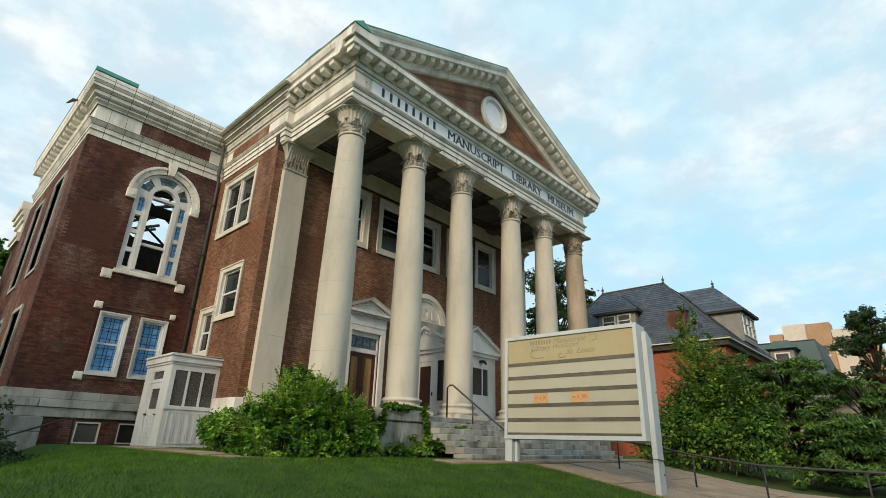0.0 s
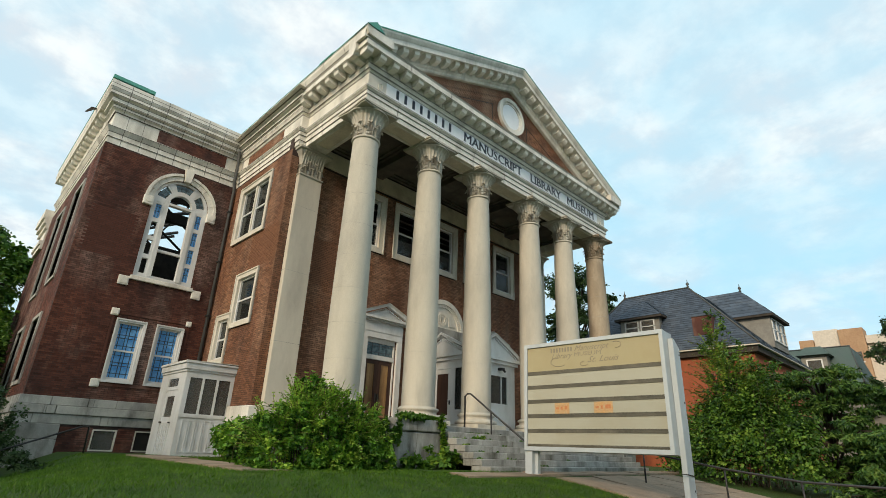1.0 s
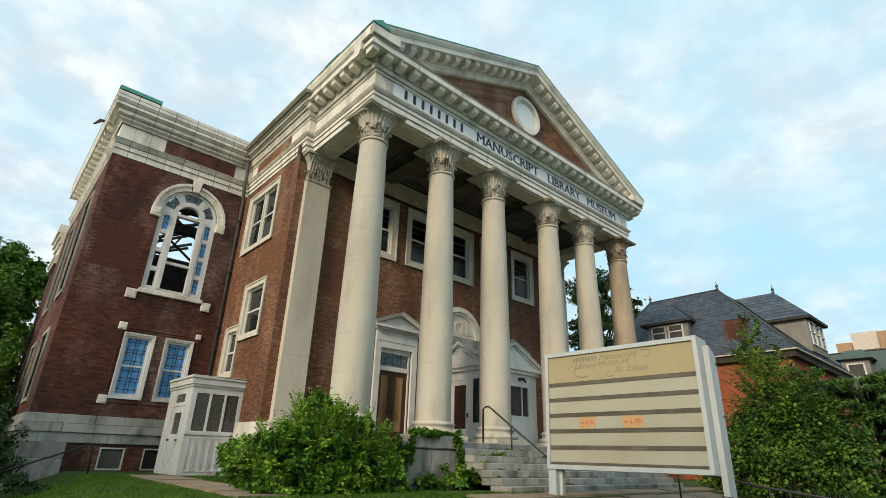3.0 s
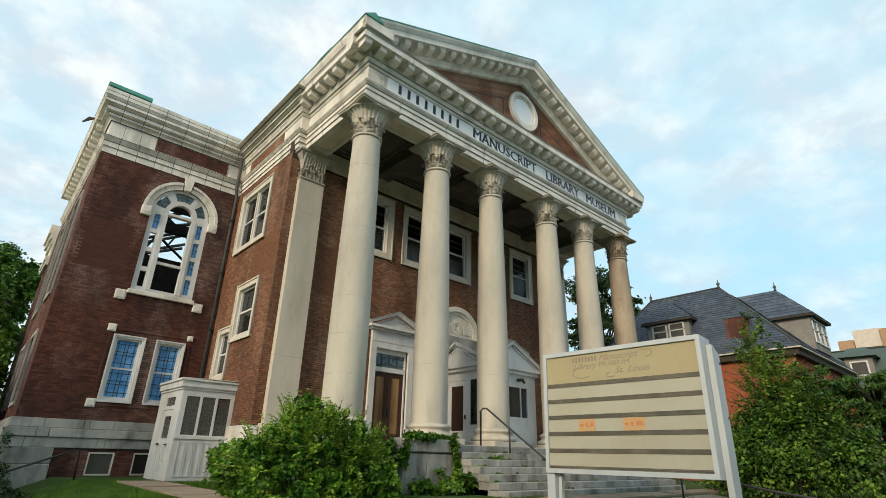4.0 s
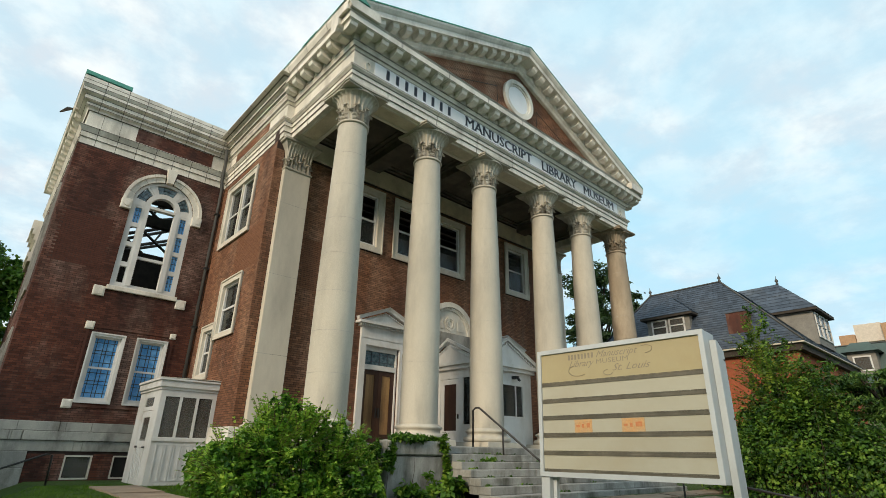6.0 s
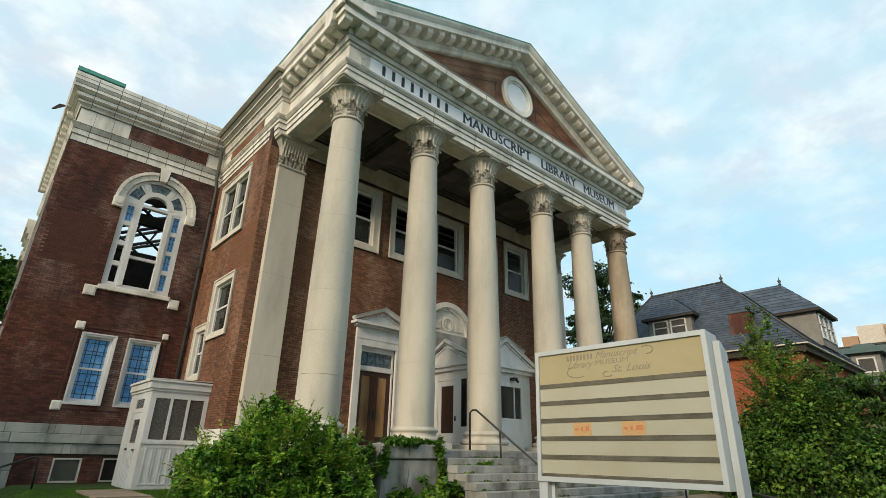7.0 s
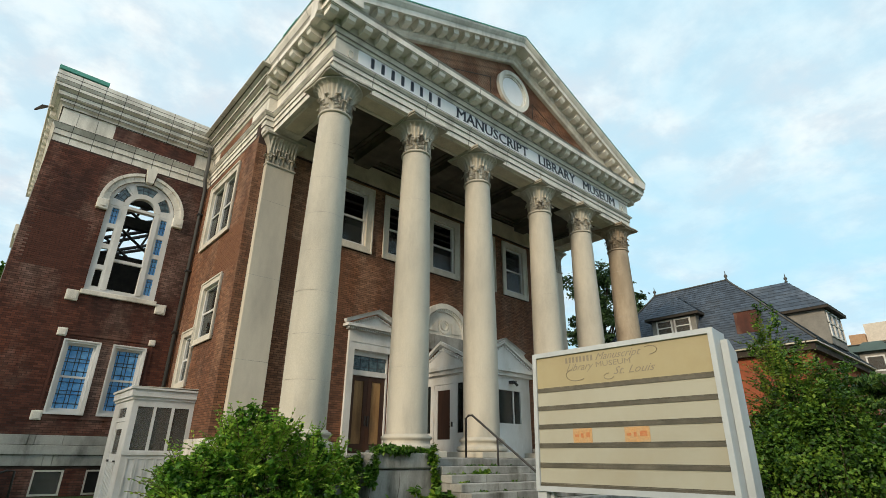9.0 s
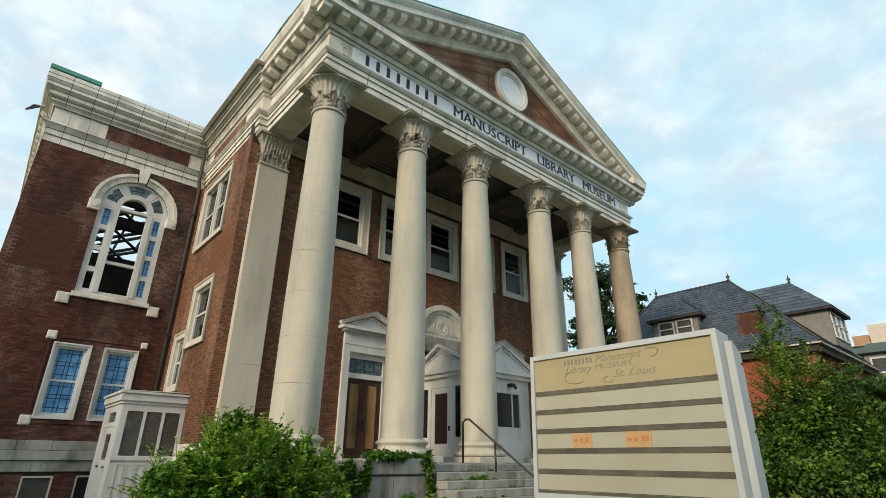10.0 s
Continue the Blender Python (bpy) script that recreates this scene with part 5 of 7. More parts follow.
for k, cx in enumerate((4.50, 11.50)):
    d = thing("door_%d" % (k + 1), "brown double door with tan panels in a white pedimented frame", "door", kind="structure")
    y = FY
    bars("door_frame", [(cx - 1.06, cx - 0.80, FLOOR + 0.01, 4.55), (cx + 0.80, cx + 1.06, FLOOR + 0.01, 4.55), (cx - 0.80, cx + 0.80, 4.30, 4.55)], -0.10, 0.25, on_y(y, 0), M_WHITE, d, "white moulded frame")
    bars("door_frame", [(cx - 0.80, cx - 0.74, FLOOR + 0.01, 4.30), (cx + 0.74, cx + 0.80, FLOOR + 0.01, 4.30), (cx - 0.74, cx + 0.74, 3.42, 3.60), (cx - 0.74, cx + 0.74, 4.12, 4.30)], 0.06, 0.3, on_y(y, 0), M_WHITE, d)
    bars("transom_pane", [(cx - 0.74, cx + 0.74, 3.60, 4.12)], 0.14, 0.15, on_y(y, 0), M_STAINED_DARK, d, "dark leaded transom light")
    bars("lead_came", [(cx - 0.74 + 0.37 * i - 0.012, cx - 0.74 + 0.37 * i + 0.012, 3.60, 4.12) for i in range(1, 4)] + [(cx - 0.74, cx + 0.74, z, z + 0.02) for z in (3.72, 3.99)], 0.125, 0.139, on_y(y, 0), M_LEAD, d)
    for s in (-1, 1):
        a, c = (cx - 0.735, cx - 0.005) if s < 0 else (cx + 0.005, cx + 0.735)
        leaf = bars("door_leaf", ring(a, c, FLOOR + 0.1, 3.41, 0.17, 0.3), 0.12, 0.18, on_y(y, 0), M_WOOD, d, "dark oak door leaf")
        bars("door_panel", [(a + 0.17, c - 0.17, FLOOR + 0.4, 3.24)], 0.15, 0.165, on_y(y, 0), M_PLY, leaf, "tan plywood panel")
        bars("door_handle", [(cx + s * 0.06 - 0.02, cx + s * 0.06 + 0.02, 1.7, 2.05)], 0.06, 0.119, on_y(y, 0), M_IRON, leaf)
    bars("threshold", [(cx - 0.8, cx + 0.8, FLOOR + 0.004, FLOOR + 0.095)], -0.15, 0.25, on_y(y, 0), M_STONE_OLD, d)
    bars("entablature", [(cx - 1.06, cx + 1.06, 4.551, 4.98)], -0.12, 0.0, on_y(y, 0), M_WHITE, d)
    bars("cornice", [(cx - 1.30, cx + 1.30, 5.06, 5.16)], -0.38, 0.0, on_y(y, 0), M_WHITE, d)
    bars("cornice", [(cx - 1.16, cx + 1.16, 4.981, 5.059)], -0.22, 0.0, on_y(y, 0), M_WHITE, d)
    dentils(d, cx - 1.24, cx + 1.24, FY - 0.29, FY - 0.221, 4.985, 5.055, 0.085, M_WHITE)
    bm = bmesh.new()
    slab(bm, [(cx - 1.2, FY - 0.14, 5.161), (cx + 1.2, FY - 0.14, 5.161), (cx, FY - 0.14, 5.66)], (0, 0.14, 0))
    part("gable_field", bm, M_WHITE, d)
    raking(d, "gable_moulding", cx - 1.32, cx + 1.32, 5.17, 5.70, FY - 0.141, 0.26, 0.13, M_WHITE)

# arched lunette over the middle entrance
lun = thing("trim_lunette", "pale stone lunette with carved roundel over the middle entrance", "lunette", kind="structure")
LZ, LR = 5.36, 1.42
for r0, r1, d in ((LR - 0.22, LR, 0.22), (LR - 0.36, LR - 0.221, 0.14)):
    bm = bmesh.new()
    for j in range(28):
        b0, b1 = math.pi * j / 28, math.pi * (j + 1) / 28
        slab(bm, [(8 + r * math.cos(b), FY - d, LZ + r * math.sin(b)) for r, b in ((r0, b0), (r1, b0), (r1, b1), (r0, b1))], (0, d - 0.001, 0))
    part("arch_moulding", bm, M_STONE, lun)
bm = bmesh.new()
for j in range(34):
    b = math.pi * (j + 0.5) / 34
    box(bm, 8 + (LR - 0.26) * math.cos(b) - 0.025, 8 + (LR - 0.26) * math.cos(b) + 0.025, FY - 0.19, FY - 0.141, LZ + (LR - 0.26) * math.sin(b) - 0.03, LZ + (LR - 0.26) * math.sin(b) + 0.03)
part("dentil_moulding", bm, M_STONE, lun)
bm = bmesh.new()
slab(bm, [(8 + (LR - 0.361) * math.cos(math.pi * j / 24), FY - 0.08, LZ + (LR - 0.361) * math.sin(math.pi * j / 24)) for j in range(25)], (0, 0.078, 0))
part("lunette_field", bm, M_STONE, lun)
bm = bmesh.new()
for r0, r1 in ((0.24, 0.32), (0.14, 0.17)):
    for j in range(24):
        b0, b1 = 2 * math.pi * j / 24, 2 * math.pi * (j + 1) / 24
        slab(bm, [(8 + r * math.cos(b), FY - 0.12, LZ + 0.46 + r * math.sin(b)) for r, b in ((r0, b0), (r1, b0), (r1, b1), (r0, b1))], (0, 0.039, 0))
for s in (-1, 1):
    slab(bm, [(8 + s * 0.42, FY - 0.12, LZ + 0.62), (8 + s * 0.42, FY - 0.12, LZ + 0.2), (8 + s * 0.88, FY - 0.12, LZ + 0.2)], (0, 0.039, 0))
part("carving", bm, M_STONE, lun, "carved roundel and wedges")
bars("cornice", [(6.45, 9.55, 5.20, 5.355), (6.55, 9.45, 4.75, 5.199)], -0.30, -0.002, on_y(FY, 0), M_STONE_OLD, lun, "weathered stone shelf")

# ---- white timber entrance box in the middle of the porch ----
ebox = thing("entrance_box", "white timber entrance box with gables and dark glazing", "porch box")
X0, X1, Y0, Y1, TOPZ = 6.5, 9.5, 0.75, FY - 0.4, 3.62
side_holes = [(1.14, 1.50, 1.5, 3.15), (1.70, 2.76, FLOOR + 0.01, 3.15), (2.94, 3.30, 1.5, 3.15)]
bm = bmesh.new()
for a, c, lo, hi in wall_rects(Y0, Y1, FLOOR + 0.005, TOPZ, side_holes):
    box(bm, X0, X0 + 0.08, a, c, lo, hi)
part("side_wall", bm, M_WHITE, ebox)
front_holes = [(7.10, 8.95, 1.85, 2.98)]
bm = bmesh.new()
for a, c, lo, hi in wall_rects(X0 + 0.081, X1, FLOOR + 0.005, TOPZ, front_holes):
    box(bm, a, c, Y0, Y0 + 0.08, lo, hi)
part("front_wall", bm, M_WHITE, ebox)
part("side_wall", boxed(X1 - 0.08, X1, Y0 + 0.081, Y1, FLOOR + 0.005, TOPZ), M_WHITE, ebox)
part("inner_floor", boxed(X0 + 0.1, X1 - 0.1, Y0 + 0.1, Y1, FLOOR + 0.006, FLOOR + 0.04), M_WOOD, ebox)
part("inner_wall", boxed(X0 + 0.1, X1 - 0.1, Y1 - 0.3, Y1 - 0.2, FLOOR + 0.05, TOPZ - 0.1), M_WOOD, ebox)
for a, c, lo, hi in (side_holes[0], side_holes[2]):
    part("side_light", boxed(X0 + 0.03, X0 + 0.04, a, c, lo, hi), M_GLASS_DARK, ebox, "dark side light")
dr = bmesh.new()
for a, c, lo, hi in ring(1.71, 2.75, FLOOR + 0.02, 3.14, 0.19, 0.55):
    box(dr, X0 + 0.012, X0 + 0.06, a, c, lo, hi)
dr = part("entrance_door", dr, M_WHITE, ebox, "white glazed door")
part("door_glass", boxed(X0 + 0.03, X0 + 0.04, 1.90, 2.56, FLOOR + 0.57, 2.95), M_WOOD, dr, "brown boarded door panel")
part("door_handle", boxed(X0 - 0.04, X0 + 0.011, 1.76, 1.80, 1.7, 1.86), M_IRON, dr)
part("front_pane", boxed(7.10, 8.95, Y0 + 0.04, Y0 + 0.05, 1.85, 2.98), M_GLASS, ebox, "front window pane")
bars("front_frame", ring(7.02, 9.03, 1.77, 3.06, 0.08), -0.02, -0.001, on_y(Y0, 0), M_WHITE, ebox)
bars("front_frame", [(8.55, 8.60, 1.85, 2.98)], 0.0, 0.039, on_y(Y0, 0), M_WHITE, ebox)
for dims in ((X0 - 0.22, X1 + 0.22, Y0 - 0.22, Y1, TOPZ, TOPZ + 0.13), (X0 - 0.12, X1 + 0.12, Y0 - 0.12, Y1, TOPZ - 0.14, TOPZ - 0.001)):
    part("cornice", boxed(*dims), M_WHITE, ebox)
zc = TOPZ + 0.131
bm = bmesh.new()
slab(bm, [(X0 - 0.1, Y0 - 0.1, zc), (X1 + 0.1, Y0 - 0.1, zc), (8, Y0 - 0.1, zc + 0.75)], (0, 0.06, 0))
part("front_gable", bm, M_WHITE, ebox)
raking(ebox, "gable_moulding", X0 - 0.25, X1 + 0.25, zc + 0.0, zc + 0.88, Y0 - 0.101, 0.14, 0.1, M_WHITE)
ym = (Y0 + Y1) / 2
bm = bmesh.new()
slab(bm, [(X0 - 0.1, Y0 - 0.1, zc), (X0 - 0.1, Y1, zc), (X0 - 0.1, ym, zc + 0.70)], (0.06, 0, 0))
part("side_gable", bm, M_WHITE, ebox)
bm = bmesh.new()
sweep(bm, [(Y0 - 0.25, zc), (ym, zc + 0.82), (Y1, zc)], [(0, 0), (0, 0.14), (-0.1, 0.14), (-0.1, 0)], lambda u, v, w: (X0 - 0.101 - w, u, v))
part("gable_moulding", bm, M_WHITE, ebox)
bm = bmesh.new()
for s in (-1, 1):
    for i in range(1, 15):
        u, v = ym + s * 1.5 * i / 15, zc + 0.75 - 0.75 * i / 15
        box(bm, X0 - 0.16, X0 - 0.101, u - 0.03, u + 0.03, v - 0.14, v - 0.07)
tagged(part("dentil_moulding", bm, M_WHITE, ebox), kind="stuff")
bm = bmesh.new()
slab(bm, [(X0 + 0.0, Y0, zc), (X1, Y0, zc), (8, Y0, zc + 0.72)], (0, Y1 - Y0, 0))
part("box_roof", bm, M_FELT, ebox)
bars("number_bars", [(6.75 + 0.12 * i, 6.83 + 0.12 * i, 3.50, 3.60) for i in range(4)], -0.132, -0.121, on_y(Y0, 0), M_LETTER, ebox, "small dark number bars")
bm = bmesh.new()
box(bm, 8.35, 8.55, Y0 - 0.22, Y0 - 0.001, 3.22, 3.32)
tube(bm, [(8.45, Y0 - 0.2, 3.27), (8.45, Y0 - 0.32, 3.14)], 0.05, 8)
part("porch_lamp", bm, M_IRON, ebox, "small black lamp")

# ---- white timber lean-to in the corner of the wing ----
vest = thing("corner_vestibule", "small white panelled timber vestibule with glazed front, paint worn", "vestibule")
vx0, vx1, vy0, vy1, vz0, vz1 = -2.56, SX - 0.005, 5.65, 8.15, -0.68, 2.30
fh = [(vx0 + 0.16 + 0.50 * i, vx0 + 0.58 + 0.50 * i, 0.82, 2.02) for i in range(3)]
for a, c, lo, hi in wall_rects(vx0, vx1, vz0, vz1, fh):
    part("front_board", boxed(a, c, vy0, vy0 + 0.07, lo, hi), M_WHITE, vest)
for a, c, lo, hi in fh:
    part("pane", boxed(a, c, vy0 + 0.03, vy0 + 0.036, lo, hi), M_GLASS_HAZE, vest, "dusty pane")
bars("front_sill", [(vx0 - 0.02, vx1, 0.70, 0.79)], -0.05, -0.001, on_y(vy0, 0), M_WHITE, vest)
bm = bmesh.new()
for i in range(6):
    a = vx0 + 0.16 + 0.25 * i
    for d in ring(a, a + 0.22, -0.42, 0.62, 0.035):
        box(bm, d[0], d[1], vy0 - 0.018, vy0 - 0.001, d[2], d[3])
part("panel_moulding", bm, M_WHITE, vest)
dh = [(6.22, 7.38, vz0, 1.62), (6.32, 7.28, 1.74, 2.02)]
for a, c, lo, hi in wall_rects(vy0 + 0.071, vy1, vz0, vz1, dh):
    part("side_board", boxed(vx0, vx0 + 0.07, a, c, lo, hi), M_WHITE, vest)
bm = bmesh.new()
for d in ring(6.23, 7.37, vz0 + 0.04, 1.61, 0.2, 1.35):
    box(bm, vx0 + 0.015, vx0 + 0.055, d[0], d[1], d[2], d[3])
vd = part("vestibule_door", bm, M_WHITE, vest, "white door with a tall narrow pane")
part("door_glass", boxed(vx0 + 0.03, vx0 + 0.036, 6.43, 7.17, 0.77, 1.41), M_GLASS_HAZE, vd)
bm = bmesh.new()
for i in range(5):
    box(bm, vx0 - 0.004, vx0 + 0.0145, 6.36 + 0.2 * i, 6.40 + 0.2 * i, -0.4, 0.5)
part("door_board", bm, M_WHITE, vd)
part("door_handle", boxed(vx0 - 0.05, vx0 + 0.0, 6.3, 6.42, 0.5, 0.54), M_IRON, vd)
part("door_hinge", boxed(vx0 - 0.03, vx0 + 0.0, 7.2, 7.42, 0.5, 0.56), M_IRON, vd)
part("top_light", boxed(vx0 + 0.03, vx0 + 0.036, 6.32, 7.28, 1.74, 2.02), M_GLASS_HAZE, vest)
bm = bmesh.new()
for lo, hi, o in ((vz1 - 0.08, vz1 - 0.001, 0.04), (vz1, vz1 + 0.20, 0.09), (vz1 + 0.201, vz1 + 0.26, 0.14)):
    box(bm, vx0 - o, vx1, vy0 - o, vy1 + 0.0, lo, hi)
part("cornice", bm, M_WHITE, vest)
bm = bmesh.new()
slab(bm, [(vx0 - 0.12, vy0 - 0.12, vz1 + 0.262), (vx0 - 0.12, vy1, vz1 + 0.262), (vx1, vy1, vz1 + 0.30), (vx1, vy0 - 0.12, vz1 + 0.30)], (0, 0, 0.02))
part("roof_sheet", bm, M_TRIM, vest, "peeling cream roof edge")

# ---- handrails ----
hr = thing("handrail", "black iron handrail on the entrance steps", "handrail")
bm = bmesh.new()
tube(bm, [(4.86, -0.62, FLOOR), (4.86, -0.62, 1.78), (4.87, -0.72, 1.86), (4.9, -0.85, 1.86), (5.13, -1.6, 1.25), (5.35, -2.4, 0.62), (5.4, -3.0, 0.2)], 0.032, 8)
part("rail", bm, M_IRON, hr)
bm = bmesh.new()
tube(bm, [(5.13, -1.62, 0.3), (5.13, -1.6, 1.24)], 0.028, 8)
part("post", bm, M_IRON, hr)
bm = bmesh.new()
tube(bm, [(5.38, -2.9, -0.3), (5.38, -2.9, 0.27)], 0.028, 8)
part("post", bm, M_IRON, hr)
wr = thing("handrail", "black iron railing along the concrete walk", "railing")
ry = (-5.7, -8.0, -9.8, -12.0, -14.2)
bm = bmesh.new()
tube(bm, [(7.6, y, gz(7.6, y) + 0.92) for y in ry], 0.03, 8)
part("rail", bm, M_IRON, wr)
for y in ry:
    bm = bmesh.new()
    tube(bm, [(7.6, y, gz(7.6, y)), (7.6, y, gz(7.6, y) + 0.91)], 0.026, 8)
    part("post", bm, M_IRON, wr)
cr = thing("handrail", "thin black iron handrail by the cellar stair", "handrail")
bm = bmesh.new()
tube(bm, [(-4.72, 7.0, gz(-4.7, 7.0)), (-4.74, 7.0, 0.26), (-4.9, 6.95, 0.28), (-6.4, 6.9, -0.32), (-8.6, 6.8, -1.2)], 0.028, 8)
part("rail", bm, M_IRON, cr)

# ---- roadside sign ----
def make_sign():
    """Sign cabinet in its own frame: across u from 0 to L, face at d = 0, up from 0 to H."""
    L, H, D = 3.64, 2.40, 0.62
    s = thing("roadside_sign", "white metal letter-board sign with yellowed face and orange stickers", "sign")
    def put(a, d, z):
        return (a, d, z)
    fr = bars("cabinet_frame", ring(0, L, 0, H, 0.085), -0.03, 0.05, put, M_SIGN_METAL, s, "white metal frame")
    bars("cabinet_body", [(0.004, L - 0.004, 0.004, H - 0.004)], 0.051, D, put, M_SIGN_METAL, s, "white sheet metal cabinet")
    top = H * 0.715
    bars("header_panel", [(0.085, L - 0.085, top, H - 0.085)], 0.02, 0.05, put, M_ACRYL_TOP, s, "yellowed header panel")
    bars("face_panel", [(0.085, L - 0.085, 0.085, top)], 0.024, 0.05, put, M_ACRYL, s, "cream acrylic letter panel")
    n = 6
    for i in range(n):
        z = top - (top - 0.11) * i / (n - 1) - 0.03
        bars("letter_track", [(0.087, L - 0.087, z - 0.02, z + 0.045)], 0.008, 0.0195, put, M_TRACK, s, "dark letter track")
        bars("track_shade", [(0.087, L - 0.087, z + 0.05, z + 0.06)], 0.012, 0.0195, put, M_TRACK, s)
    zz = [top - (top - 0.11) * i / (n - 1) - 0.03 for i in range(n)]
    z0, z1 = zz[3] + 0.06, zz[2] - 0.03
    for a, c in ((0.86, 1.26), (1.90, 2.36)):
        bars("sticker", [(a, c, z0, z1)], 0.016, 0.0235, put, M_TAPE, s, "faded orange sticker")
        zm = (z0 + z1) / 2
        for r in ((a + 0.04, a + 0.12, zm - 0.02, zm + 0.02), (a + 0.17, a + 0.22, zm - 0.035, zm + 0.035), (a + 0.28, c - 0.05, zm - 0.03, zm + 0.05)):
            bars("sticker_print", [r], 0.012, 0.0155, put, M_TAPE_RED, s)

    def words(text, a, z, size, shear=0.0, w=None):
        cu = bpy.data.curves.new("print", "FONT")
        cu.body, cu.size, cu.shear, cu.extrude, cu.resolution_u = text, size, shear, 0.001, 2
        tmp = bpy.data.objects.new("print", cu)
        scene.collection.objects.link(tmp)
        bpy.context.view_layer.update()
        me = bpy.data.meshes.new_from_object(tmp)
        scene.collection.objects.unlink(tmp)
        bpy.data.objects.remove(tmp)
        xs = [v.co.x for v in me.vertices]
        k = w / (max(xs) - min(xs)) if w else 1
        for v in me.vertices:
            v.co = ((v.co.x - min(xs)) * k + a, 0.016 - v.co.z, v.co.y + z)
        me.materials.append(M_SCRIPT)
        ob = new("header_print", me)
        ob.parent = s
        tagged(ob, "grey printed words")
    zt = H - 0.085
    words("Manuscript", 1.45, zt - 0.17, 0.18, 0.5, 0.92)
    words("Library", 0.80, zt - 0.31, 0.18, 0.5, 0.60)
    words("MUSEUM", 1.45, zt - 0.29, 0.13, 0.0, 0.70)
    words("St. Louis", 1.80, zt - 0.45, 0.18, 0.5, 0.80)
    for i in range(8):
        bars("header_bar", [(0.78 + 0.08 * i, 0.825 + 0.08 * i, zt - 0.165, zt - 0.065)], 0.014, 0.0195, put, M_SCRIPT, s)
    for cx, cz, rx, rz, a0, a1 in ((1.02, zt - 0.38, 0.24, 0.11, 2.0, 5.4), (1.70, zt - 0.47, 0.10, 0.05, 1.6, 6.0), (2.52, zt - 0.12, 0.14, 0.07, -1.6, 2.2)):
        bm = bmesh.new()
        tube(bm, [(cx + rx * math.cos(a), 0.017, cz + rz * math.sin(a)) for a in np.linspace(a0, a1, 18)], 0.006, 4)
        part("flourish", bm, M_SCRIPT, s, "thin grey flourish")
    for a, wd in ((0.0, 0.20), ):
        bars("post", [(a, a + wd, -1.4, -0.001)], 0.02, 0.22, put, M_SIGN_METAL, s, "square white steel post")
        bars("inner_post", [(a + wd + 0.01, a + wd + 0.09, -1.4, -0.002)], 0.16, 0.28, put, M_SIGN_METAL, s)
    bm = bmesh.new()
    slab(bm, [(L + 0.002, 0.30, -1.6), (L + 0.002, 0.72, -1.6), (L + 0.002, 0.72, H - 0.30), (L + 0.002, 0.40, H - 0.15), (L + 0.002, 0.30, H - 0.15)], (0.11, 0, 0))
    pc = part("post_cover", bm, M_SIGN_METAL, s, "white folded metal post cover")
    for z in (H - 0.45, 1.0, -0.6):
        bm = bmesh.new()
        tube(bm, [(L + 0.105, 0.64, z), (L + 0.128, 0.64, z)], 0.018, 8)
        part("bolt", bm, M_IRON, pc)
    bm = bmesh.new()
    tube(bm, [(L + 0.0, 0.19, -0.32), (L + 0.12, 0.19, -0.32), (L + 0.12, 0.73, -0.34)], 0.01, 6)
    part("wire", bm, M_IRON, s, "loop of wire")
    return s


sign = make_sign()
sign.matrix_world = Matrix.Translation((3.85, -3.95, 0.06)) @ pose(0, 0, 0, -2.5, -0.2, -87) @ Matrix.Diagonal((1.155, 1, 1.26, 1))

# ---- plants ----
def leaves(name, blobs, size, mat, parent, seed, label="", droop=0.2, shell=0.55, flat_k=1.0, kind=""):
    """Many small folded leaves in uneven clumps. Blobs: centre, radii, count."""
    rs = np.random.RandomState(seed)
    vs, fs = [], []
    base = 0
    for c, r, n in blobs:
        k = max(4, n // 60)
        d = rs.normal(size=(k, 3))
        d /= np.linalg.norm(d, axis=1)[:, None]
        d[:, 2] = np.where(d[:, 2] < -0.6, -d[:, 2], d[:, 2])
        cl = d * (shell + (1.08 - shell) * rs.rand(k, 1)) * np.array(r) + np.array(c)
        pick = rs.randint(0, k, n)
        p = cl[pick] + rs.normal(size=(n, 3)) * np.array(r) * 0.17
        out = p - np.array(c)
        out /= np.linalg.norm(out, axis=1)[:, None] + 1e-6
        nrm = out * 0.6 + rs.normal(size=(n, 3)) * 0.55 + np.array((0, 0, 0.55))
        nrm /= np.linalg.norm(nrm, axis=1)[:, None]
        t = rs.normal(size=(n, 3)) - np.array((0, 0, droop))
        t -= nrm * (t * nrm).sum(1)[:, None]
        t /= np.linalg.norm(t, axis=1)[:, None] + 1e-6
        s = np.cross(nrm, t)
        sz = size * (0.55 + 0.9 * rs.rand(n, 1))
        w = 0.34 * flat_k
        q = np.stack([p, p + t * sz * 0.45 + s * sz * w + nrm * sz * 0.08, p + t * sz, p + t * sz * 0.45 - s * sz * w + nrm * sz * 0.08], 1)
        vs.append(q.reshape(-1, 3))
        idx = base + 4 * np.arange(n)
        fs.append(np.stack([idx, idx + 1, idx + 2], 1))
        fs.append(np.stack([idx, idx + 2, idx + 3], 1))
        base += 4 * n
    ob = part_raw(name, np.concatenate(vs).tolist(), np.concatenate(fs).tolist(), mat, parent, label)
    return tagged(ob, kind=kind)


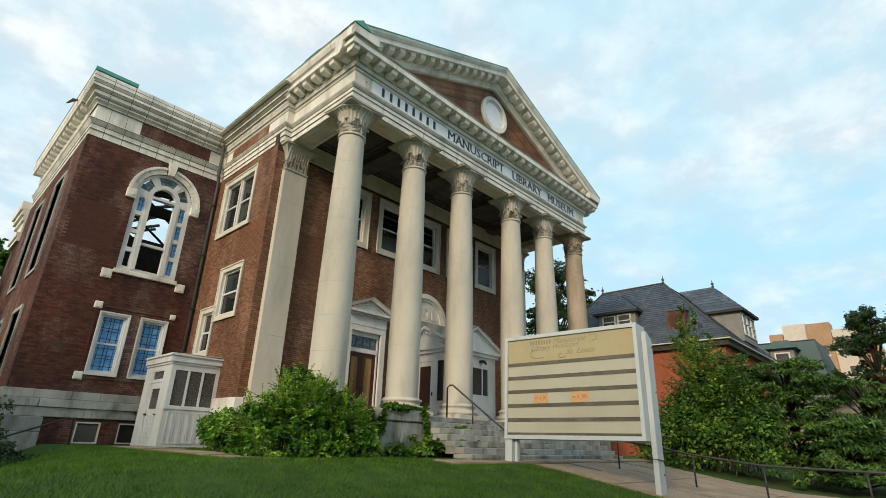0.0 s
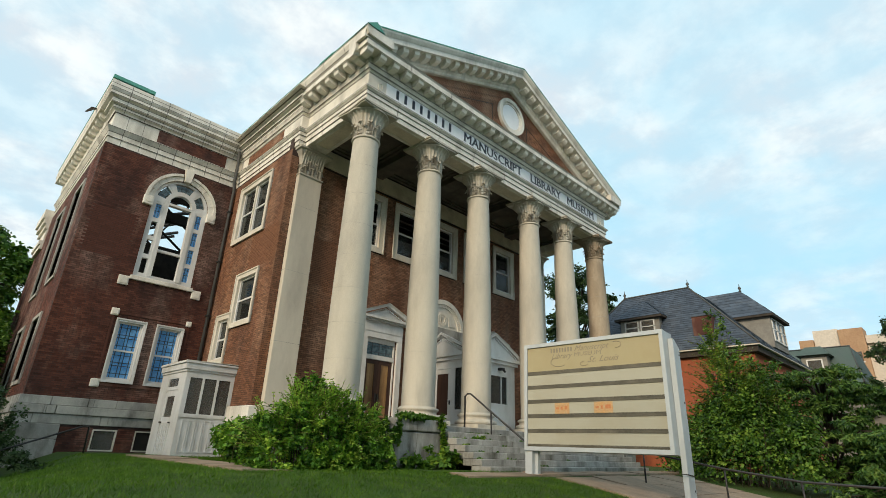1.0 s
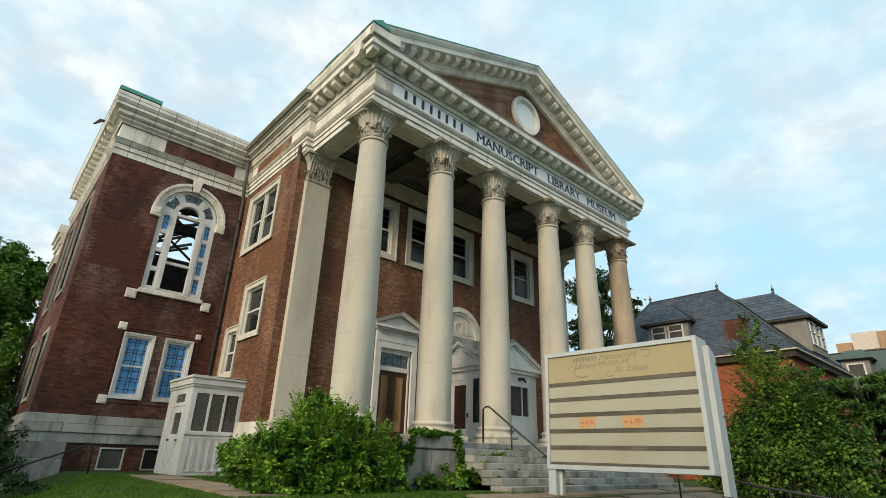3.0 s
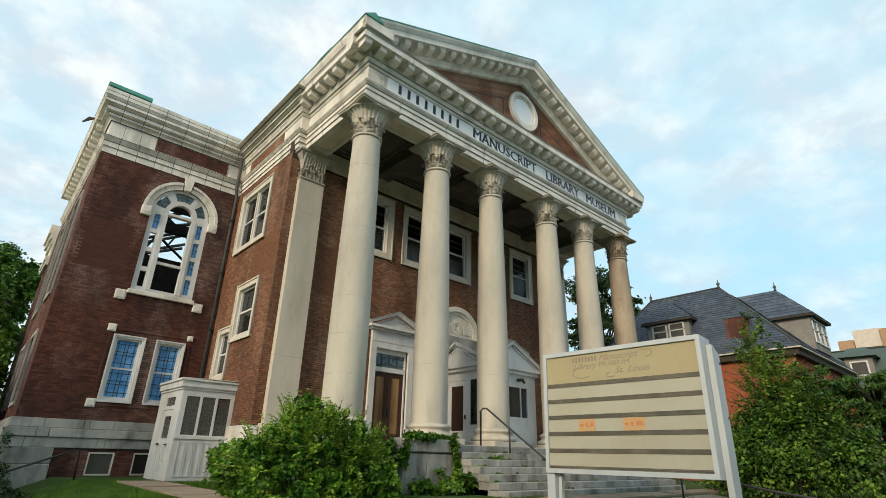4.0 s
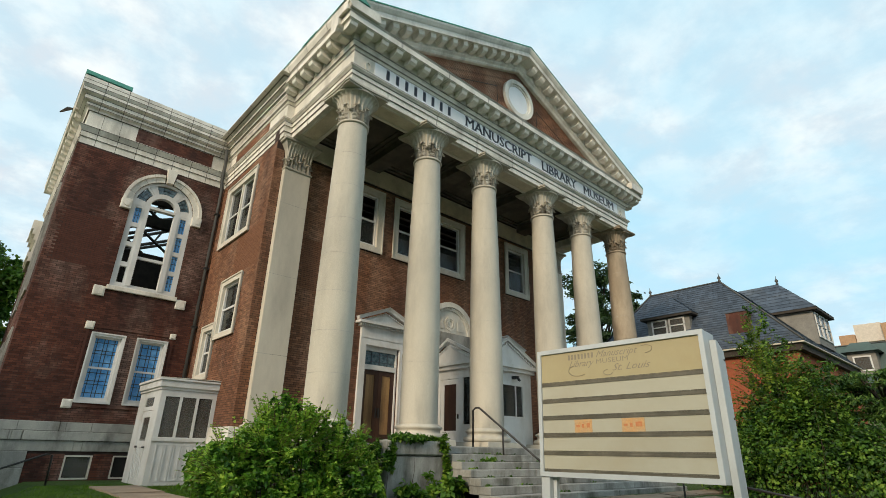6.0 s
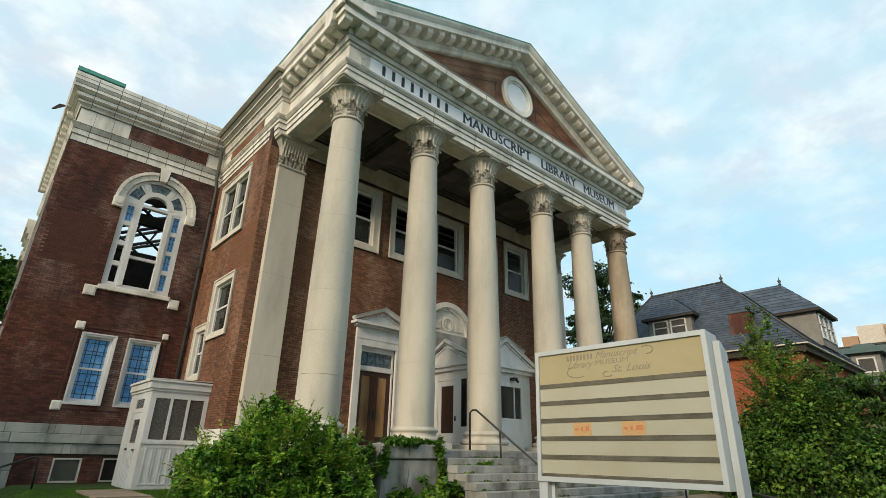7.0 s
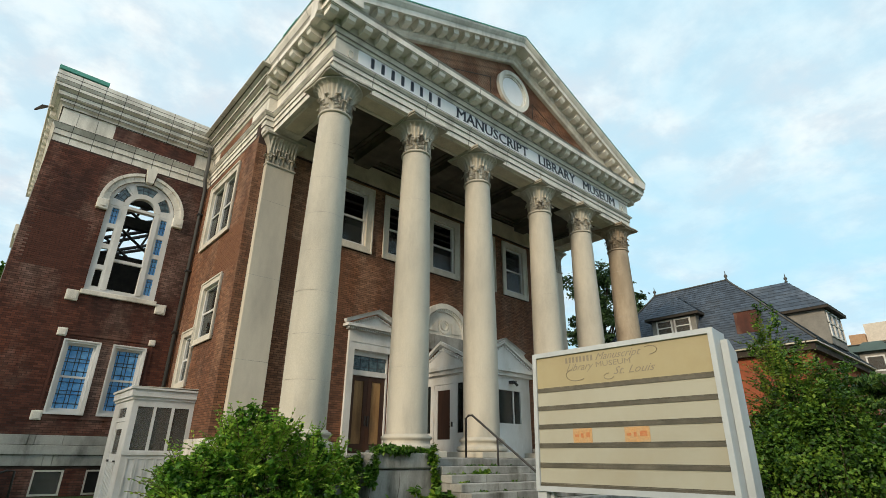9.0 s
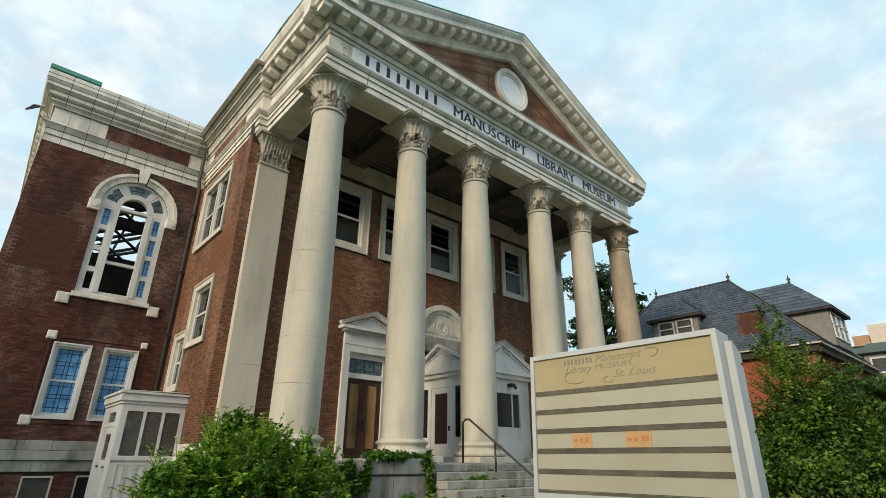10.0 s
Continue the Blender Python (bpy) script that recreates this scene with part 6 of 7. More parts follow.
def sprays(name, sources, mat, parent, seed, stem_mat, leaf=0.09, droop=0.35):
    """Long shoots that arch out of a bush, with leaves set in pairs along them. Sources: centre, radii, count, length."""
    rs = random.Random(seed)
    vs, fs, bm = [], [], bmesh.new()
    for c, r, n, length in sources:
        for _ in range(n):
            a, u = rs.uniform(0, 2 * math.pi), rs.uniform(-0.1, 1.0)
            w = math.sqrt(max(0.0, 1 - u * u))
            d = Vector((w * math.cos(a), w * math.sin(a), u))
            p = Vector(c) + Vector((d.x * r[0], d.y * r[1], d.z * r[2])) * 0.8
            d = (d + Vector((rs.uniform(-0.4, 0.4), rs.uniform(-0.4, 0.4), rs.uniform(0.1, 0.9)))).normalized()
            k = rs.randint(7, 12)
            step = length * rs.uniform(0.6, 1.25) / k
            line = [p.copy()]
            for i in range(k):
                p = p + d * step
                line.append(p.copy())
                d = (d - Vector((0, 0, droop * rs.uniform(0.05, 0.30)))).normalized()
                side = d.cross(Vector((0, 0, 1))).normalized()
                for sg in (-1, 1):
                    t = (side * sg + d * rs.uniform(0.2, 0.9) + Vector((0, 0, rs.uniform(-0.5, 0.3)))).normalized()
                    q = t.cross(d).normalized() + Vector((rs.uniform(-0.5, 0.5), rs.uniform(-0.5, 0.5), rs.uniform(-0.2, 0.5)))
                    sd = t.cross(q).normalized()
                    sz = leaf * rs.uniform(0.6, 1.3) * (1.1 - 0.5 * i / k)
                    e = len(vs)
                    vs += [tuple(p), tuple(p + t * sz * 0.4 + sd * sz * 0.3), tuple(p + t * sz), tuple(p + t * sz * 0.4 - sd * sz * 0.3)]
                    fs += [(e, e + 1, e + 2), (e, e + 2, e + 3)]
            tube(bm, line[::3] + [line[-1]], 0.005, 3)
    tagged(part_raw(name, vs, fs, mat, parent), kind="stuff")
    tagged(part("brush", bm, stem_mat, parent), kind="stuff")


def stems(name, starts, mat, parent, r=0.02):
    for pts in starts:
        bm = bmesh.new()
        n = len(pts)
        tube(bm, pts, [r * (1 - 0.75 * i / (n - 1)) for i in range(n)], 6)
        part(name, bm, mat, parent)


def bush(label, blobs, size, mat, seed, foot, droop=0.2):
    b = thing("bush", label, "bush")
    rs = random.Random(seed)
    st = []
    for c, r, n in blobs:
        for _ in range(2 if n > 500 else (1 if c[2] > 0.5 else 0)):
            tip = (c[0] + rs.uniform(-0.6, 0.6) * r[0], c[1] + rs.uniform(-0.6, 0.6) * r[1], c[2] + rs.uniform(0.2, 0.9) * r[2])
            x0, y0 = c[0] + rs.uniform(-0.3, 0.3) * r[0], c[1] + rs.uniform(-0.3, 0.3) * r[1]
            st.append([(x0, y0, foot), ((x0 + tip[0]) / 2 + rs.uniform(-0.1, 0.1), (y0 + tip[1]) / 2, (foot + tip[2]) / 2), tip])
    stems("stem", st, M_BARK, b, 0.012)
    leaves("foliage", blobs, size, mat, b, seed, droop=droop, kind="stuff")
    return b


def bush_top(x):
    """Height of the bush along the platform: low beside the vestibule, highest at the pilaster."""
    return float(np.interp(x, (-3.5, -3.0, -2.6, -2.1, -1.6, -1.0, -0.4, 0.1, 0.5), (0.1, 0.6, 1.0, 1.5, 1.35, 1.2, 1.05, 0.5, 0.0)))


SPR = random.Random(77)
SPRIGS = []
for k in range(110):
    x = SPR.uniform(-3.3, 0.25)
    f = SPR.random() ** 1.6
    z = bush_top(x) - f * 1.3
    if z > -0.75:
        w = SPR.uniform(0.07, 0.17)
        SPRIGS.append(((x, -1.75 - 0.7 * f + SPR.uniform(-0.2, 0.25), z), (w, w, SPR.uniform(0.10, 0.30)), SPR.randint(50, 120)))
for k in range(70):
    SPRIGS.append(((SPR.uniform(-2.9, 0.2), SPR.uniform(-2.75, -2.35), SPR.uniform(-0.85, 0.05)), (SPR.uniform(0.1, 0.18), 0.1, SPR.uniform(0.1, 0.2)), SPR.randint(60, 110)))
big_bush = bush("overgrown green broadleaf bush against the porch platform", [((-2.0, -1.6, 0.1), (0.5, 0.45, 0.95), 1500), ((-1.15, -1.7, 0.05), (0.6, 0.45, 0.9), 1600), ((-0.45, -1.75, 0.0), (0.42, 0.4, 0.85), 1100), ((-2.7, -1.4, -0.25), (0.42, 0.45, 0.6), 900), ((-3.1, -1.1, -0.45), (0.35, 0.4, 0.34), 800), ((-1.1, -2.15, -0.45), (1.0, 0.34, 0.36), 2000), ((-1.1, -2.3, -0.68), (1.1, 0.34, 0.26), 2000)] + SPRIGS, 0.09, M_LEAF, 11, GROUND)
sprays("foliage", [((-2.1, -1.7, 0.2), (0.5, 0.5, 1.0), 110, 0.7), ((-1.5, -1.8, 0.2), (0.5, 0.5, 0.95), 90, 0.65), ((-0.8, -1.8, 0.1), (0.5, 0.5, 0.85), 90, 0.6), ((-0.2, -1.8, 0.1), (0.4, 0.45, 0.65), 60, 0.5), ((-2.8, -1.6, -0.1), (0.5, 0.5, 0.6), 90, 0.6), ((-1.4, -2.2, -0.5), (1.2, 0.4, 0.4), 90, 0.5)], M_LEAF_YOUNG, big_bush, 91, M_TWIG, 0.105)
bush("low leafy weeds with heart-shaped leaves at the foot of the pier", [((1.55, -1.85, -0.55), (0.4, 0.28, 0.3), 420), ((2.75, -1.95, -0.4), (0.4, 0.3, 0.35), 500), ((2.2, -1.75, -0.35), (0.14, 0.12, 0.4), 110)], 0.16, M_VINE, 12, GROUND)
bush("dark low shrub beside the white vestibule", [((-2.35, 1.0, -0.15), (0.5, 0.8, 0.45), 1200), ((-1.8, 2.2, 0.0), (0.5, 0.9, 0.55), 1400), ((-1.6, 3.6, 0.0), (0.4, 0.7, 0.5), 900), ((-1.75, 0.2, 0.3), (0.5, 0.7, 0.6), 1300)], 0.14, M_LEAF, 13, GROUND)
vine = thing("vine", "climbing green vine hanging over the mossy pier", "vine")
stems("stem", [[(0.95 + 0.25 * i, -1.56, -0.5), (1.0 + 0.27 * i, -1.57, 0.1), (0.9 + 0.3 * i, -1.58, 0.85)] for i in (0, 3, 7)], M_BARK, vine, 0.007)
leaves("foliage", [((1.05, -1.58, 0.45), (0.16, 0.05, 0.5), 500), ((1.6, -1.5, 0.86), (0.75, 0.2, 0.09), 700), ((2.75, -1.57, 0.62), (0.2, 0.06, 0.35), 380), ((2.92, -1.56, -0.1), (0.14, 0.07, 0.6), 420), ((0.72, -1.3, 0.2), (0.2, 0.25, 0.6), 600), ((2.3, -1.45, 0.85), (0.6, 0.12, 0.05), 260)], 0.10, M_VINE, vine, 14, kind="stuff", shell=0.2)
moss = thing("moss", "low moss and grass in the joints of the entrance steps", "moss")
mr = random.Random(44)
leaves("foliage", [((mr.uniform(3.2, 8.0), -1.34 - 0.34 * (k % 6), FLOOR - 0.02 - 0.185 * (k % 6) - 0.175), (mr.uniform(0.08, 0.3), 0.02, 0.02), mr.randint(12, 40)) for k in range(26)], 0.05, M_VINE, moss, 45, kind="stuff")
weed = thing("weed", "small weeds growing from a joint of the steps", "weed")
leaves("foliage", [((4.6, -1.75, 0.28), (0.35, 0.08, 0.12), 160), ((4.1, -1.72, 0.25), (0.2, 0.06, 0.08), 70)], 0.12, M_VINE, weed, 15)
bush("tall green shrub along the far side of the wing", [((-8.4, 15.0, 1.0), (1.2, 1.6, 2.4), 3600), ((-8.8, 13.0, 0.2), (1.1, 1.2, 1.5), 2000), ((-7.1, 16.5, 1.8), (0.45, 1.2, 2.2), 2200), ((-7.3, 18.5, 3.4), (0.5, 1.2, 1.6), 1500)], 0.2, M_TREE, 19, -1.2)
bush("dense leafy hedge growing past the end of the wing", [((-8.4, 21.5, 3.0), (1.4, 1.4, 4.2), 5200), ((-9.6, 24.0, 6.0), (2.0, 1.6, 3.2), 4800), ((-8.6, 18.0, 1.2), (1.2, 1.4, 2.6), 3000), ((-10.4, 20.0, 2.0), (1.5, 1.5, 3.0), 3000)], 0.26, M_TREE, 119, -1.3)
ivy = thing("bush", "dark ivy and weeds by the cellar stair", "bush")
leaves("foliage", [((-7.0, 7.6, -0.6), (0.6, 1.0, 0.6), 1200), ((-7.2, 9.2, 0.3), (0.45, 1.2, 0.9), 1400), ((-7.6, 6.0, -0.9), (0.7, 1.2, 0.4), 900), ((-6.35, 5.3, -0.8), (0.5, 0.5, 0.35), 800), ((-5.8, 4.6, -1.0), (0.45, 0.5, 0.22), 420), ((-6.75, 6.1, 0.0), (0.28, 0.3, 0.7), 420)], 0.10, M_TREE_DARK, ivy, 16, kind="stuff")


def tree(label, foot, height, spread, mat, seed, n, size, trunk=0.22, clumps=26, low=0.35, group=""):
    """Tapered trunk, forking limbs, and a crown of leaf clumps with gaps."""
    t = thing("tree", label, "tree", group)
    rs = random.Random(seed)
    fx, fy, fz = foot
    st = [[(fx, fy, fz), (fx + 0.1, fy, fz + height * 0.3), (fx - 0.05, fy + 0.1, fz + height * 0.6), (fx, fy, fz + height * 0.9)]]
    bl = []
    limbs = []
    for i in range(clumps):
        a = rs.uniform(0, 2 * math.pi)
        h = low + (1 - low) * rs.random() ** 0.8
        w = spread * math.sin(math.pi * (0.12 + 0.80 * (h - low) / (1 - low))) ** 0.7 * rs.uniform(0.35, 1.0)
        c = (fx + w * math.cos(a), fy + w * math.sin(a), fz + height * h)
        r = spread * rs.uniform(0.20, 0.36)
        bl.append((c, (r, r, r * 0.72), n // clumps))
        limbs.append([(fx, fy, fz + height * max(0.25, h - 0.22)), ((fx + c[0]) / 2, (fy + c[1]) / 2, c[2] - 0.3), c])
    bm = bmesh.new()
    tube(bm, st[0], [trunk, trunk * 0.8, trunk * 0.55, trunk * 0.2], 8)
    part("trunk", bm, M_BARK, t)
    stems("limb", limbs, M_BARK, t, trunk * 0.3)
    leaves("crown", bl, size, mat, t, seed, shell=0.25, kind="stuff")
    return t


tree("leafy green tree beside the wing, seen past its corner", (-7.9, 30.0, -1.2), 13.2, 3.9, M_TREE, 21, 20000, 0.30, 0.3, 60, 0.06)
tree("leafy green tree further along the wing", (-9.2, 21.0, -1.2), 8.5, 2.4, M_TREE, 22, 11000, 0.26, 0.22, 40, 0.04)
tree("green tree behind the portico", (35.0, 12.5, -0.8), 17.5, 4.2, M_TREE_DARK, 23, 24000, 0.26, 0.3, 44, 0.4)
tree("dark green street tree beyond the houses", (42.0, -10.8, -1.4), 11.6, 2.9, M_TREE_DARK, 24, 22000, 0.20, 0.25, 48, 0.25)
tree("dark green street tree beyond the houses", (46.0, -15.0, -1.4), 13.0, 4.0, M_TREE_DARK, 25, 20000, 0.22, 0.25, 44, 0.2)
tree("reddish brown ornamental tree by the street", (38.0, -11.8, -1.4), 6.4, 2.0, M_BROWN, 26, 4000, 0.26, 0.15, 20, 0.25)
RS6 = random.Random(60)
VINES = [((15.0 + RS6.uniform(-1.2, 1.2), -6.3 + RS6.uniform(-1.5, 0.9), RS6.uniform(0.6, 3.8)), (RS6.uniform(0.3, 0.6), 0.5, RS6.uniform(0.25, 0.6)), 200) for _ in range(62)]
VINES += [((16.2 + RS6.uniform(-0.5, 0.5), RS6.uniform(-6.4, -4.9), RS6.uniform(2.6, 4.7)), (0.22, 0.22, 0.25), 55) for _ in range(20)]
VINES += [((15.9 + RS6.uniform(-0.3, 0.3), -5.75 + RS6.uniform(-0.5, 0.35), 4.6 + 0.15 * i), (0.2, 0.2, 0.22), 44) for i in range(12)]
VINES += [((15.2 + RS6.uniform(-1.0, 1.0), -5.8 + RS6.uniform(-1.0, 0.7), RS6.uniform(4.0, 5.3)), (0.22, 0.22, 0.3), 46) for _ in range(10)]
VINES = [v for v in VINES if not (v[0][1] > -6.2 and v[0][0] < 15.4 and v[0][2] > 1.6)]
tall_shrub = bush("tall sprawling shrub with climbing vines in front of the neighbouring house", VINES, 0.11, M_SHRUB, 27, -0.9)
sprays("foliage", [((14.8, -6.4, 2.2), (1.3, 1.2, 1.9), 120, 0.9), ((15.9, -5.8, 3.4), (0.5, 0.6, 1.2), 60, 0.9), ((16.2, -5.5, 4.6), (0.3, 0.4, 0.7), 26, 0.9)], M_SHRUB_PALE, tall_shrub, 92, M_TWIG, 0.13, 0.25)
bush("large green shrub in front of the neighbouring house", [((14.6, -6.6, 0.7), (1.7, 1.3, 1.7), 7600), ((16.0, -7.2, 0.4), (1.6, 1.4, 1.5), 6200), ((13.8, -5.4, 0.2), (1.2, 1.0, 1.3), 2600), ((15.0, -8.2, 0.2), (1.4, 1.0, 1.3), 2800), ((16.6, -7.0, 1.9), (1.3, 1.1, 1.5), 5200), ((15.5, -4.9, 0.8), (0.8, 0.7, 1.4), 3000), ((16.2, -5.3, 1.6), (0.7, 0.6, 1.1), 2000), ((14.2, -4.1, -0.3), (1.0, 0.7, 0.7), 1500), ((16.4, -4.0, 0.0), (1.0, 0.7, 0.9), 1500)], 0.13, M_SHRUB, 31, -0.9)


def cedar(label, foot, r, h, seed):
    """A spreading evergreen: flat drooping sprays in layers."""
    t = thing("evergreen", label, "evergreen")
    rs = random.Random(seed)
    bl, limbs = [], []
    for i in range(110):
        a = rs.uniform(0, 2 * math.pi)
        lv = rs.random()
        d = r * (1 - 0.55 * lv) * rs.uniform(0.3, 1.0)
        c = (foot[0] + d * math.cos(a), foot[1] + d * math.sin(a), foot[2] + h * (0.15 + 0.8 * lv) - 0.12 * d)
        bl.append((c, (0.62, 0.62, 0.13), 190))
        limbs.append([(foot[0], foot[1], foot[2] + h * 0.7 * lv), ((foot[0] + c[0]) / 2, (foot[1] + c[1]) / 2, c[2] + 0.1), c])
    stems("limb", limbs, M_BARK, t, 0.05)
    leaves("foliage", bl, 0.17, M_CEDAR, t, seed, droop=0.7, shell=0.1, flat_k=0.55, kind="stuff")
    return t


cedar("dark spreading evergreen with flat drooping sprays beside the walk", (17.6, -8.9, -1.1), 3.3, 5.1, 41)
cedar("dark spreading evergreen with flat drooping sprays beside the walk", (19.6, -11.4, -1.3), 3.3, 4.6, 42)
cedar("low dark evergreen shrub near the street", (15.2, -10.9, -1.3), 2.0, 2.6, 43)

# grass blades over the lawn in view
rs = np.random.RandomState(7)
ng = 150000
px, py = rs.uniform(-8.5, 4.2, ng), rs.uniform(-9.5, 6.5, ng)
keep = ~((py > -4.6) & (py < -3.6) & (px > 0.95)) & ~((px > SX - 0.1) & (py > -1.6)) & ~((px > 0.9) & (py > -3.1)) & ~((px > vx0 - 0.1) & (py > 5.5)) & ~((px > -3.95) & (px < -2.65) & (py > -2.75) & (py < 5.55))
px, py = px[keep], py[keep]
pz = np.array([gz(a, b) for a, b in zip(px, py)])
n = len(px)
an, hh = rs.uniform(0, 2 * math.pi, n), rs.uniform(0.03, 0.075, n)
lean = rs.normal(size=(n, 2)) * 0.035
wx, wy = np.cos(an) * 0.006, np.sin(an) * 0.006
gvs = np.stack([np.stack([px - wx, py - wy, pz], 1), np.stack([px + wx, py + wy, pz], 1), np.stack([px + lean[:, 0], py + lean[:, 1], pz + hh], 1)], 1).reshape(-1, 3)
tagged(part_raw("grass", gvs.tolist(), np.arange(3 * n).reshape(-1, 3).tolist(), M_GRASS), "short green lawn grass", "grass", kind="stuff")

# ---- neighbouring house ----
hs = thing("house", "orange brick house with slate hip roof, dormers and vine-grown wall", "house")
HX, HY0, HY1, HE, HR = 24.0, -5.46, 7.6, 6.24, 11.05
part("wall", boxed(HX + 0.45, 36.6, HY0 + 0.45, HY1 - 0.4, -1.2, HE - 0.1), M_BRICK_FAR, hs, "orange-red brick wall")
part("gutter", boxed(HX, 37.0, HY0, HY1, HE - 0.07, HE), M_TRIM, hs, "pale gutter edge")
# board coloured near black, with the eaves shadow put into its colour
part("eave_board", boxed(HX + 0.15, 36.9, HY0 + 0.15, HY1 - 0.1, HE - 0.42, HE - 0.091), M_CHAR, hs, "eaves board coloured dark for the shadow at the eaves")


def tiled(parent, name, quad, rows, mat, cols=18):
    """Slates in overlapping courses on a roof plane: quad is eaves start, eaves end, ridge end, ridge start."""
    a, b, c, d = [Vector(p) for p in quad]
    nrm = (b - a).cross(d - a).normalized()
    vs, fs = [], []
    for i in range(rows):
        t0, t1 = i / rows, min(1.0, (i + 1.12) / rows)
        p0, p1 = a.lerp(d, t0), b.lerp(c, t0)
        q0, q1 = a.lerp(d, t1), b.lerp(c, t1)
        k = max(2, int(cols * (p1 - p0).length / max(0.1, (b - a).length)))
        for j in range(k):
            s0, s1 = (j + (0.5 if i % 2 else 0)) / k, (j + 0.97 + (0.5 if i % 2 else 0)) / k
            s0, s1 = min(1.0, s0), min(1.0, s1)
            if s1 - s0 < 0.002:
                continue
            e = len(vs)
            vs += [tuple(p0.lerp(p1, s0) + nrm * 0.03), tuple(p0.lerp(p1, s1) + nrm * 0.03), tuple(q0.lerp(q1, s1) + nrm * 0.008), tuple(q0.lerp(q1, s0) + nrm * 0.008), tuple(p0.lerp(p1, s0)), tuple(p0.lerp(p1, s1))]
            fs += [(e, e + 1, e + 2, e + 3), (e + 4, e + 5, e + 1, e)]
    return tagged(part_raw(name, vs, fs, mat, parent), "overlapping dark slates", kind="stuff")


XR0, XR1 = 27.0, 34.0
RY0, RY1 = -1.0, 3.65
bm = bmesh.new()
vb = [bm.verts.new(p) for p in ((HX, HY0, HE), (37, HY0, HE), (37, HY1, HE), (HX, HY1, HE), (XR0, RY0, HR), (XR1, RY0, HR), (XR1, RY1, HR), (XR0, RY1, HR))]
for f in ((0, 1, 5, 4), (1, 2, 6, 5), (2, 3, 7, 6), (3, 0, 4, 7), (4, 5, 6, 7)):
    bm.faces.new([vb[i] for i in f])
hroof = part("roof", bm, M_SLATE, hs, "dark slate hip roof")
tiled(hroof, "slate_course", [(HX, HY1, HE), (HX, HY0, HE), (XR0, RY0, HR), (XR0, RY1, HR)], 30, M_SLATE, 46)
tiled(hroof, "slate_course", [(HX, HY0, HE), (37, HY0, HE), (XR1, RY0, HR), (XR0, RY0, HR)], 30, M_SLATE, 46)
bm = bmesh.new()
tube(bm, [(HX, HY0, HE + 0.05), (XR0, RY0, HR + 0.04), (XR0, RY1, HR + 0.04), (HX, HY1, HE + 0.05)], 0.06, 6)
part("ridge_cap", bm, M_PIPE, hroof, "grey metal ridge")


def finial(x, y, z):
    bm = bmesh.new()
    lathe(bm, [(0.06, z), (0.10, z + 0.08), (0.04, z + 0.16), (0.11, z + 0.26), (0.09, z + 0.34), (0.03, z + 0.42), (0.012, z + 0.62)], x, y, 10)
    part("finial", bm, M_PIPE, hroof, "dark metal finial")


finial(XR0, RY0, HR)
finial(XR0, RY1, HR)


def dormer(x0, x1, y0, y1, z0, z1, peak, face, lights, roof_out=0.3):
    """A hipped dormer; face 'x' looks to -x, 'y' to -y."""
    d = part("dormer", boxed(x0, x1, y0, y1, z0, z1), M_SHINGLE, hs, "shingled dormer with white windows")
    bm = bmesh.new()
    o = roof_out
    e = [(x0 - o, y0 - o, z1), (x1 + o, y0 - o, z1), (x1 + o, y1 + o, z1), (x0 - o, y1 + o, z1)]
    vs = [bm.verts.new(p) for p in e]
    if face == "x":
        ym = (y0 + y1) / 2
        r0, r1 = bm.verts.new((x0 + 0.9, ym, peak)), bm.verts.new((x1 + o, ym, peak))
        for f in ((vs[0], vs[1], r1, r0), (vs[2], vs[3], r0, r1), (vs[3], vs[0], r0), (vs[1], vs[2], r1), vs[::-1]):
            bm.faces.new(f)
        quads = [[e[3], e[0], (x0 + 0.9, ym, peak), (x0 + 0.9, ym, peak)], [e[0], e[1], (x1 + o, ym, peak), (x0 + 0.9, ym, peak)]]
    else:
        xm = (x0 + x1) / 2
        r0, r1 = bm.verts.new((xm, y0 + 1.9, peak)), bm.verts.new((xm, y1 + o, peak))
        for f in ((vs[1], vs[2], r1, r0), (vs[3], vs[0], r0, r1), (vs[0], vs[1], r0), (vs[2], vs[3], r1), vs[::-1]):
            bm.faces.new(f)
        quads = [[e[3], e[0], (xm, y0 + 1.9, peak), (xm, y1 + o, peak)], [e[0], e[1], (xm, y0 + 1.9, peak), (xm, y0 + 1.9, peak)]]
    rf = part("dormer_roof", bm, M_SLATE, d)
    for qd in quads:
        tiled(d, "slate_course", qd, 9, M_SLATE, 14)
    part("eave_board", boxed(x0 - o, x1 + o, y0 - o, y1 + o, z1 - 0.14, z1 - 0.002), M_CHAR, d)
    n = lights
    for i in range(n):
        if face == "x":
            w = (y1 - y0 - 0.5) / n
            a = y0 + 0.25 + w * i
            put = on_x(x0)
        else:
            w = (x1 - x0 - 0.3) / n
            a = x0 + 0.15 + w * i
            put = on_y(y0, 0)
        bars("window", ring(a + 0.06, a + w - 0.06, z0 + 0.45, z1 - 0.2, 0.09) + [(a + 0.06, a + w - 0.06, (z0 + 0.3 + z1) / 2 - 0.03, (z0 + 0.3 + z1) / 2 + 0.03)], -0.06, -0.001, put, M_WHITE, d, "white window frame")
        bars("pane", [(a + 0.15, a + w - 0.15, z0 + 0.54, z1 - 0.29)], -0.02, -0.003, put, M_GLASS_HAZE, d)
    return d


dormer(25.0, 28.5, 0.45, 3.2, 7.3, 8.95, 10.4, "x", 2)
dormer(29.5, 32.9, -5.0, 0.0, 6.9, 9.08, 11.4, "y", 3)
finial(31.2, -3.1, 11.35)
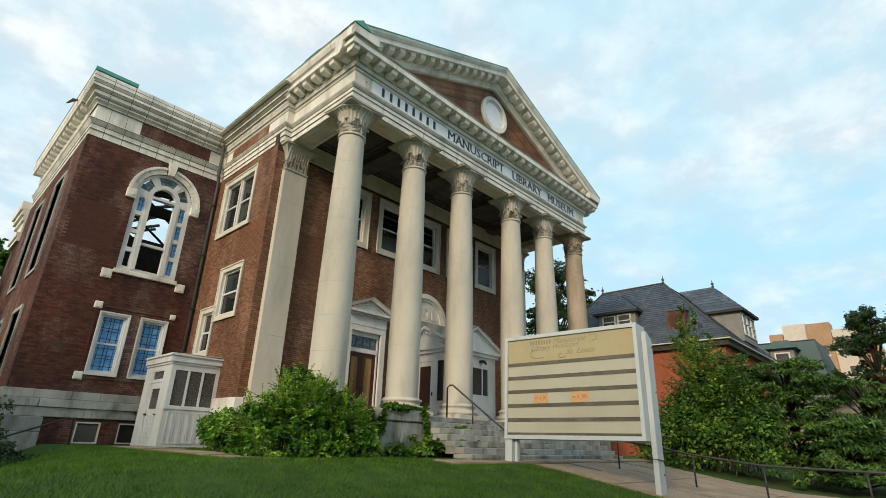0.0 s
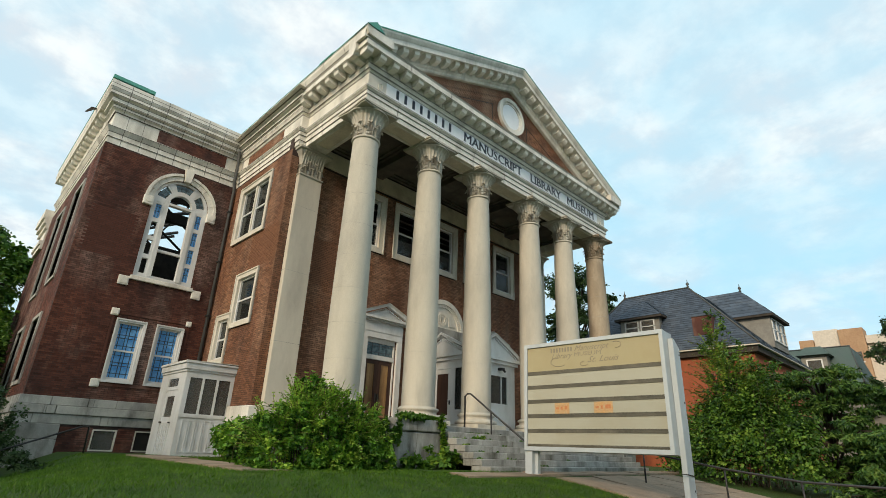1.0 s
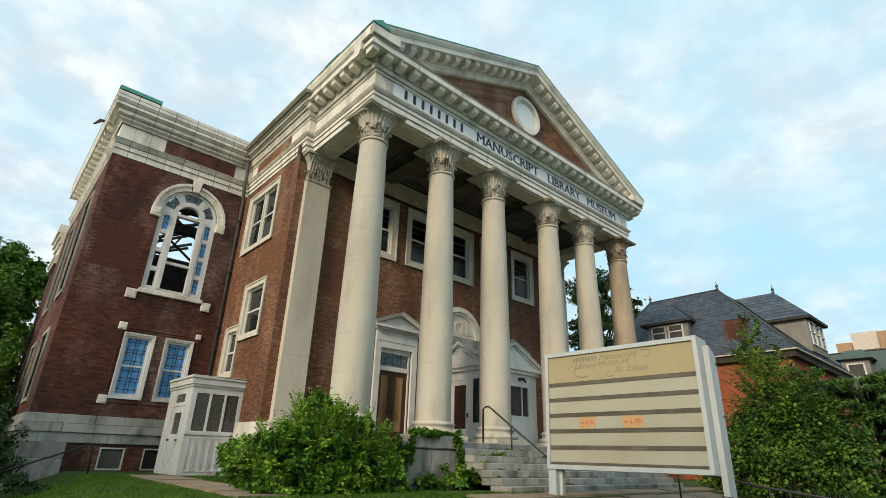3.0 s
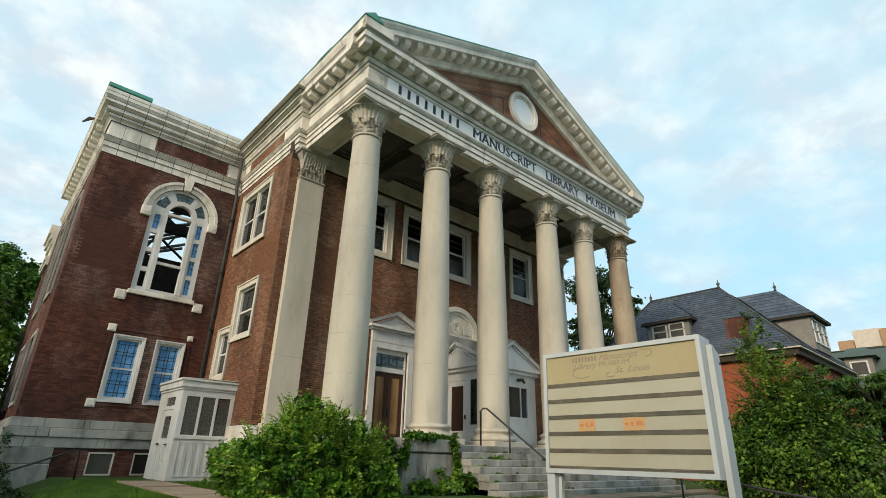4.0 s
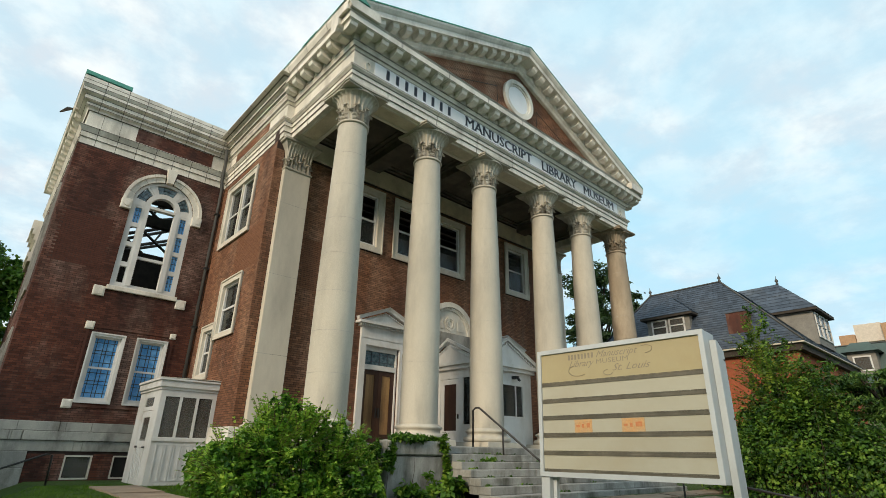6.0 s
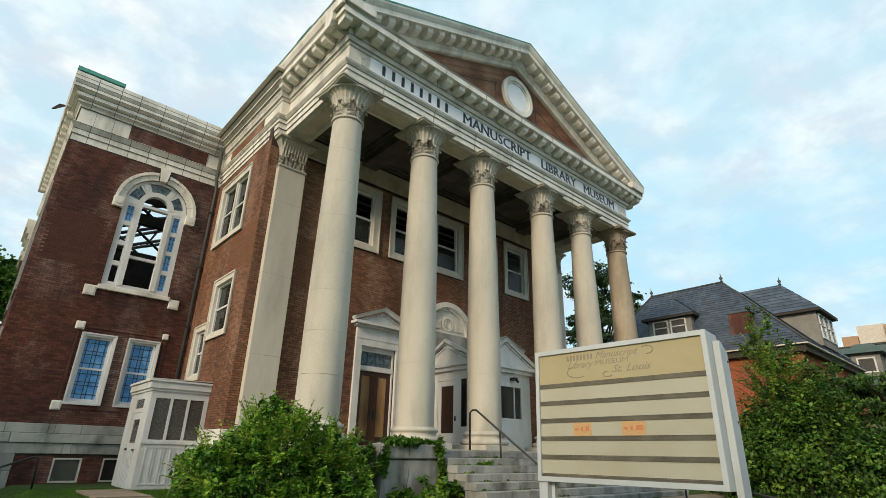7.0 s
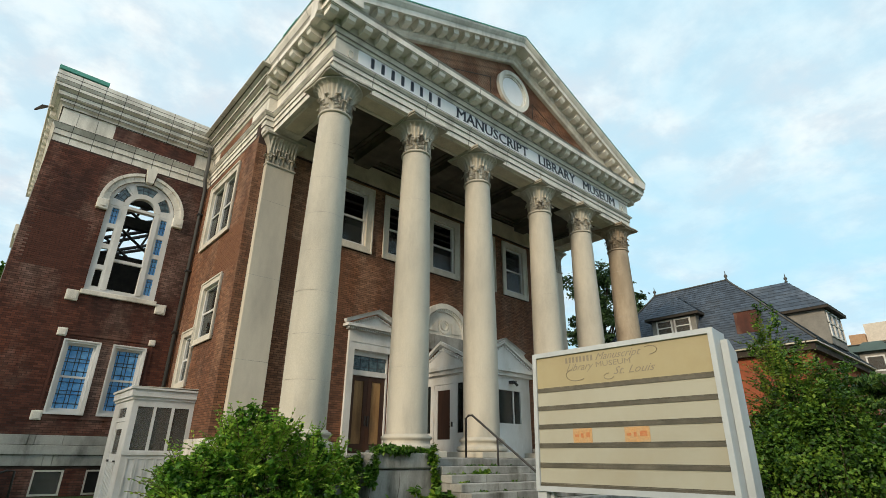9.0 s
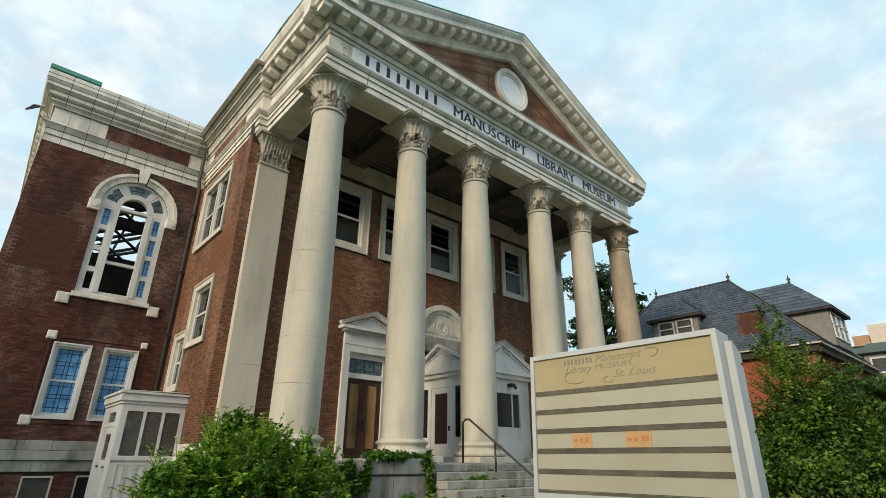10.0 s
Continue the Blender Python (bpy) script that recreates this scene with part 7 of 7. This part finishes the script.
part("chimney_stub", boxed(24.55, 25.6, -2.95, -1.80, 6.6, 8.36), M_BRICK, hs, "bricked-up dormer")
part("stack_cap", boxed(24.5, 25.65, -3.0, -1.75, 8.361, 8.42), M_SLATE, hs)

h2 = thing("house", "grey shingled house with green-grey hip roof and dormer down the street", "house")
part("wall", boxed(41.0, 50.0, -7.5, 1.0, -1.4, 5.7), M_SHINGLE, h2)
bm = bmesh.new()
vb = [bm.verts.new(p) for p in ((40.4, -7.8, 5.7), (50.6, -7.8, 5.7), (50.6, 1.4, 5.7), (40.4, 1.4, 5.7), (43.2, -7.1, 8.9), (47.5, -7.1, 8.9), (47.5, -1.0, 8.9), (43.2, -1.0, 8.9))]
for f in ((0, 1, 5, 4), (1, 2, 6, 5), (2, 3, 7, 6), (3, 0, 4, 7), (4, 5, 6, 7), (3, 2, 1, 0)):
    bm.faces.new([vb[i] for i in f])
part("roof", bm, M_ROOF_GREEN, h2, "green-grey hip roof")
bm = bmesh.new()
tube(bm, [(40.4, -7.82, 5.72), (43.2, -7.12, 8.92), (43.2, -1.0, 8.92)], 0.06, 6)
part("ridge_cap", bm, M_PIPE, h2, "grey metal ridge")
dm = part("dormer", boxed(40.9, 43.6, -5.8, -4.1, 6.3, 8.0), M_SHINGLE, h2, "shingled dormer")
bm = bmesh.new()
vb = [bm.verts.new(p) for p in ((40.5, -6.1, 8.0), (44.0, -6.1, 8.0), (44.0, -3.8, 8.0), (40.5, -3.8, 8.0), (41.3, -5.5, 8.75), (44.0, -5.5, 8.75), (44.0, -4.4, 8.75), (41.3, -4.4, 8.75))]
for f in ((0, 1, 5, 4), (1, 2, 6, 5), (2, 3, 7, 6), (3, 0, 4, 7), (4, 5, 6, 7), (3, 2, 1, 0)):
    bm.faces.new([vb[i] for i in f])
part("dormer_roof", bm, M_ROOF_GREEN, dm)
bars("window", ring(-5.5, -4.4, 6.6, 7.7, 0.1), -0.05, -0.001, on_x(40.9), M_WHITE, dm)
bars("pane", [(-5.4, -4.5, 6.7, 7.6)], -0.02, -0.003, on_x(40.9), M_GLASS_HAZE, dm)
part("side_wing", boxed(42.0, 49.0, -9.6, -7.55, -1.4, 4.6), M_SHINGLE, h2)
bm = bmesh.new()
slab(bm, [(41.7, -9.9, 4.6), (49.3, -9.9, 4.6), (48.6, -7.6, 5.75), (42.4, -7.6, 5.75)], (0, 0, 0.12))
part("roof", bm, M_ROOF_GREEN, h2, "low grey roof")

apt = thing("apartment_building", "tall tan brick apartment building with pale bands, far off", "building")
part("wall", boxed(74.0, 92.0, -9.5, 3.2, -1.5, 14.2), M_PALE, apt, "pale facade")
for y0, y1, zt in ((-9.8, -7.6, 15.4), (-5.2, -2.6, 16.2), (0.2, 1.8, 15.2), (2.4, 3.5, 13.6)):
    part("brick_bay", boxed(73.2, 76.0, y0, y1, -1.5, zt), M_TAN, apt, "tan brick bay")
part("parapet", boxed(73.6, 77.0, -2.55, 0.15, 14.2, 16.4), M_PALE, apt)
part("parapet", boxed(73.5, 77.0, -7.55, -5.25, 14.2, 15.2), M_PALE, apt)
for k in range(5):
    for y in (-8.9, -6.6, -4.2, -1.4, 0.9):
        x = 73.14 if -9.8 < y < -7.6 or -5.2 < y < -2.6 or 0.2 < y < 1.8 else 73.94
        w = part("window", boxed(x, x + 0.05, y - 0.35, y + 0.35, 1.2 + 2.7 * k, 2.4 + 2.7 * k), M_GLASS_HAZE, apt)
        part("window_frame", boxed(x - 0.03, x - 0.001, y - 0.5, y + 0.5, 1.05 + 2.7 * k, 1.19 + 2.7 * k), M_WHITE, w)
# unseen trees, added to cut low sky light and shade the lower walls
for i, (x, y, h) in enumerate(((-33, -6, 10.5), (-29, 1, 14), (-33, 14, 15), (-30, -18, 15), (-22, -36, 17), (-10, -37, 18), (2, -37, 17), (14, -38, 18), (27, -38, 17), (40, -37, 17))):
    tree("unseen leafy tree across the road, added to cut low sky light" if y < -30 else "unseen leafy tree to the west, added to shade the lower walls", (x, y, -1.4), h, 5.5, M_TREE_DARK, 50 + i, 4200, 0.75, 0.3, 34, 0.1, "surrounding trees")
road = bmesh.new()
slab(road, [(-400, -30, -1.47), (400, -30, -1.47), (400, -19.5, -1.47), (-400, -19.5, -1.47)], (0, 0, 0.08))
tagged(part("road", road, M_ASPHALT), "grey asphalt street along the front", "road", kind="structure")

# ---- bricks ----
def brick_mesh(axis, inward, mat):
    bm = bmesh.new()
    if axis == "y":
        box(bm, 0, BOND - 0.013, min(0, inward * 0.03), max(0, inward * 0.03), 0, COURSE - 0.013)
    else:
        box(bm, min(0, inward * 0.03), max(0, inward * 0.03), 0, BOND - 0.013, 0, COURSE - 0.013)
    me = bpy.data.meshes.new("brick")
    bm.to_mesh(me)
    bm.free()
    me.materials.append(mat)
    return me


def lay(parent, axis, face, inward, u0, u1, z0, z1, holes, single=None, arch=None, seed=1, mat=M_BRICK):
    """Lays running-bond courses on a wall; those inside the stretch 'single' become parts of their own, up to 280."""
    rs = random.Random(seed)
    vs, fs = [], []
    count = 0
    me = brick_mesh(axis, inward, mat)
    r = 0
    z = z0 + 0.004
    while z + COURSE <= z1:
        u = u0 - (BOND / 2 if r % 2 else 0)
        while u < u1:
            a, c = max(u, u0), min(u + BOND - 0.013, u1)
            segs = [(a, c)]
            for h in holes:
                if h[2] < z + COURSE - 0.013 and h[3] > z:
                    nxt = []
                    for p, q in segs:
                        if q <= h[0] or p >= h[1]:
                            nxt.append((p, q))
                        else:
                            if p < h[0]:
                                nxt.append((p, h[0]))
                            if q > h[1]:
                                nxt.append((h[1], q))
                    segs = nxt
            if arch:
                zc = z + COURSE / 2
                if zc > arch[1]:
                    half = math.sqrt(max(0.0, arch[2] ** 2 - (zc - arch[1]) ** 2))
                    nxt = []
                    for p, q in segs:
                        if q <= arch[0] - half or p >= arch[0] + half or half == 0:
                            nxt.append((p, q))
                        else:
                            if p < arch[0] - half:
                                nxt.append((p, arch[0] - half))
                            if q > arch[0] + half:
                                nxt.append((arch[0] + half, q))
                    segs = nxt
            for p, q in segs:
                if q - p < 0.02:
                    continue
                off = rs.uniform(-0.003, 0.003)
                if single and q - p > BOND - 0.015 and single[0] <= p and q <= single[1] and single[2] <= z <= single[3] and count < 280:
                    ob = new("brick", me)
                    ob.parent = parent
                    ob.location = (p, face + off, z) if axis == "y" else (face + off, p, z)
                    count += 1
                    continue
                e = len(vs)
                f0, f1 = face + off, face + inward * 0.03
                zt = z + COURSE - 0.013
                if axis == "y":
                    vs += [(p, f0, z), (q, f0, z), (q, f0, zt), (p, f0, zt), (p, f1, z), (q, f1, z), (q, f1, zt), (p, f1, zt)]
                else:
                    vs += [(f0, q, z), (f0, p, z), (f0, p, zt), (f0, q, zt), (f1, q, z), (f1, p, z), (f1, p, zt), (f1, q, zt)]
                fs += [(e, e + 1, e + 2, e + 3), (e, e + 4, e + 5, e + 1), (e + 3, e + 2, e + 6, e + 7), (e, e + 3, e + 7, e + 4), (e + 1, e + 5, e + 6, e + 2)]
            u += BOND
        z += COURSE
        r += 1
    tagged(part_raw("brickwork", vs, fs, mat, parent), "courses of brick in running bond", kind="stuff")


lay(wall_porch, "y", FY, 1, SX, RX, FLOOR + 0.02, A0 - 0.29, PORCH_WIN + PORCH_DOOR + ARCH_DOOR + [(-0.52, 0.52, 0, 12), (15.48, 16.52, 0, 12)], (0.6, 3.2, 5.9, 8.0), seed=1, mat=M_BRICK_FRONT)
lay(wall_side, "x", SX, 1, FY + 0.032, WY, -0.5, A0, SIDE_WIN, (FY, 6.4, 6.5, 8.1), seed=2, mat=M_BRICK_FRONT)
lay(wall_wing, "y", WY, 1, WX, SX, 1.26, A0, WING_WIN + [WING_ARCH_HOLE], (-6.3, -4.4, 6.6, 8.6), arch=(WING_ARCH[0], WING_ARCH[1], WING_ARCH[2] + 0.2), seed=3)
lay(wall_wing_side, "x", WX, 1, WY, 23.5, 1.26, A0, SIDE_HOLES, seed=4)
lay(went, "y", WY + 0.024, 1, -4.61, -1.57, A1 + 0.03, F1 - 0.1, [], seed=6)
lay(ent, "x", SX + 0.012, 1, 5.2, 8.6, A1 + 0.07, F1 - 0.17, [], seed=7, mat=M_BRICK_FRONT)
for zz in np.arange(C1 + 0.01, AZ - drop - 0.1, COURSE):
    half = (AZ - drop - zz) / math.tan(SL) - 0.1
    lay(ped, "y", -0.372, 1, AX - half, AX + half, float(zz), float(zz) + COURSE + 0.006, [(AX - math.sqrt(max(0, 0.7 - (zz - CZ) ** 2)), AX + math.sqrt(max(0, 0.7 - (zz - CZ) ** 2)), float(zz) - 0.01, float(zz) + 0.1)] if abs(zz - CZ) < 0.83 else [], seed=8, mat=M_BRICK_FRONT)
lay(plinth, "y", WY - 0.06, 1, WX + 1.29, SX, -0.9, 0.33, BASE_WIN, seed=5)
